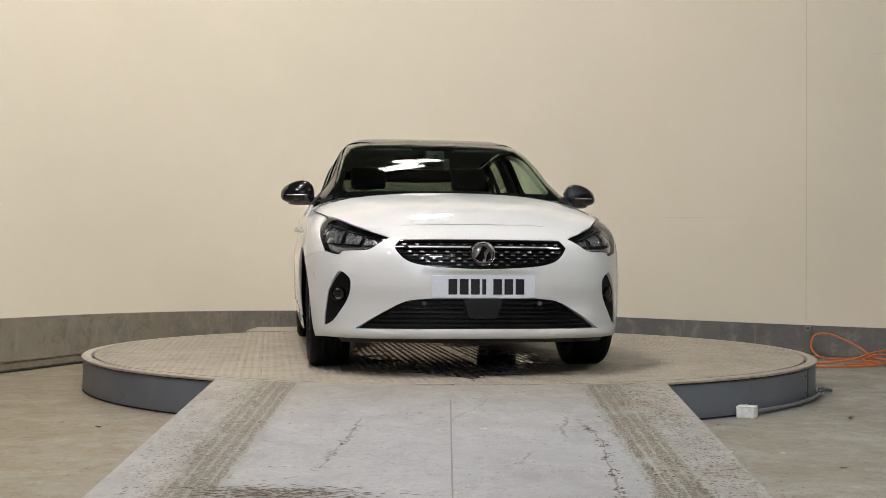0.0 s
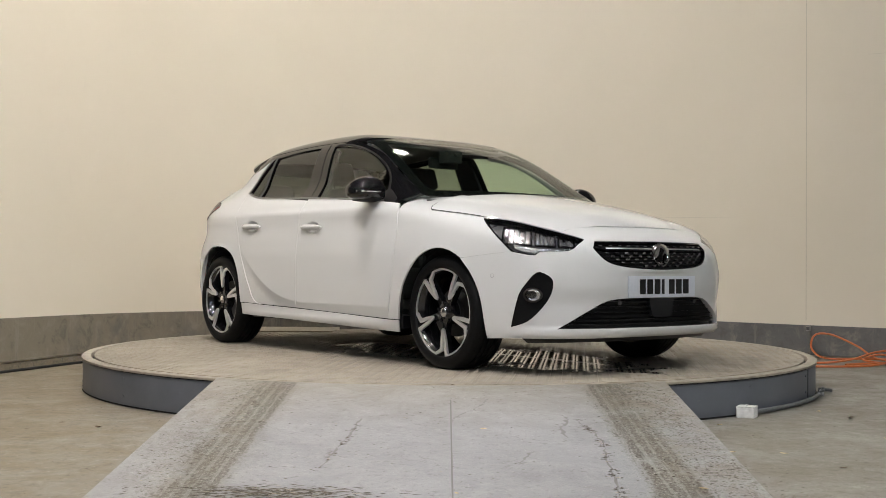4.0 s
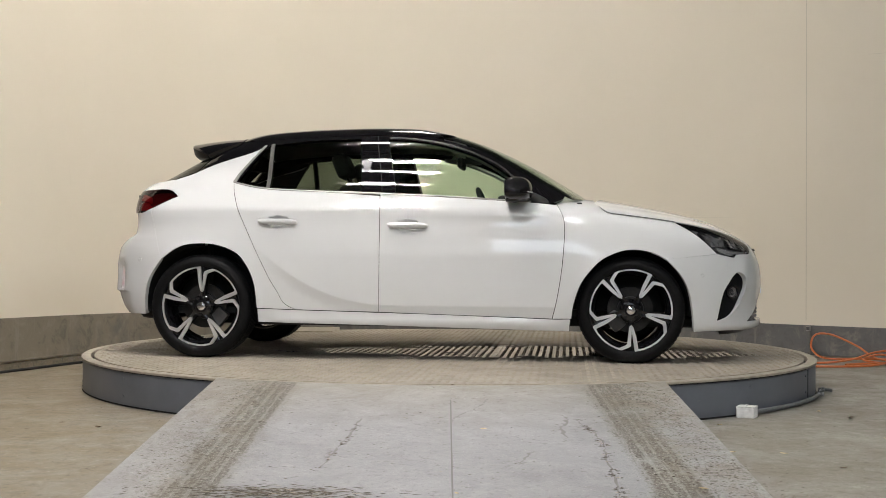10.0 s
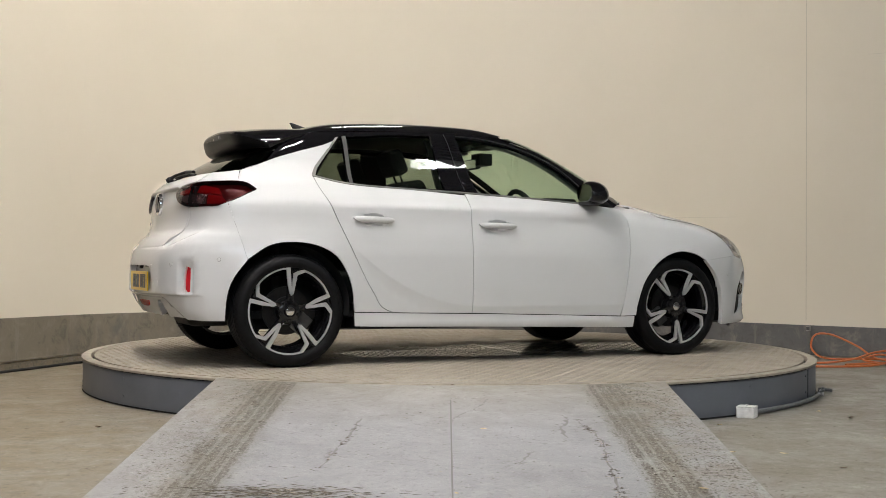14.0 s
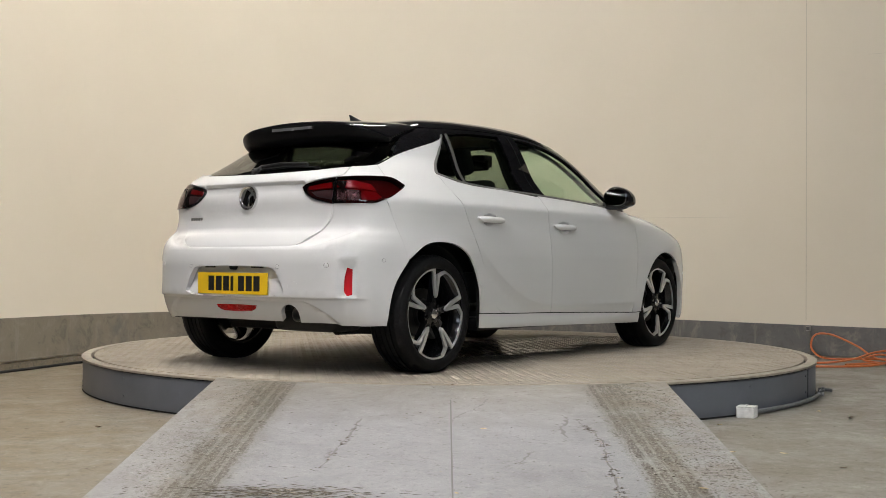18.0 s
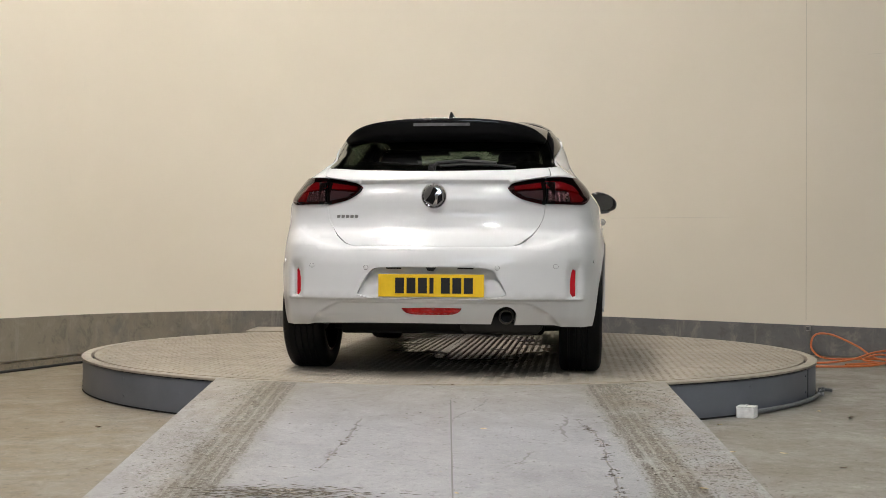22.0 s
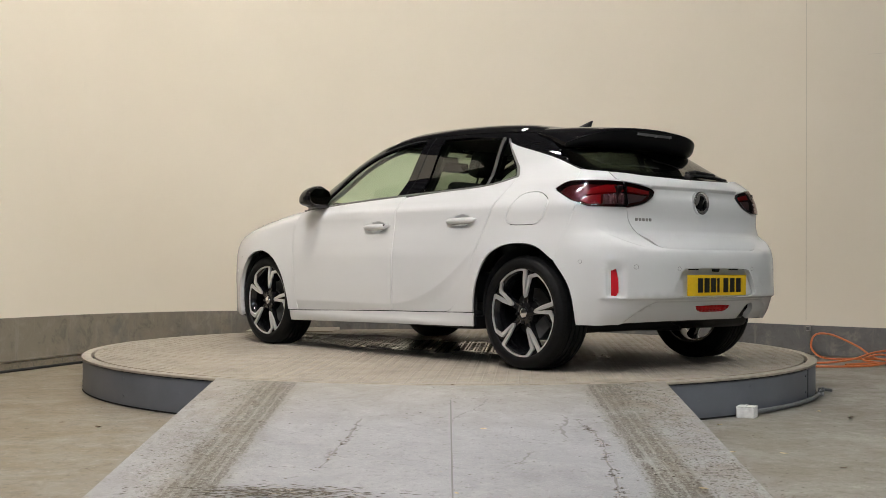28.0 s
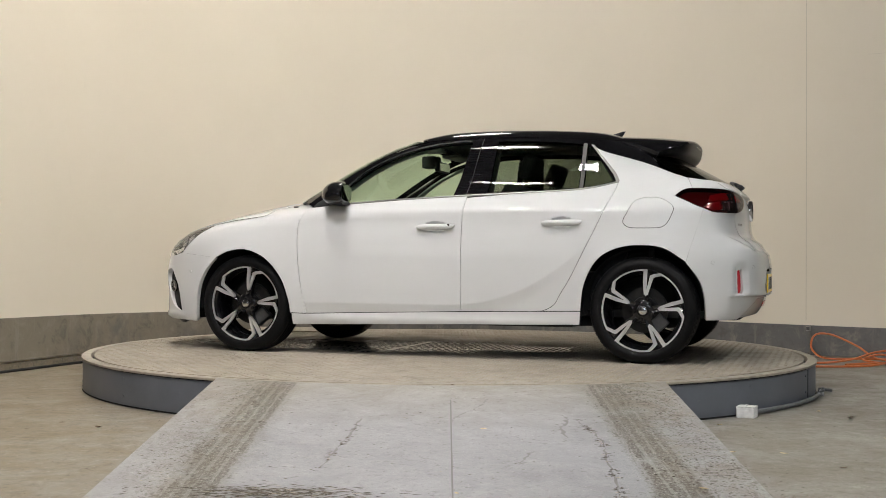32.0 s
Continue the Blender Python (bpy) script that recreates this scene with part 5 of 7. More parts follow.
def rear_end(car):
    # tailgate
    glass_foot = [(0.0, 1.036), (0.354, 1.043), (0.50, 1.055), (0.600, 1.066)]
    rim = []
    for y, z in glass_foot:
        q = spot(whole, from_back, y, z)
        rim.append((0.85 * math.atan2(q[1], -q[0] - 1.05), z))
    half = HATCH_SIDE[::-1] + TAIL_IN[::-1][1:] + [(0.610, 1.012), (0.640, 1.052)] + rim[::-1]
    half = tidy(half)
    pts = mirrored(half)
    n = len(pts)
    k = len(HATCH_SIDE)
    marks = {k - 1, k + len(TAIL_IN) - 2, k + len(TAIL_IN) - 1, k + len(TAIL_IN), k + len(TAIL_IN) + 1}
    marks |= {(-i) % n for i in marks}

    def shape(u, v):
        a = np.abs(u)
        side = np.clip((0.66 - a) / 0.06, 0, 1)
        shelf = 0.010 * np.exp(-np.clip(v - 0.979, 0, 1) / 0.030) / (1 + np.exp(-(v - 0.979) / 0.0022)) * side
        hollow = -0.016 * np.exp(-np.clip(0.979 - v, 0, 1) / 0.11) / (1 + np.exp((v - 0.979) / 0.0022)) * side
        fold = 0.007 * np.exp(-(((v - 0.695) / 0.018) ** 2))
        return shelf + hollow + fold

    panel("tailgate", whole, round_back, loop(pts, marks), WHITE, car, gap=0.0030, edge=0.02, grid=0.03, dish=shape, creases=[[(-0.40, 0.979), (0.40, 0.979)]])
    # rear bumper
    arch = back_of_side(ARCH_R2[::-1])
    half = [(0.0, 0.268), (0.30, 0.268), (0.525, 0.264), (0.70, 0.258)] + arch + [(0.80, 0.893), (0.760, 0.869), (0.680, 0.866)] + HATCH_SIDE[1:]
    half = half[: 4 + len(arch) + 3] + [(0.562, 0.866)] + HATCH_SIDE[1:]
    p, q = ARCH_R2[0], side_of_back([(0.80, 0.893)])[0]
    between = back_of_side([(p[0] + (q[0] - p[0]) * f, p[1] + (q[1] - p[1]) * f) for f in (0.2, 0.4, 0.6, 0.8)])
    half[4 + len(arch):4 + len(arch)] = between
    half = tidy(half)
    pts = mirrored(half)
    n = len(pts)
    a = 4 + len(arch)
    b = a + len(between)
    marks = {3, 4, a - 1, b, b + 3}
    marks |= {(-i) % n for i in marks}
    # the exhaust's notch takes the place of one point of the lower edge
    notch = [(-0.404, 0.263), (-0.402, 0.310), (-0.385, 0.342), (-0.352, 0.357), (-0.320, 0.346), (-0.300, 0.318), (-0.294, 0.266)]
    pts = pts[: n - 1] + notch
    marks |= {n - 1, n - 1 + len(notch) - 1, 0}
    recess = loop([(0.345, 0.418), (0.325, 0.470), (0.290, 0.528), (0.258, 0.546), (0.15, 0.551), (0.0, 0.552), (-0.15, 0.551), (-0.258, 0.546), (-0.290, 0.528), (-0.325, 0.470), (-0.345, 0.418), (-0.30, 0.402), (0.0, 0.396), (0.30, 0.402)], {0, 10})
    fog = loop([(0.150, 0.347), (0.140, 0.330), (0.105, 0.314), (0.0, 0.311), (-0.105, 0.314), (-0.140, 0.330), (-0.150, 0.347), (0.0, 0.350)], {0, 6})
    pipe = loop([(-0.296, 0.285), (-0.300, 0.320), (-0.318, 0.346), (-0.345, 0.355), (-0.374, 0.346), (-0.392, 0.318), (-0.394, 0.285)], {0, 6})
    refl = loop([(0.651, 0.538), (0.627, 0.548), (0.616, 0.500), (0.613, 0.425), (0.626, 0.404), (0.650, 0.409)], {0, 1, 4, 5})

    def shape2(u, v):
        a = np.abs(u)
        fold = 0.652 + 0.15 * np.clip((a - 0.46) / 0.34, 0, 1) ** 1.4
        step = 0.020 / (1 + np.exp((v - fold) / 0.006)) * np.clip((0.82 - a) / 0.2, 0, 1)
        fade = np.clip((0.71 - a) / 0.06, 0, 1)
        over = -0.016 / (1 + np.exp((v - 0.392) / 0.0022)) * fade + 0.006 * np.exp(-np.clip(v - 0.392, 0, 1) / 0.03) * fade
        edge = 0.375 - 0.115 * np.clip((a - 0.42) / 0.18, 0, 2) ** 1.5
        skirt = -0.012 / (1 + np.exp((v - edge) / 0.0022)) * np.clip((0.62 - a) / 0.01, 0, 1) * np.clip((0.392 - v) / 0.004, 0, 1)
        pocket = -0.017 * np.clip((a - 0.585) / 0.03, 0, 1) / (1 + np.exp((a - 0.667) / 0.0028)) / (1 + np.exp(-(v - 0.399) / 0.003)) * np.clip((0.585 - v) / 0.05, 0, 1)
        base, way = round_back(u, v)
        q = cast(lower, base, way, 2.6)
        join = np.clip((0.80 - a + 0.35 * (0.60 - v)) / 0.12, 0, 1)
        return (step + over + skirt - 0.006) * join + pocket + flare(q[:, 0], q[:, 2]) * np.clip((a - 0.62) / 0.08, 0, 1)

    panel("rear_bumper", lower, round_back, loop(pts, marks), WHITE, car, [recess, fog, refl, flipped(refl)], gap=-0.0010, edge=0.03, grid=0.024, dish=shape2, creases=[[(-0.70, 0.392), (0.70, 0.392)], [(-0.60, 0.27), (-0.54, 0.33), (-0.47, 0.366), (-0.40, 0.375), (0.40, 0.375), (0.47, 0.366), (0.54, 0.33), (0.60, 0.27)], CORNER_FOLD, [(-u, v) for u, v in CORNER_FOLD], [(0.585, 0.40), (0.585, 0.58)], [(0.615, 0.40), (0.615, 0.58)], [(0.664, 0.40), (0.664, 0.58)], [(-0.585, 0.40), (-0.585, 0.58)], [(-0.615, 0.40), (-0.615, 0.58)], [(-0.664, 0.40), (-0.664, 0.58)]])
    panel("plate_recess", lower, round_back, recess, WHITE, car, off=-0.020, edge=0, gap=-0.012, grid=0.03, dish=lambda u, v: 0.020 * np.clip((0.47 - v) / 0.07, 0, 1))
    for u0, u1 in ((0.145, 0.215), (-0.20, -0.125)):
        panel("plate_lamp", lower, round_back, loop([(u0, 0.541), (u1, 0.541), (u1, 0.548), (u0, 0.548)], "all"), TRIM, car, off=-0.004, edge=0.01)
    panel("reversing_camera", lower, round_back, loop([(0.026, 0.549), (0.016, 0.532), (-0.010, 0.530), (-0.024, 0.549)], "all"), TRIM, car, off=0.004, edge=0.02, label="black rear camera over the plate")
    panel("fog_bowl", lower, round_back, fog, RED_BACK, car, off=-0.022, edge=0, gap=-0.006, grid=0.006, dish=lambda u, v: 0.007 * np.abs(np.sin(u * 95)) + 0.004 * np.cos(v * 330))
    panel("rear_fog_lamp", lower, round_back, fog, RED_GLASS, car, off=-0.005, edge=0.012, gap=0.002, grid=0.03, label="red rear fog lamp")
    panel("exhaust_recess", lower, round_back, shrink(pipe, -0.03), DARK_GAP_SHADOW, car, off=-0.12, edge=0)
    q = spot(lower, round_back, -0.352, 0.31)
    ex = smooth(part("tailpipe", lathe([(0.030, 0.16), (0.030, 0.0), (0.033, -0.002), (0.0375, 0.002), (0.0375, 0.20)], 24, "X"), plain("sooty_steel", (0.16, 0.145, 0.13), 0.38, 0.85), car))
    ex.matrix_basis = Matrix.Translation(Vector(q) + OFF + Vector((0.055, 0.0, -0.004)))
    for s in (1, -1):
        o = refl if s > 0 else flipped(refl)
        panel("side_reflector", lower, round_back, o, RED_PLAIN, car, off=-0.014, edge=0.012, gap=-0.001, grid=0.02, dish=lambda u, v: 0.25 * (np.abs(u) - 0.637), label="red rear reflector")
        sensor(car, lower, round_back, s * 0.545, 0.556, WHITE, 0.0168, 0.010)
        sensor(car, lower, round_back, s * 0.305, 0.547, WHITE, 0.0168, 0.010)
        sensor(car, lower, from_side(s), -1.655, 0.582, WHITE, 0.0065, 0.009)
    eye = loop([(-0.388 + 0.027 * math.cos(a), 0.451 + 0.027 * math.sin(a)) for a in np.linspace(0, 2 * math.pi, 25)[:-1]])
    panel("tow_cover", lower, round_back, eye, WHITE, car, [shrink(eye, 0.0016)], off=0.0155, edge=0.002, grid=0.05)
    # tail lamps: one half on the body, one on the tailgate
    outer = loop([(u + 0.002 * (u < 0.58), v) for u, v in TAIL_TOP + TAIL_FOOT[:-1]], {0, 5, 6})
    inner = loop([(u - 0.002 * (u > 0.55), v) for u, v in TAIL_IN], {0, 3, 7})
    for s in (1, -1):
        m = (lambda p: p) if s > 0 else flipped
        for name, o in (("tail_lamp", outer), ("tailgate_lamp", inner)):
            panel(name + "_bowl", whole, round_back, m(o), RED_DARK, car, off=-0.030, edge=0, gap=-0.003)
            panel(name + "_border", whole, round_back, m(o), BLACK, car, [m(shrink(o, 0.005))], off=0.003, edge=0.034, gap=0.002, grid=0.02)
            panel(name, whole, round_back, m(o), RED_LENS, car, off=0.006, edge=0, gap=0.003, label="smoked red tail lamp")
        red = loop([(0.572, 0.988), (0.66, 0.990), (0.74, 0.972), (0.765, 0.935), (0.70, 0.945), (0.572, 0.952)], "all")
        panel("brake_light", whole, round_back, m(red), RED_PLAIN, car, off=-0.010, edge=0.018, grid=0.03, label="bright red lamp band")
        red = loop([(0.548, 0.980), (0.42, 0.957), (0.425, 0.940), (0.548, 0.950)], "all")
        panel("tail_band", whole, round_back, m(red), RED_PLAIN, car, off=-0.010, edge=0.018, grid=0.03)
        for u0, u1 in ((0.575, 0.615), (0.620, 0.680)):
            panel("clear_light", whole, round_back, m(loop([(u0, 0.882), (u1, 0.882), (u1, 0.938), (u0, 0.942)], "all")), FACET, car, off=-0.012, edge=0.016, grid=0.012, dish=lambda u, v: 0.004 * np.sin(np.abs(u) * 300), label="clear reversing light")
        panel("clear_light", whole, round_back, m(loop([(0.55, 0.884), (0.47, 0.902), (0.435, 0.930), (0.55, 0.940)], "all")), TRIM_GREY, car, off=-0.012, edge=0.016, grid=0.03)
        panel("marker_light", whole, round_back, m(loop([(0.69, 0.884), (0.752, 0.886), (0.790, 0.905), (0.760, 0.930), (0.69, 0.938)], "all")), RED_PLAIN, car, off=-0.012, edge=0.016, grid=0.03)
    badge(car, spot(whole, from_back, 0.0, 0.905) + np.array((0.004, 0, 0)), -1, 0.065)
    plate(car, spot(lower, from_back, 0.0, 0.460) + np.array((-0.004, 0, 0)), -1, (0.80, 0.52, 0.02))
    for k in range(5):
        y = 0.491 - 0.0235 * k
        q = spot(whole, from_back, y, 0.804)
        b = part("letter_bar", boxes((-0.002, 0.002, -0.0085, 0.0085, -0.008, 0.008), bevel=0.001), DARK_CHROME, car)
        b.matrix_basis = Matrix.Translation(Vector(q) + OFF + Vector((0.003, 0, 0)))
    # rear wiper
    w = tube([tuple(spot(upper, from_back, 0.02, 1.045) + np.array((-0.03, 0, 0))), tuple(spot(upper, from_back, 0.0, 1.075) + np.array((-0.035, 0, 0))), tuple(spot(upper, from_back, -0.12, 1.090) + np.array((-0.03, 0, 0))), tuple(spot(upper, from_back, -0.30, 1.078) + np.array((-0.022, 0, 0)))], 0.011, 8)
    part("rear_wiper", w, TRIM, car).location = OFF
    bl = tube([tuple(spot(upper, from_back, y, z) + np.array((-0.012, 0, 0))) for y, z in ((-0.02, 1.062), (-0.15, 1.070), (-0.28, 1.069), (-0.40, 1.056))], 0.007, 6)
    part("wiper_blade", bl, TRIM, car).location = OFF
    cap = lathe([(0, 0.036), (0.013, 0.034), (0.019, 0.026), (0.02, 0)], 16, "X")
    c = part("wiper_cap", cap, TRIM, car)
    c.matrix_basis = Matrix.Translation(Vector(spot(upper, from_back, 0.02, 1.05)) + OFF) @ Matrix.Rotation(math.pi, 4, "Z")


RED_LENS = glass_mat("smoked_lamp_lens", (0.38, 0.26, 0.27))
RED_GLASS = glass_mat("red_lamp_lens", (0.92, 0.16, 0.18))
RED_DARK = gloss("dark_lamp_bowl", (0.15, 0.010, 0.013), 0.2)
RED_BACK = gloss("red_lamp_bowl", (0.70, 0.05, 0.06), 0.2)
RED_PLAIN = gloss("red_reflector", (0.62, 0.02, 0.03), 0.16)
TRIM_GREY = gloss("grey_lamp_panel", (0.30, 0.30, 0.31), 0.2)


def roof_and_screens(car):
    # windscreen, with a black border round the clear glass
    half = [(0.0, 0.960), (0.35, 0.957), (0.66, 0.955), (0.688, 0.970), (0.660, 1.06), (0.633, 1.15), (0.600, 1.25), (0.562, 1.337), (0.40, 1.357), (0.20, 1.366), (0.0, 1.369)]
    pts = mirrored(half)
    o = loop(pts, {2, 7, len(pts) - 2, len(pts) - 7})
    clear = [(0.0, 1.000), (0.35, 0.998), (0.60, 0.995), (0.628, 1.015), (0.600, 1.12), (0.560, 1.24), (0.520, 1.310), (0.40, 1.330), (0.20, 1.338), (0.0, 1.340)]
    clear = mirrored(clear)
    c = loop(clear, {2, 6, len(clear) - 2, len(clear) - 6})
    panel("windscreen", upper, from_front, o, GLASS, car, off=0.0, edge=0, gap=0.002, label="clear windscreen")
    panel("windscreen_border", upper, from_front, o, BLACK, car, [c], off=-0.006, edge=0.004, gap=0.001, label="black border of the windscreen")
    box_at = spot(upper, from_front, 0.0, 1.29)
    m = part("sensor_box", boxes((-0.10, 0.0, -0.06, 0.06, -0.03, 0.05), bevel=0.012), CABIN, car)
    m.matrix_basis = Matrix.Translation(Vector(box_at) + OFF + Vector((-0.10, 0, -0.045)))
    # roof
    front = [(float(spot(upper, from_front, y, z)[0]), y) for y, z in ((0.0, 1.369), (0.20, 1.366), (0.40, 1.357), (0.562, 1.337))]
    edge = []
    for x in (0.16, 0.0, -0.2, -0.5, -0.8, -1.0, -1.12):
        z = float(roof(x)) - 0.062 - 0.03 * max(0, (x + 0.1) / 0.5) ** 2
        edge.append((x, float(spot(upper, from_side(1), x, z)[1])))
    half = front + edge + [(-1.20, 0.50), (-1.20, 0.25), (-1.20, 0.0)]
    half = tidy(half)
    pts = half + [(x, -y) for x, y in half[::-1] if y > 1e-6]
    n = len(pts)
    marks = {3, 3 + len(edge), 4 + len(edge)}
    marks |= {(-i) % n for i in marks}
    panel("roof", upper, from_above, loop(pts, marks), BLACK, car, gap=0.0008, edge=0.01, label="gloss black roof")
    panel("headlining", upper, from_above, shrink(loop(pts, marks), 0.02), HEADLINER, car, off=-0.035, edge=0, label="pale grey cloth headlining")
    # rear screen
    half = [(0.0, 1.038), (0.354, 1.045), (0.50, 1.057), (0.592, 1.068), (0.580, 1.13), (0.562, 1.20), (0.536, 1.262), (0.40, 1.285), (0.0, 1.295)]
    pts = mirrored(half)
    panel("rear_screen", upper, from_back, loop(pts, {3, 6, len(pts) - 3, len(pts) - 6}), REAR_GLASS, car, edge=0, gap=0.002, label="dark tinted rear screen")
    inner = mirrored([(0.0, 1.075), (0.40, 1.082), (0.535, 1.092), (0.520, 1.16), (0.490, 1.23), (0.0, 1.245)])
    panel("rear_screen_border", upper, from_back, loop(pts, {3, 6, len(pts) - 3, len(pts) - 6}), BLACK, car, [loop(inner, {2, 4, len(inner) - 2, len(inner) - 4})], off=-0.006, edge=0, gap=0.001)
    spoiler(car)
    antenna(car)


def spoiler(car):
    """A roof spoiler: the roof drawn on past the rear screen to a lip, then a tall rear face that curls in under it to the glass."""
    rows = []
    start = -1.10
    for k in range(-24, 25):
        u = k / 24
        y = 0.548 * math.copysign(1 - (1 - abs(u)) ** 1.35, u)
        a = abs(y) / 0.548
        z0 = float(spot(upper, from_above, start, y)[2]) + 0.004
        xt, zt = -1.497 + 0.05 * a**2.5 + 0.13 * a**7, 1.336 - 0.050 * a**2.2 - 0.045 * a**8
        row = []
        for i in range(11):
            f = i / 10
            x = start + (xt + 0.008 - start) * f
            z = z0 + (zt - z0) * f + 0.012 * math.sin(math.pi * f) * (1 - 0.5 * a)
            row.append((x, y, z))
        deep = 0.118 * (1 - 0.42 * a**2 - 0.30 * a**6)
        for dx, f in ((-0.002, 0.03), (-0.003, 0.10), (-0.001, 0.22), (0.003, 0.40), (0.009, 0.60), (0.020, 0.78), (0.036, 0.91), (0.060, 0.99), (0.100, 1.03)):
            row.append((xt + dx * (1 - 0.35 * a**3), y * (1 - 0.03 * f * a**6), zt - 0.003 - deep * f))
        inside = float(spot(upper, from_back, y * 0.96, zt - deep)[0]) + 0.03
        row.append((max(inside, xt + 0.11), y * 0.96, zt - 0.003 - deep * 0.98))
        rows.append(row)
    bm = bmesh.new()
    V = [[bm.verts.new(p) for p in row] for row in rows]
    for p, q in zip(V, V[1:]):
        for j in range(len(p) - 1):
            bm.faces.new((p[j], p[j + 1], q[j + 1], q[j])).material_index = int(j > 11)
    for p in (V[0], V[-1]):
        bm.faces.new(p)
    bmesh.ops.recalc_face_normals(bm, faces=bm.faces)
    wing = smooth(part("roof_spoiler", bm, BLACK, car, "gloss black roof spoiler"), 50)
    wing.data.materials.append(plain("satin_black_spoiler_face", (0.006, 0.006, 0.0065), 0.35, 0.0, 120, 0.1, 0.02, 0.12))
    wing.location = OFF
    b = part("third_brake_light", boxes((-0.006, 0.006, -0.15, 0.15, -0.008, 0.008), bevel=0.002), gloss("smoked_brake_lens", (0.13, 0.13, 0.135), 0.25), car, "smoked high brake light in the spoiler")
    b.matrix_basis = Matrix.Translation(Vector((-1.496, 0, 1.301)) + OFF) @ Matrix.Rotation(radians(-5), 4, "Y")


def antenna(car):
    bm = bmesh.new()
    rings = []
    for k in range(7):
        f = k / 6
        x = -0.95 - 0.02 - 0.055 * f
        l, w = 0.075 * (1 - f) + 0.012, 0.020 * (1 - f) + 0.004
        z = 1.392 + 0.036 * f
        rings.append([bm.verts.new((x + l * math.cos(a) * (1 if math.cos(a) > 0 else 0.45), w * math.sin(a), z)) for a in np.linspace(0, 2 * math.pi, 13)[:-1]])
    for p, q in zip(rings, rings[1:]):
        for j in range(12):
            bm.faces.new((p[j], p[(j + 1) % 12], q[(j + 1) % 12], q[j]))
    bm.faces.new(rings[-1])
    smooth(part("fin_aerial", bm, TRIM, car, "black roof aerial"), 60).location = OFF


# ---- wheels, mirrors, cabin and underside ----
def ring_strip(path, z, depth):
    """A raised flat strip between two rows of points in the wheel's plane, x and z; it faces along -y."""
    bm = bmesh.new()
    top = [[bm.verts.new((x, z, y)) for x, y in row] for row in path]
    low = [[bm.verts.new((x, z + depth, y)) for x, y in row] for row in path]
    n = len(path[0])
    for i in range(n - 1):
        bm.faces.new((top[0][i], top[0][i + 1], top[1][i + 1], top[1][i]))
        bm.faces.new((top[0][i], low[0][i], low[0][i + 1], top[0][i + 1]))
        bm.faces.new((top[1][i + 1], low[1][i + 1], low[1][i], top[1][i]))
    bm.faces.new((top[0][0], top[1][0], low[1][0], low[0][0]))
    bm.faces.new((top[0][-1], low[0][-1], low[1][-1], top[1][-1]))
    bmesh.ops.recalc_face_normals(bm, faces=bm.faces)
    return bm


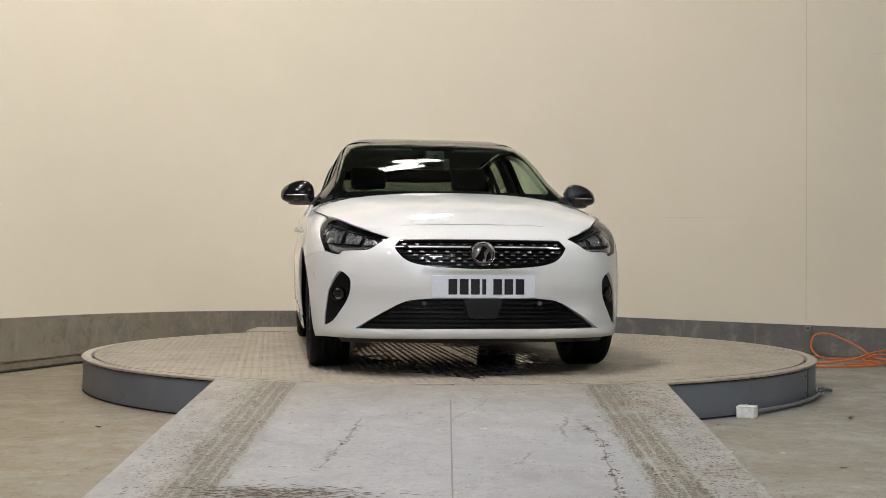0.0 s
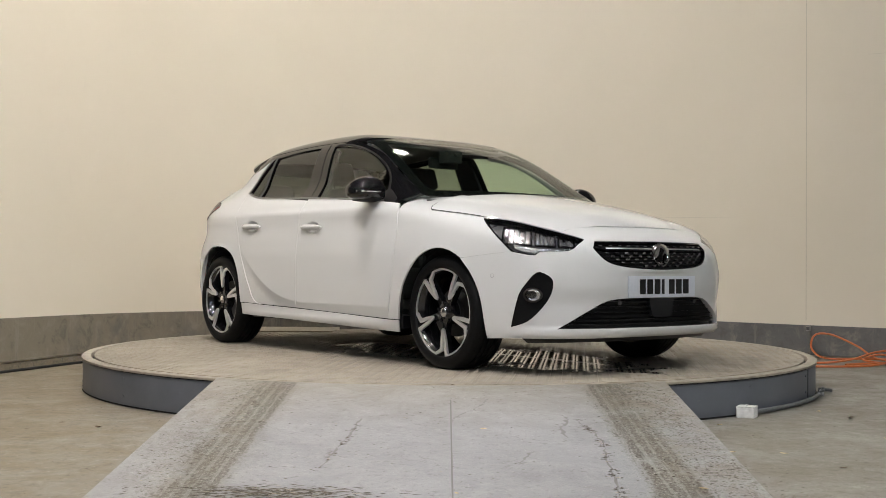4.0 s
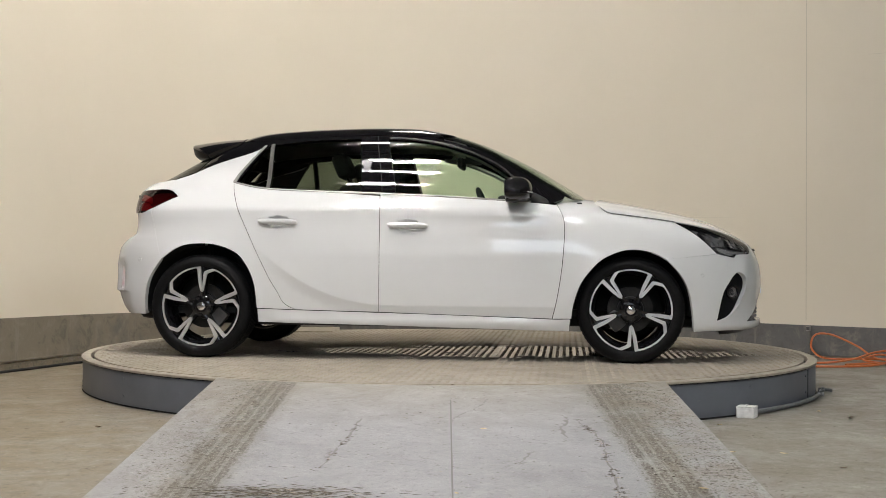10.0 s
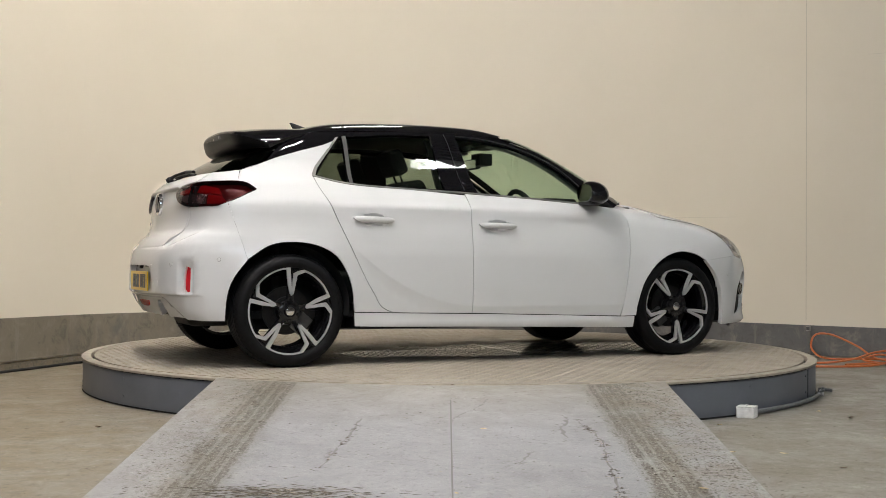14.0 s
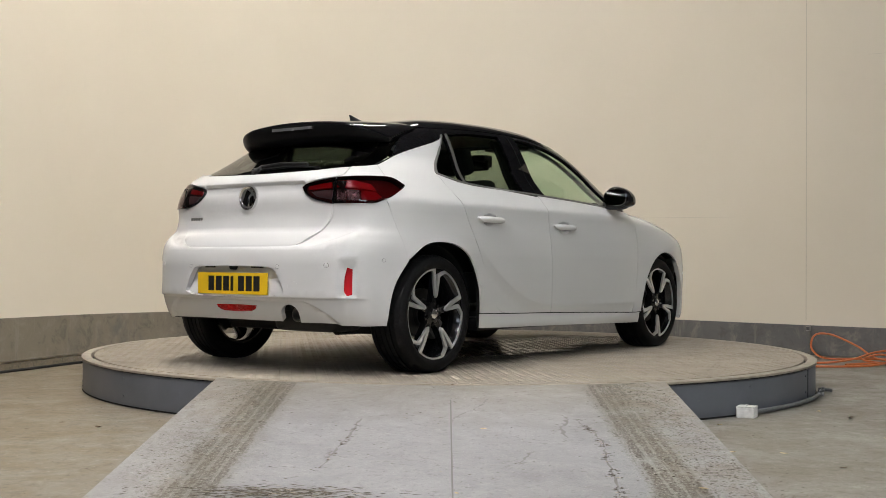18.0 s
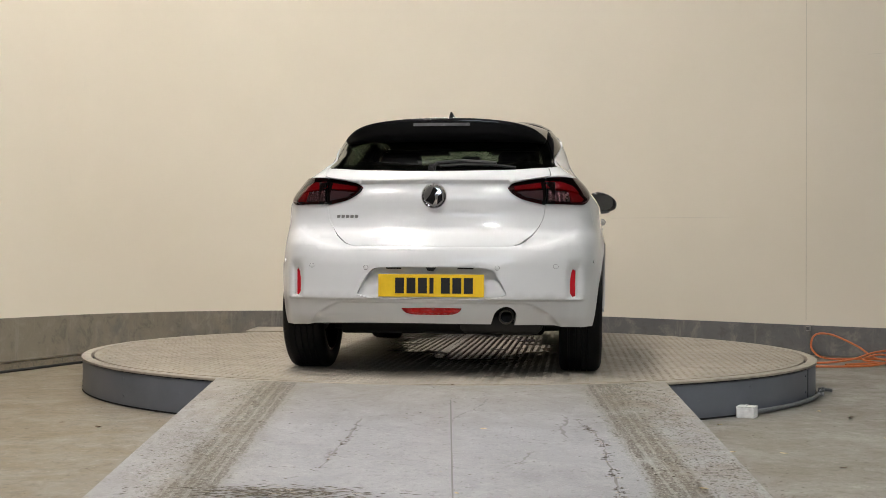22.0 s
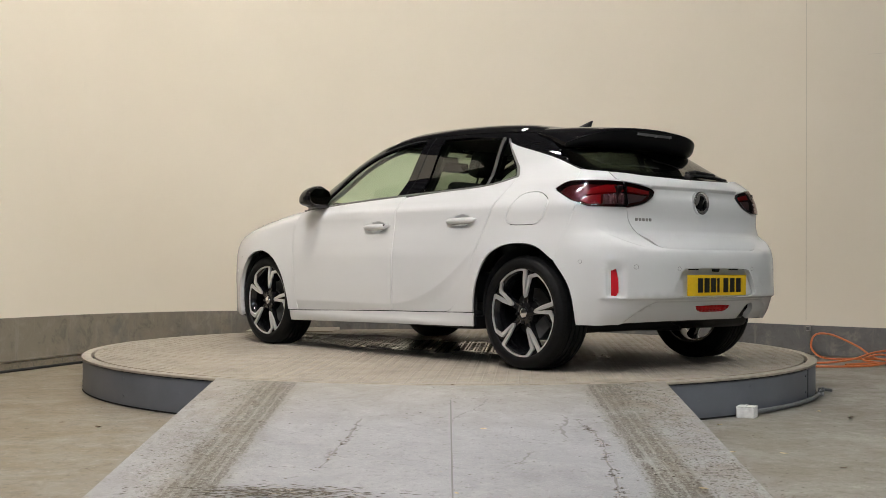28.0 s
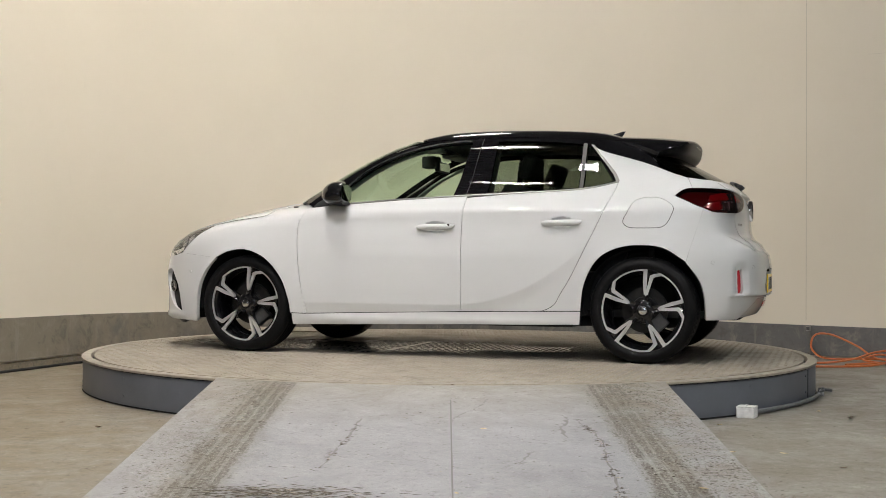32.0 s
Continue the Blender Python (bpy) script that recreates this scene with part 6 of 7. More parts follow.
def build_wheel(car):
    """A wheel that faces along -y, its hub at the origin."""
    barrel = lathe([(0.232, 0.010), (0.240, 0.012), (0.241, 0.018), (0.226, 0.022), (0.218, 0.030), (0.205, 0.075), (0.200, 0.19), (0.216, 0.205), (0.205, 0.205), (0.195, 0.185), (0.198, 0.07), (0.214, 0.026), (0.222, 0.018), (0.226, 0.012)], 72, "Y")
    w = smooth(part("wheel", barrel, gloss("black_wheel_paint", (0.007, 0.007, 0.008), 0.15, 0.0, 0.3), car, "black and diamond-cut five-spoke alloy wheel"), 50)
    black = w.data.materials[0]
    # tyre with a rounded shoulder, wall rings and tread grooves
    prof = [(0.234, 0.012), (0.240, 0.000), (0.252, -0.006), (0.262, -0.008), (0.268, -0.0075), (0.275, -0.005), (0.287, 0.000), (0.297, 0.008), (0.304, 0.020), (0.3075, 0.036)]
    tread = []
    for k in range(5):
        y0 = 0.040 + 0.032 * k
        tread += [(0.308, y0), (0.308, y0 + 0.024), (0.301, y0 + 0.0255), (0.301, y0 + 0.0305)] if k < 4 else [(0.308, y0), (0.308, y0 + 0.016)]
    back = [(0.304, 0.196), (0.297, 0.205), (0.275, 0.214), (0.24, 0.212), (0.215, 0.200)]
    smooth(part("tyre", lathe(prof + tread + back, 96, "Y"), RUBBER, w, "black rubber tyre"), 30)
    # small blocks on the shoulder
    bm = bmesh.new()
    for k in range(72):
        a = 2 * math.pi * k / 72
        c, s = math.cos(a), math.sin(a)
        t = 0.008
        vs = []
        for r, y in ((0.2985, 0.0085), (0.3095, 0.034)):
            for d in (-t, t):
                vs.append(bm.verts.new((r * c - d * s, y - 0.0012, r * s + d * c)))
        bm.faces.new((vs[0], vs[1], vs[3], vs[2]))
    part("shoulder_tread", bm, RUBBER, w)
    # face: five black spokes under machined strips
    def at(r, deg):
        a = radians(90 - deg)
        return (r * math.cos(a), r * math.sin(a))

    for k in range(5):
        turn = 72 * k
        # the spoke's black wedge between two strips
        bm = bmesh.new()
        rows = []
        for r, a0, a1, y in ((0.050, 12, 60, 0.026), (0.078, 24, 48, 0.022), (0.12, 27.5, 45, 0.017), (0.16, 28.5, 43, 0.014), (0.20, 28.8, 41.8, 0.013), (0.234, 28.0, 41.5, 0.012)):
            row = []
            for f in np.linspace(0, 1, 5):
                x, z = at(r, turn + a0 + (a1 - a0) * f)
                row.append(bm.verts.new((x, y + 0.008 * (1 - (2 * f - 1) ** 2) * (r > 0.07), z)))
            deep = [bm.verts.new((v.co.x, v.co.y + 0.035, v.co.z)) for v in (row[0], row[-1])]
            rows.append((row, deep))
        for (p, d), (q, e) in zip(rows, rows[1:]):
            for i in range(4):
                bm.faces.new((p[i], p[i + 1], q[i + 1], q[i]))
            bm.faces.new((p[0], q[0], e[0], d[0]))
            bm.faces.new((p[4], d[1], e[1], q[4]))
        bmesh.ops.recalc_face_normals(bm, faces=bm.faces)
        smooth(part("spoke", bm, black, w), 50)
        # machined strip: up one spoke's edge, a chamfer, the rim's arc, down the next spoke's edge
        outer = [at(0.084, turn - 38), at(0.13, turn - 36.5), at(0.206, turn - 35.0), at(0.216, turn - 31.0), at(0.2365, turn - 22.0)]
        inner = [at(0.094, turn - 30), at(0.13, turn - 29.2), at(0.196, turn - 29.0), at(0.203, turn - 26.8), at(0.2255, turn - 18.5)]
        for a in np.linspace(-15, 25, 9):
            outer.append(at(0.2375, turn + a))
            inner.append(at(0.2275, turn + a * 0.97))
        outer += [at(0.2395, turn + 31.5), at(0.16, turn + 33.2), at(0.085, turn + 37)]
        inner += [at(0.2235, turn + 26.2), at(0.16, turn + 25.6), at(0.096, turn + 29)]
        part("machined_edge", ring_strip((outer, inner), 0.0065, 0.012), MACHINED, w, "bright machined spoke edge")
    hub = lathe([(0, 0.014), (0.030, 0.014), (0.034, 0.020), (0.052, 0.022), (0.064, 0.030), (0.066, 0.075), (0, 0.080)], 40, "Y")
    smooth(part("hub", hub, black, w), 40)
    smooth(part("hub_cap", lathe([(0, 0.006), (0.016, 0.0065), (0.024, 0.010), (0.027, 0.016), (0.027, 0.02)], 28, "Y"), CHROME, w, "round chrome hub cap"), 50)
    for k in range(5):
        x, z = at(0.053, 72 * k)
        b = lathe([(0, 0.012), (0.009, 0.012), (0.011, 0.016), (0.011, 0.03)], 8, "Y")
        part("wheel_bolt", b, black, w).matrix_basis = Matrix.Translation((x, 0.004, z))
    smooth(part("brake_disc", lathe([(0.06, 0.075), (0.075, 0.075), (0.078, 0.095), (0.132, 0.095), (0.132, 0.115), (0.06, 0.115)], 48, "Y"), STEEL, w, "steel brake disc"), 40)
    bm = boxes((0.070, 0.150, 0.070, 0.135, -0.055, 0.055), bevel=0.012)
    part("brake_caliper", bm, plain("grey_caliper", (0.10, 0.10, 0.10), 0.5, 0.4), w)
    # drum and shaft behind
    part("hub_carrier", lathe([(0, 0.115), (0.10, 0.115), (0.10, 0.17), (0.05, 0.20), (0.05, 0.30), (0, 0.30)], 24, "Y"), TRIM, w)
    return w


def build_wheels(car):
    first = build_wheel(car)
    spots = ((HUB, -1, 143), (-HUB, -1, 40), (HUB, 1, 50), (-HUB, 1, 47))
    for k, (x, s, turn) in enumerate(spots):
        m = Matrix.Translation(Vector((x, s * 0.832, 0.306)) + OFF) @ Matrix.Rotation(0 if s < 0 else math.pi, 4, "Z") @ Matrix.Rotation(radians(turn), 4, "Y")
        if k == 0:
            first.matrix_basis = m
        else:
            copy_thing(first, m)
    # the arch liners
    for cx, cz, r in ((1.274, 0.315, 0.338), (-1.264, 0.322, 0.345)):
        for s in (1, -1):
            bm = lathe([(0.05, 0.0), (r - 0.02, 0.0), (r, 0.02), (r, 0.225)], 40, "Y", (-8, 188))
            p = smooth(part("arch_liner", bm, plain("black_liner", (0.008, 0.008, 0.008), 0.9), car, "black plastic wheel arch liner"))
            p.matrix_basis = Matrix.Translation(Vector((cx, s * 0.565, cz)) + OFF) @ Matrix.Rotation(0 if s > 0 else math.pi, 4, "Z")


def ellipsoid(rows, n=20):
    """A closed shell from rings: (x, y, z, ry, rz, power) across x."""
    bm = bmesh.new()
    rings = []
    for x, y, z, ry, rz, e in rows:
        ring = []
        for k in range(n):
            a = 2 * math.pi * k / n
            c, s = math.cos(a), math.sin(a)
            ring.append(bm.verts.new((x, y + ry * math.copysign(abs(c) ** e, c), z + rz * math.copysign(abs(s) ** e, s))))
        rings.append(ring)
    for p, q in zip(rings, rings[1:]):
        for j in range(n):
            bm.faces.new((p[j], p[(j + 1) % n], q[(j + 1) % n], q[j]))
    bm.faces.new(rings[0][::-1])
    bm.faces.new(rings[-1])
    bmesh.ops.recalc_face_normals(bm, faces=bm.faces)
    return bm


def mirror_shell(s):
    """A mirror's housing: tall by the door, drawn to a rounded point outwards, blunt at the front and flat towards the rear."""
    bm = bmesh.new()
    rings = []
    for y, xc, rx, rz, zc in ((0.786, 0.632, 0.040, 0.034, 0.980), (0.797, 0.625, 0.062, 0.055, 0.989), (0.820, 0.615, 0.080, 0.069, 0.998), (0.855, 0.608, 0.088, 0.074, 1.001), (0.895, 0.603, 0.088, 0.070, 0.999), (0.930, 0.598, 0.082, 0.061, 0.995), (0.957, 0.594, 0.070, 0.049, 0.990), (0.976, 0.590, 0.054, 0.035, 0.986), (0.987, 0.588, 0.032, 0.018, 0.984)):
        ring = []
        for k in range(28):
            a = 2 * math.pi * k / 28
            c, q = math.cos(a), math.sin(a)
            x = xc + rx * math.copysign(abs(c) ** 0.85, c) * (1.12 if c > 0 else 0.9)
            ring.append(bm.verts.new((max(x, 0.5475), s * y, zc + rz * math.copysign(abs(q) ** 0.85, q) - 0.010 * max(0.0, c) ** 2)))
        rings.append(ring)
    for p, q in zip(rings, rings[1:]):
        for j in range(28):
            bm.faces.new((p[j], p[(j + 1) % 28], q[(j + 1) % 28], q[j]))
    bm.faces.new(rings[0])
    bm.faces.new(rings[-1])
    bmesh.ops.recalc_face_normals(bm, faces=bm.faces)
    return bm


def build_mirrors(car):
    for s in (1, -1):
        y = s * 0.880
        m = smooth(part("door_mirror", mirror_shell(s), BLACK, car, "gloss black door mirror"), 45)
        m.location = OFF
        glass = ellipsoid([(0.5465, y, 0.999, 0.082, 0.054, 0.75), (0.5455, y, 0.999, 0.080, 0.052, 0.75)], 28)
        part("mirror_glass", glass, gloss("mirror_silver", (0.26, 0.27, 0.275), 0.01, 1.0), m, "mirror glass")
        low = ellipsoid([(0.552, y - s * 0.015, 0.936, 0.070, 0.010, 0.8), (0.60, y - s * 0.018, 0.934, 0.080, 0.013, 0.9), (0.66, y - s * 0.026, 0.942, 0.066, 0.010, 0.9), (0.69, y - s * 0.032, 0.950, 0.040, 0.006, 1.0)], 20)
        smooth(part("mirror_base", low, TRIM, m, "matt black mirror foot"), 50)
        line = tube([(0.600 + dx, s * yy, 0.980) for yy, dx in ((0.835, 0.102), (0.87, 0.104), (0.91, 0.096), (0.945, 0.079), (0.970, 0.053), (0.982, 0.02))], 0.003, 6)
        part("indicator", line, SATIN, m, "clear indicator strip")
        arm = tube([(0.64, s * 0.80, 0.952), (0.655, s * 0.755, 0.945), (0.68, s * 0.72, 0.945)], 0.022, 10)
        part("mirror_arm", arm, TRIM, m)
        foot = loop([(0.56, 0.938), (0.80, 0.918), (0.785, 0.945), (0.70, 0.990), (0.66, 1.005)], {0, 1, 4})
        panel("mirror_sail", upper, from_side(s), foot, TRIM, car, off=0.003, edge=0.012, label="matt black triangle at the mirror foot")


def rounded(x0, x1, y0, y1, z0, z1, r):
    bm = boxes((x0, x1, y0, y1, z0, z1))
    bmesh.ops.bevel(bm, geom=list(bm.edges), offset=r, segments=3, profile=0.6, affect="EDGES")
    return bm


def build_cabin(car):
    def put(name, bm, mat, label="", m=None):
        ob = smooth(part(name, bm, mat, car, label), 50)
        ob.matrix_basis = Matrix.Translation(OFF) @ (m or Matrix())
        return ob

    put("dashboard", rounded(0.50, 0.98, -0.66, 0.66, 0.62, 0.935, 0.05), CABIN, "charcoal dashboard")
    put("instrument_hood", rounded(0.48, 0.72, -0.52, -0.20, 0.90, 0.985, 0.025), CABIN)
    put("centre_screen", rounded(0.47, 0.50, -0.13, 0.13, 0.80, 0.93, 0.008), BLACK)
    # the wheel is on the car's right-hand side
    pts = [(0.0, 0.182 * math.cos(a), 0.182 * math.sin(a)) for a in np.linspace(0, 2 * math.pi, 41)]
    m = Matrix.Translation((0.42, -0.36, 0.86)) @ Matrix.Rotation(radians(-22), 4, "Y")
    st = put("steering_wheel", tube(pts, 0.016, 10), CABIN, "black steering wheel", m)
    part("steering_hub", rounded(-0.03, 0.05, -0.075, 0.075, -0.055, 0.055, 0.02), CABIN, st)
    part("steering_spoke", boxes((-0.01, 0.012, -0.17, 0.17, -0.018, 0.018)), CABIN, st)
    part("steering_column", tube([(0.03, 0, 0), (0.30, 0, -0.04)], 0.035, 10), CABIN, st)
    for y in (-0.36, 0.36):
        c = put("front_seat", rounded(-0.28, 0.24, y - 0.25, y + 0.25, 0.34, 0.54, 0.05), CLOTH, "dark cloth front seat")
        lean = Matrix.Translation((-0.22, y, 0.50)) @ Matrix.Rotation(radians(-22), 4, "Y")
        b = part("seat_back", rounded(-0.07, 0.07, -0.24, 0.24, 0.0, 0.60, 0.06), CLOTH, c)
        b.matrix_basis = lean
        h = part("headrest", rounded(-0.05, 0.045, -0.125, 0.125, 0.645, 0.805, 0.04), CLOTH, c)
        h.matrix_basis = lean
        for d in (-0.05, 0.05):
            part("headrest_stem", tube([(0, d, 0.58), (0, d, 0.66)], 0.007, 8), CHROME, c).matrix_basis = lean
    r = put("rear_bench", rounded(-1.02, -0.55, -0.62, 0.62, 0.34, 0.52, 0.05), CLOTH, "dark cloth rear bench")
    lean = Matrix.Translation((-1.0, 0, 0.48)) @ Matrix.Rotation(radians(-24), 4, "Y")
    part("bench_back", rounded(-0.07, 0.06, -0.62, 0.62, 0.0, 0.56, 0.05), CLOTH, r).matrix_basis = lean
    for y in (-0.38, 0.38):
        part("headrest", rounded(-0.045, 0.04, y - 0.13, y + 0.13, 0.555, 0.70, 0.035), CLOTH, r).matrix_basis = lean
    put("parcel_shelf", rounded(-1.62, -1.22, -0.56, 0.56, 0.985, 1.005, 0.008), CABIN, "dark parcel shelf")
    mir = put("rear_view_mirror", rounded(0.20, 0.235, -0.115, 0.115, 1.185, 1.255, 0.014), CABIN, "interior rear-view mirror")
    part("mirror_face", boxes((0.197, 0.1995, -0.105, 0.105, 1.193, 1.247)), gloss("dim_mirror", (0.5, 0.5, 0.5), 0.02, 1.0), mir)
    part("mirror_stem", tube([(0.23, 0, 1.23), (0.36, 0, 1.275)], 0.012, 8), CABIN, mir)
    for s in (1, -1):
        visor = put("sun_visor", rounded(0.14, 0.27, s * 0.33 - 0.19, s * 0.33 + 0.19, 1.300, 1.318, 0.008), HEADLINER, "pale sun visor", Matrix.Translation((0.0, 0, 0)))
        lay = from_side(s)
        door = loop([(0.80, 0.30), (0.80, 0.90), (-0.20, 0.965), (-1.05, 1.02), (-0.95, 0.75), (-0.70, 0.30)], "all")
        panel("door_lining", whole, lay, door, CABIN, car, off=-0.075, edge=0, grid=0.1, label="charcoal door lining")
        pillar = loop([(0.735, 0.955), (0.60, 1.075), (0.40, 1.205), (0.20, 1.285), (0.05, 1.318), (0.05, 1.335), (0.22, 1.302), (0.43, 1.22), (0.64, 1.088), (0.79, 0.96)], {0, 4, 5, 9})
        panel("pillar_lining", upper, lay, pillar, HEADLINER, car, off=-0.045, edge=0.02, grid=0.06, label="pale grey pillar lining")
        post = loop([(-0.11, 0.975), (-0.18, 1.33), (-0.36, 1.335), (-0.33, 0.985)], "all")
        panel("pillar_lining", upper, lay, post, CABIN, car, off=-0.045, edge=0.02, grid=0.06)
        panel("pillar_lining", upper, lay, loop([(-1.11, 1.02), (-1.50, 1.05), (-1.34, 1.14), (-1.2, 1.20), (-0.95, 1.26), (-0.96, 1.24)], "all"), CABIN, car, off=-0.05, edge=0, grid=0.06)
    put("cabin_floor", boxes((-1.75, 1.0, -0.66, 0.66, 0.26, 0.30)), CABIN)
    put("firewall", boxes((0.96, 0.99, -0.70, 0.70, 0.28, 0.93)), CABIN)
    put("boot_wall", boxes((-1.30, -1.27, -0.60, 0.60, 0.30, 0.96)), CABIN)
    # underside
    put("underbody", rounded(-1.45, 1.85, -0.54, 0.54, 0.195, 0.265, 0.02), plain("black_underbody", (0.010, 0.010, 0.010), 0.85), "black underbody pan")
    put("inner_sill", boxes((-0.86, 0.88, -0.80, 0.80, 0.20, 0.27)), TRIM)
    put("rear_axle", tube([(-HUB + 0.05, -0.62, 0.24), (-HUB + 0.10, 0.0, 0.22), (-HUB + 0.05, 0.62, 0.24)], 0.035, 10), TRIM, "black rear axle beam")
    put("exhaust", tube([(0.2, -0.1, 0.19), (-0.9, -0.12, 0.19), (-1.45, -0.30, 0.21)], 0.028, 10), STEEL)
    put("silencer", rounded(-1.76, -1.50, -0.54, -0.12, 0.215, 0.33, 0.05), plain("dull_steel_silencer", (0.02, 0.019, 0.018), 0.6, 0.3), "dull steel silencer")
    put("front_backing", boxes((1.78, 1.82, -0.50, 0.50, 0.24, 0.70)), DARK_GAP_SHADOW)
    put("rear_backing", boxes((-1.74, -1.70, -0.60, 0.60, 0.26, 0.98)), DARK_GAP_SHADOW)
    for s in (1, -1):
        seal = loop([(0.92, 0.20), (0.95, 0.47), (1.07, 0.60), (1.27, 0.67), (1.45, 0.62), (1.52, 0.60), (1.45, 0.83), (1.08, 0.88), (0.80, 0.95), (-1.08, 1.03), (-1.45, 0.93), (-1.45, 0.66), (-1.264, 0.70), (-1.03, 0.64), (-0.93, 0.5), (-0.905, 0.22)], "all")
        panel("inner_shell", lower, from_side(s), seal, DARK_GAP_SHADOW, car, off=-0.028, edge=0, grid=0.06, label="dark shell behind the panels")


def build_car():
    c = thing("car", "white five-door hatchback with gloss black roof and black alloy wheels", "car", (0, 0, DECK))
    body_panels(c)
    build_wheels(c)
    build_mirrors(c)
    build_cabin(c)
    return c


car = build_car()


# ---- small things round the turntable ----
def on_ramp(x, y):
    """Height of the ramp's top."""
    top = -math.sqrt(R_RING**2 - x * x)
    f = max(0.0, min(1.0, (top - y) / (top + 4.05)))
    return (DECK + 0.002) * (1 - f) + 0.004 * f


def build_clutter():
    # seam and cracks in the ramp
    seam = [(0.010, -2.62), (0.012, -3.2), (0.014, -3.7), (0.016, -4.04)]
    crack = [(0.17, -2.60), (0.155, -2.68), (0.13, -2.74), (0.11, -2.79), (0.075, -2.84), (0.045, -2.89), (0.02, -2.95), (0.015, -3.02)]
    crack2 = [(0.53, -2.93), (0.545, -3.05), (0.575, -3.12), (0.59, -3.3), (0.575, -3.5), (0.57, -3.75), (0.56, -4.0)]
    crack3 = [(0.47, -2.86), (0.49, -2.95), (0.45, -3.08), (0.46, -3.20), (0.44, -3.30)]
    crack4 = [(0.33, -3.42), (0.29, -3.46), (0.27, -3.56), (0.24, -3.60)]
    crack5 = [(-0.36, -2.95), (-0.37, -3.08), (-0.385, -3.22), (-0.41, -3.36), (-0.43, -3.52), (-0.45, -3.68)]
    for pts, w in ((seam, 0.003), (crack, 0.006), (crack2, 0.005), (crack3, 0.008), (crack4, 0.007), (crack5, 0.006)):
        rnd = random.Random(len(pts))
        bm = bmesh.new()
        prev = None
        fine = []
        for a, b in zip(pts, pts[1:]):
            for k in range(6):
                f = k / 6
                j = 0 if w < 0.005 else 0.006
                fine.append((a[0] + (b[0] - a[0]) * f + rnd.uniform(-j, j) * (1 if w < 0.007 else 1.6), a[1] + (b[1] - a[1]) * f))
        for x, y in fine:
            h = w * (1 if w < 0.005 else rnd.uniform(0.05, 1.2))
            z = on_ramp(x, y) + 0.0012
            row = (bm.verts.new((x - h, y, z)), bm.verts.new((x + h, y, z)))
            if prev:
                bm.faces.new((prev[0], prev[1], row[1], row[0]))
            prev = row
        c = part("trim", bm, plain("dark_joint_filler", (0.12, 0.115, 0.11) if pts is seam else (0.165, 0.158, 0.148), 0.4), None, "dark joint or crack in the ramp")
        tagged(c, category="joint", kind="structure")
    # a flat landing behind the disc
    bm = boxes((-1.66, -0.95, 1.75, 2.36, 0.0, DECK + 0.010))
    landing = part("landing", bm, RIM_PAINT, None, "low pale landing behind the turntable")
    tagged(landing, category="landing", kind="structure")
    # white junction box with a knob
    j = thing("junction_box", "small white plastic junction box on the floor by the plinth", "junction box", (1.512, -1.835, 0))
    j.rotation_euler = (0, 0, radians(-27))
    white = plain("white_plastic_box", (0.82, 0.82, 0.82), 0.4)
    part("box_body", boxes((-0.044, 0.044, -0.044, 0.044, 0.0, 0.048), bevel=0.003), white, j)
    part("box_lid", boxes((-0.045, 0.045, -0.045, 0.045, 0.0485, 0.057), bevel=0.002), white, j)
    part("knob", lathe([(0, 0.065), (0.007, 0.064), (0.009, 0.057)], 12), white, j)
    # grey hose along the plinth's foot
    grey = plain("grey_hose", (0.15, 0.158, 0.168), 0.4)
    hose = thing("hose", "grey flexible hose along the foot of the plinth", "hose")
    part("hose_run", tube([(2.352 * math.cos(radians(a)), 2.352 * math.sin(radians(a)), 0.016) for a in np.linspace(-51, -22, 30)], 0.012, 10), grey, hose)
    end = spun([(2.352 * math.cos(radians(-22)), 2.352 * math.sin(radians(-22)), 0.016), (2.222, -0.78, 0.022), (2.258, -0.70, 0.030), (2.282, -0.66, 0.018), (2.33, -0.655, 0.012)])
    part("hose_end", tube(end, 0.009, 8), grey, hose)
    for q in ((2.230, -0.765, 0.024), (2.185, -0.895, 0.018)):
        c = part("hose_clip", lathe([(0.018, -0.012), (0.021, 0), (0.018, 0.012)], 12), plain("pale_clip", (0.24, 0.245, 0.25), 0.4), hose)
        c.location = q
    # power socket on the dado
    s = thing("wall_socket", "small grey power socket on the dado board", "socket", (3.04, 2.075, 0.19))
    s.rotation_euler = (0, 0, radians(-30))
    pale = plain("pale_grey_plastic", (0.30, 0.29, 0.27), 0.5)
    part("socket_box", boxes((-0.018, 0.018, -0.035, 0.0, 0.03, 0.07), bevel=0.005), pale, s)
    part("socket_plug", boxes((-0.012, 0.012, -0.055, -0.035, 0.038, 0.062), bevel=0.004), plain("dark_plug", (0.06, 0.06, 0.06), 0.5), s)
    part("conduit", boxes((-0.010, 0.010, -0.020, 0.0, -0.19, 0.03), bevel=0.003), plain("grey_conduit", (0.13, 0.125, 0.115), 0.5), s)
    # orange extension cable: a loop that leans on the dado, and turns on the floor
    orange = plain("orange_cable", (0.56, 0.15, 0.045), 0.45, 0.0, 60, 0.1)
    cable = thing("extension_cable", "orange extension cable in loose loops by the wall", "cable")
    loop_b = [(3.60, 1.45, 0.012), (3.42, 1.58, 0.03), (3.33, 1.72, 0.11), (3.20, 1.86, 0.185), (3.12, 1.92, 0.205), (3.05, 1.93, 0.195), (3.00, 1.88, 0.15), (2.98, 1.80, 0.08), (3.03, 1.70, 0.025), (3.15, 1.60, 0.02), (3.40, 1.66, 0.018), (3.70, 1.56, 0.012), (4.1, 1.35, 0.012)]
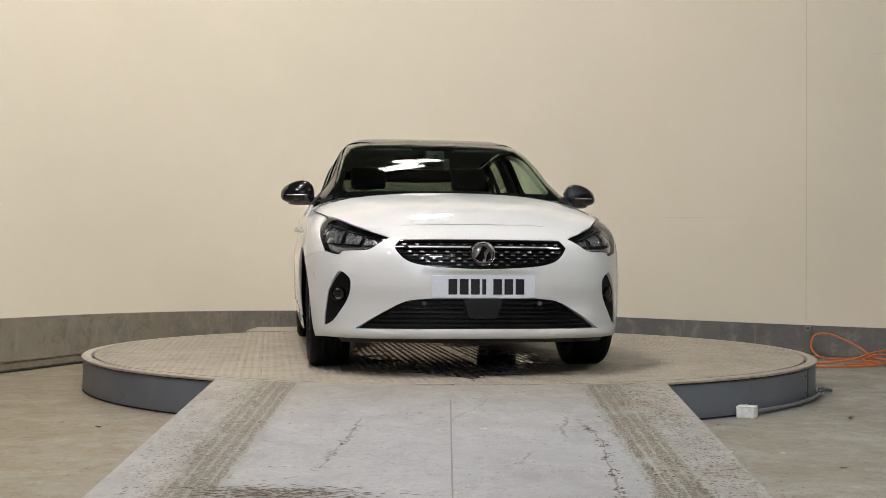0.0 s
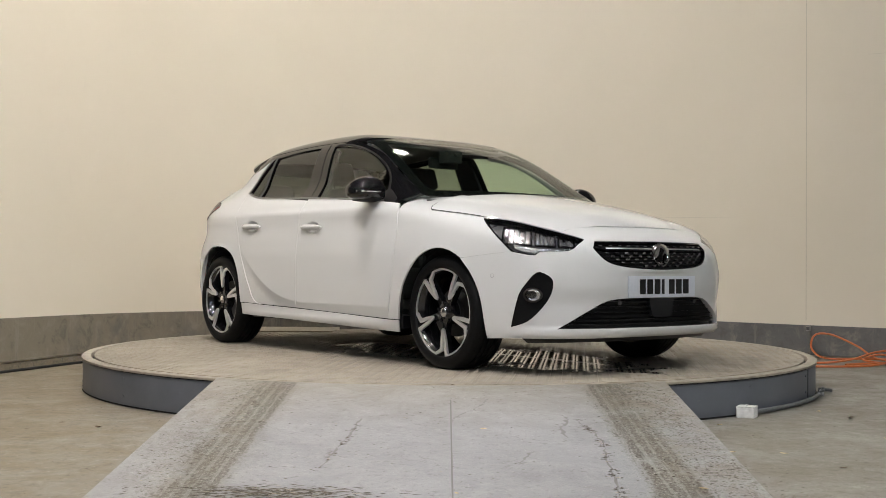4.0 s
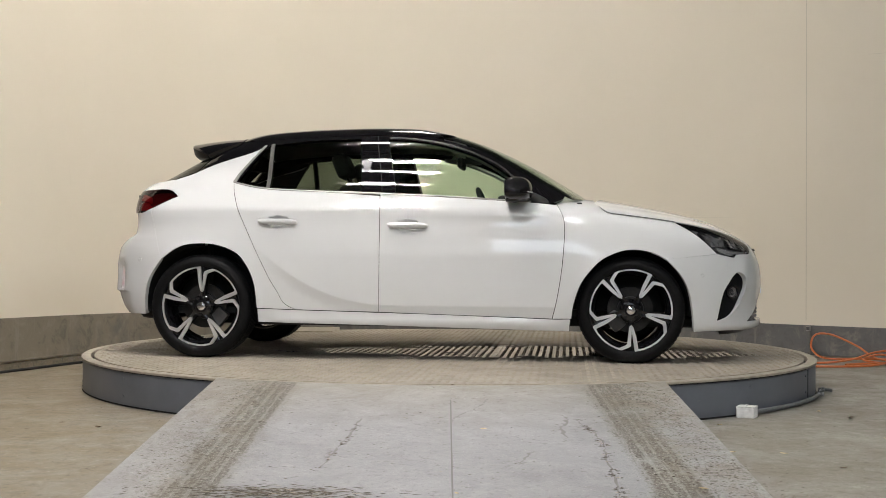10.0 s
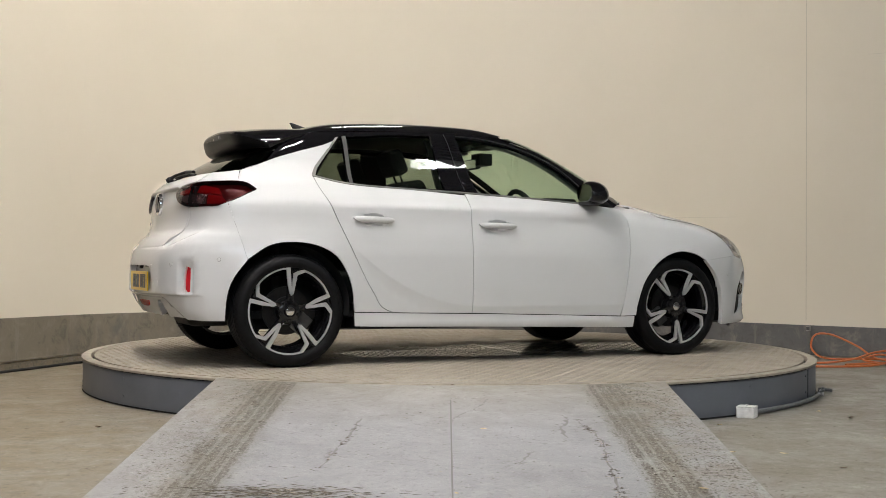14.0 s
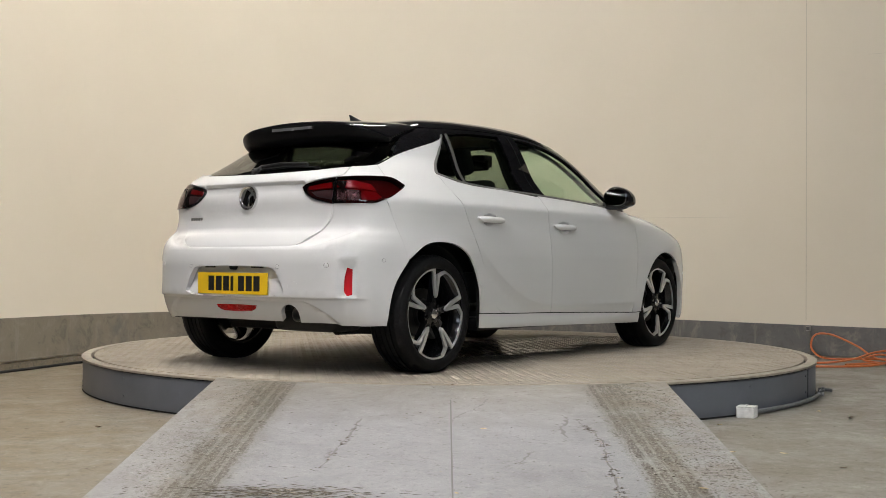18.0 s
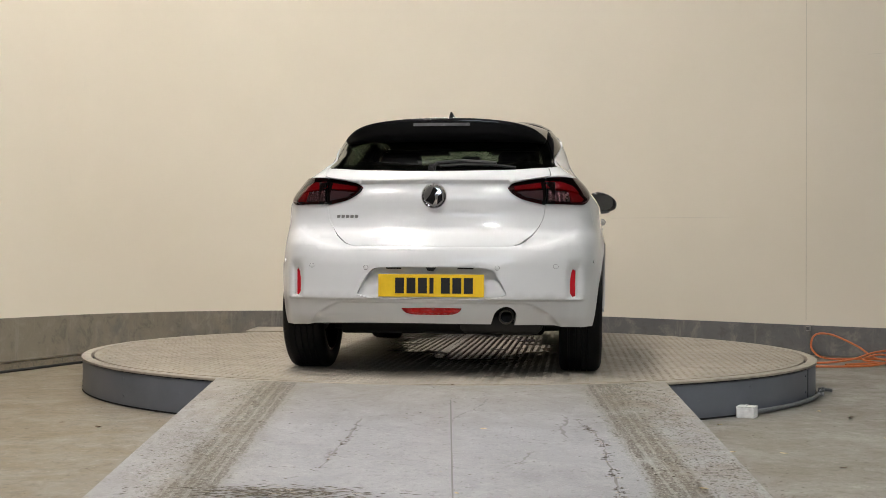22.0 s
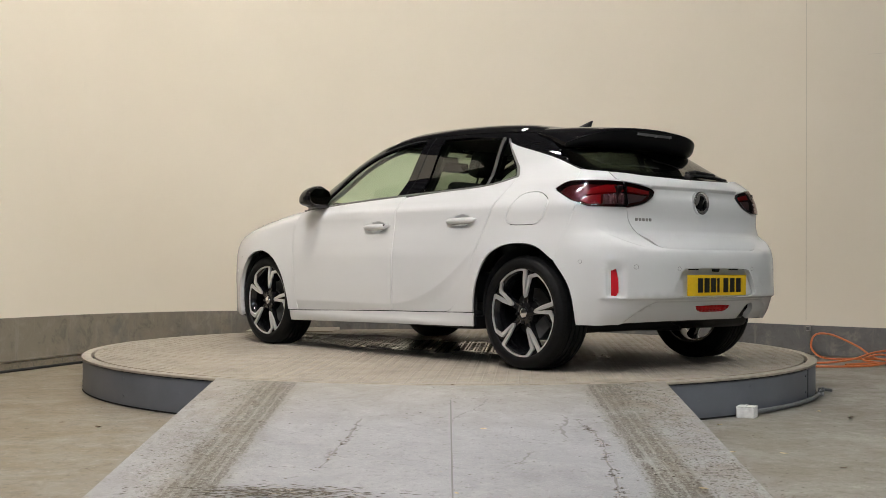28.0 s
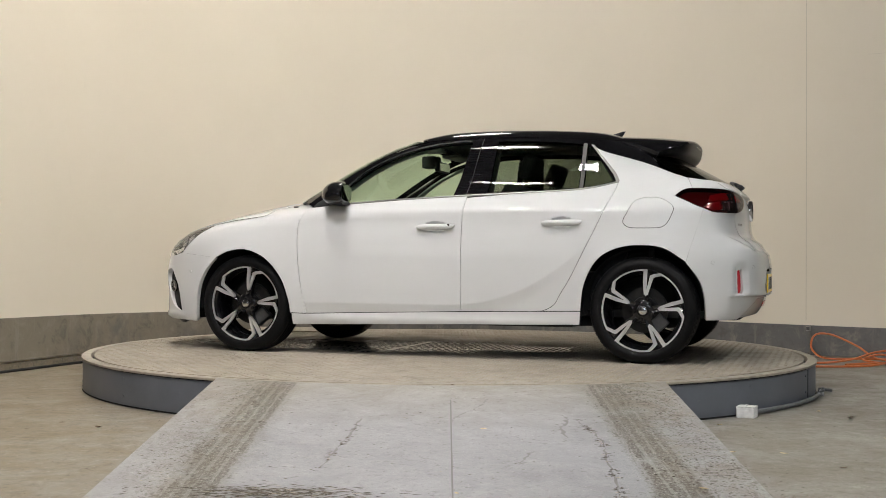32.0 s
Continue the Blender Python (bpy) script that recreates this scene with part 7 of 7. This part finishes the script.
    loop_c = [(2.80, 1.28, 0.012), (3.00, 1.36, 0.014), (3.22, 1.50, 0.030), (3.42, 1.60, 0.075), (3.60, 1.58, 0.090), (3.80, 1.46, 0.055), (4.15, 1.40, 0.014)]
    loop_d = [(2.72, 1.02, 0.010), (2.98, 1.03, 0.010), (3.25, 1.14, 0.012), (3.50, 1.38, 0.045), (3.44, 1.56, 0.060), (3.28, 1.47, 0.026), (3.42, 1.24, 0.014), (3.85, 1.20, 0.012), (4.2, 1.02, 0.012)]
    loop_e = [(3.05, 1.20, 0.010), (3.30, 1.30, 0.012), (3.62, 1.22, 0.020), (3.70, 1.36, 0.030), (3.50, 1.48, 0.022), (3.90, 1.52, 0.03), (4.2, 1.28, 0.012)]
    for pts in (loop_b, loop_c, loop_d, loop_e):
        part("cable_run", tube(spun(pts), 0.0085, 8), orange, cable)
    # black lead along the wall's foot
    q, x, y, nx, ny = wall_run()
    keep = [i for i in range(len(q)) if q[i] < 2.15]
    lead = tube([(x[i] + nx[i] * 0.03, y[i] + ny[i] * 0.03, 0.010) for i in keep], 0.010, 8)
    tagged(part("power_lead", lead, plain("black_lead", (0.012, 0.012, 0.012), 0.6), None, "black power lead lying along the wall foot"), category="cable")
    # joints in the wall
    line = plain("wall_joint_shadow", (0.60, 0.55, 0.45), 0.7)
    i = int(np.argmin(np.abs(x - 3.01) + 10 * (y < 1.5)))
    wall = bpy.data.objects["wall_curved"]
    part("panel_joint", boxes((-0.003, 0.003, -0.0015, 0.0, 0.30, WALL_TOP)), line, wall).matrix_basis = Matrix.Translation((x[i], y[i], 0)) @ Matrix.Rotation(math.atan2(-nx[i], ny[i]) + math.pi, 4, "Z")
    for z, i0, i1 in ((2.52, 85, 91), (1.19, 63, 75)):
        part("panel_joint", tube([(x[i] + nx[i] * -0.001, y[i] + ny[i] * -0.001, z) for i in range(i0, i1)], 0.0022, 4), line, wall)


def spun(points, k=8):
    """A soft line through the points."""
    P = [np.array(p, float) for p in points]
    out = []
    for i in range(len(P) - 1):
        a, b = P[i], P[i + 1]
        t0 = (b - P[i - 1]) / 2 if i else b - a
        t1 = (P[i + 2] - a) / 2 if i + 2 < len(P) else b - a
        for j in range(k):
            t = j / k
            out.append((2 * t**3 - 3 * t**2 + 1) * a + (t**3 - 2 * t**2 + t) * t0 + (3 * t**2 - 2 * t**3) * b + (t**3 - t**2) * t1)
    out.append(P[-1])
    return [tuple(p) for p in out]


def build_leaves():
    """Dry leaves blown in from outside."""
    tan = plain("dry_leaf", (0.60, 0.47, 0.29), 0.7, 0.0, 60, 0.35)
    brown = plain("brown_leaf", (0.13, 0.085, 0.05), 0.7, 0.0, 60, 0.35)
    rnd = random.Random(11)
    places = [(1.30, -2.15, 1), (0.14, -3.11, 1), (0.03, -3.93, 1), (1.95, -1.60, 1), (2.03, -1.85, 0), (1.66, -2.10, 0), (2.25, -3.00, 0), (1.62, -3.68, 1), (1.37, -2.97, 1), (-2.62, -2.15, 0), (-2.25, -2.40, 0), (-1.92, -2.43, 0), (-1.84, -2.20, 0), (-1.62, -2.35, 0), (2.62, -1.10, 0), (2.15, -2.35, 0), (2.9, -2.0, 0), (0.02, -2.30, 0), (1.18, -2.62, 1), (1.16, -2.95, 1), (2.75, -3.1, 1), (1.95, -2.55, 1), (2.35, -1.75, 1), (2.5, -2.55, 0), (1.5, -3.3, 0), (3.1, -1.5, 0), (2.0, -3.45, 0), (0.85, -3.85, 1)]
    for x, y, pale in places:
        inside = -1.15 < x < 1.05 and y < -2.3
        z = on_ramp(x, y) if inside else 0.0
        if x * x + y * y < R_RING**2:
            z = DECK
        bm = bmesh.new()
        l = rnd.uniform(0.011, 0.022)
        w = l * rnd.uniform(0.5, 0.8)
        curl = rnd.uniform(0.001, 0.004)
        prev = None
        for k in range(9):
            f = k / 8
            h = w * math.sin(math.pi * (0.04 + 0.92 * f)) ** 0.7 * rnd.uniform(0.85, 1.1)
            up = 0.002 + curl * (2 * f - 1) ** 2
            row = [bm.verts.new((l * (2 * f - 1), q * h, up + (curl if q else 0) * 0.6)) for q in (-1, 0, 1)]
            if prev:
                bm.faces.new((prev[0], prev[1], row[1], row[0]))
                bm.faces.new((prev[1], prev[2], row[2], row[1]))
            prev = row
        bmesh.ops.solidify(bm, geom=list(bm.faces), thickness=0.001)
        leaf = smooth(part("leaf", bm, tan if pale else brown, None, "curled tan dry leaf on the floor" if pale else "curled dark brown dry leaf on the floor"), 60)
        leaf.matrix_basis = Matrix.Translation((x, y, z)) @ Matrix.Rotation(rnd.uniform(0, 6.28), 4, "Z")
        tagged(leaf, category="leaf", group="dry leaves")


def build_debris():
    """Fine dry litter that tyres have left on the ramp and the floor."""
    rnd = random.Random(29)
    V, F = [], []
    skid = [(0.53, -2.93), (0.56, -3.10), (0.59, -3.3), (0.575, -3.5), (0.57, -3.75), (0.56, -4.0)]
    skid2 = [(-0.36, -2.95), (-0.38, -3.2), (-0.42, -3.45), (-0.45, -3.7)]
    for k in range(3000):
        pick = rnd.random()
        big = 1.0
        if pick < 0.26:
            y = rnd.uniform(-4.0, -2.25)
            x = 0.84 + 0.05 * (-2.3 - y) + rnd.gauss(0.06, 0.10)
        elif pick < 0.38:
            y = rnd.uniform(-4.0, -2.2)
            x = -0.90 - 0.05 * (-2.3 - y) + rnd.gauss(0.0, 0.10)
        elif pick < 0.50:
            line = skid if rnd.random() < 0.65 else skid2
            i = rnd.randrange(len(line) - 1)
            f = rnd.random()
            x = line[i][0] + (line[i + 1][0] - line[i][0]) * f + rnd.gauss(0, 0.012)
            y = line[i][1] + (line[i + 1][1] - line[i][1]) * f
            if math.sin(y * 31) > 0.3:
                continue
            big = 1.3
        elif pick < 0.62:
            x, y, big = rnd.gauss(-0.55, 0.16), -3.93 + rnd.gauss(0, 0.035), 2.8
        elif pick < 0.80:
            x, y = rnd.uniform(-1.1, 1.0), rnd.uniform(-4.0, -2.4)
            if math.sin(x * 9.3 + 2.1 * math.sin(y * 6.1)) + math.sin(y * 11.7 + 1.3 * math.sin(x * 7.7)) < 0.4:
                continue
        else:
            x, y = rnd.choice((rnd.uniform(1.1, 3.4), rnd.uniform(-3.2, -1.2))), rnd.uniform(-3.9, -0.6)
            if rnd.random() < 0.6:
                continue
        r = math.hypot(x, y)
        if r < R_RING + 0.01 or not -3.3 < x < 3.6:
            continue
        on = -1.13 < x < 1.04 and y > -4.0
        z = (on_ramp(x, y) if on else 0.0) + 0.0016
        l, w, a = rnd.uniform(0.003, 0.009) * (1.7 if rnd.random() < 0.12 else 1) * big, rnd.uniform(0.0008, 0.0024) * (1.8 if big > 2 else 1.15), rnd.uniform(-0.7, 0.7)
        c, s = math.cos(a), math.sin(a)
        n = len(V)
        for u, v, up in ((-l, 0, 0), (-0.3 * l, -w, 0.0), (l, -0.2 * w, 0.0005), (0.4 * l, w, 0.0007), (-0.1 * l, 0.2 * w, 0.0012)):
            V.append((x + c * u - s * v, y + s * u + c * v, z + up))
        F += [(n, n + 1, n + 4), (n + 1, n + 2, n + 4), (n + 2, n + 3, n + 4), (n + 3, n, n + 4)]
    me = bpy.data.meshes.new("litter")
    me.from_pydata(V, [], F)
    k = Mat("dry_litter", rough=0.8)
    island = k.t.nodes.new("ShaderNodeNewGeometry").outputs["Random Per Island"]
    k.put("Base Color", k.ramp(island, [(0.0, (0.055, 0.045, 0.033)), (0.6, (0.10, 0.083, 0.06)), (0.88, (0.15, 0.125, 0.09)), (0.93, (0.45, 0.41, 0.34))]))
    tagged(part("litter", me, k.m, None, "fine dry leaf litter scattered over ramp and floor"), category="litter", kind="stuff")


build_clutter()
build_debris()
build_leaves()


# ---- what moves: the disc turns, and the car with it ----
TURN = [(0, -81.21), (0.5, -78.36), (1, -74.54), (1.5, -70.62), (2, -66.70), (2.5, -62.84), (3, -58.98), (3.5, -55.12), (5.5, -40.95), (6, -37.07), (6.5, -33.19), (7, -29.32), (7.5, -25.43), (8, -21.51), (8.5, -17.61), (9, -13.72), (9.5, -9.77), (10, -5.79), (10.5, -1.81), (11, 2.09), (11.5, 5.88), (12, 9.66), (12.5, 13.49), (13, 17.34), (13.5, 21.20), (14, 25.08), (14.5, 29.00), (16.5, 44.51), (17, 48.30), (17.5, 51.04), (18, 53.18), (18.5, 56.20), (19, 60.10), (19.5, 64.04), (20, 68.03), (20.5, 72.05), (21, 76.06), (21.5, 79.99), (22, 83.87), (22.5, 87.80), (23, 91.75), (23.5, 95.70), (24, 99.64), (24.5, 103.56), (25, 107.46), (25.5, 111.36), (27.5, 127.29), (28, 131.16), (28.5, 135.05), (29, 138.94), (29.5, 142.86), (30, 146.73), (30.5, 150.53), (31, 154.30), (31.5, 158.07), (32, 161.82)]


def motions():
    rows = [(t, pose(0, 0, DECK, 0, 0, a)) for t, a in TURN]
    walk(disc, rows)
    walk(car, rows)


motions()
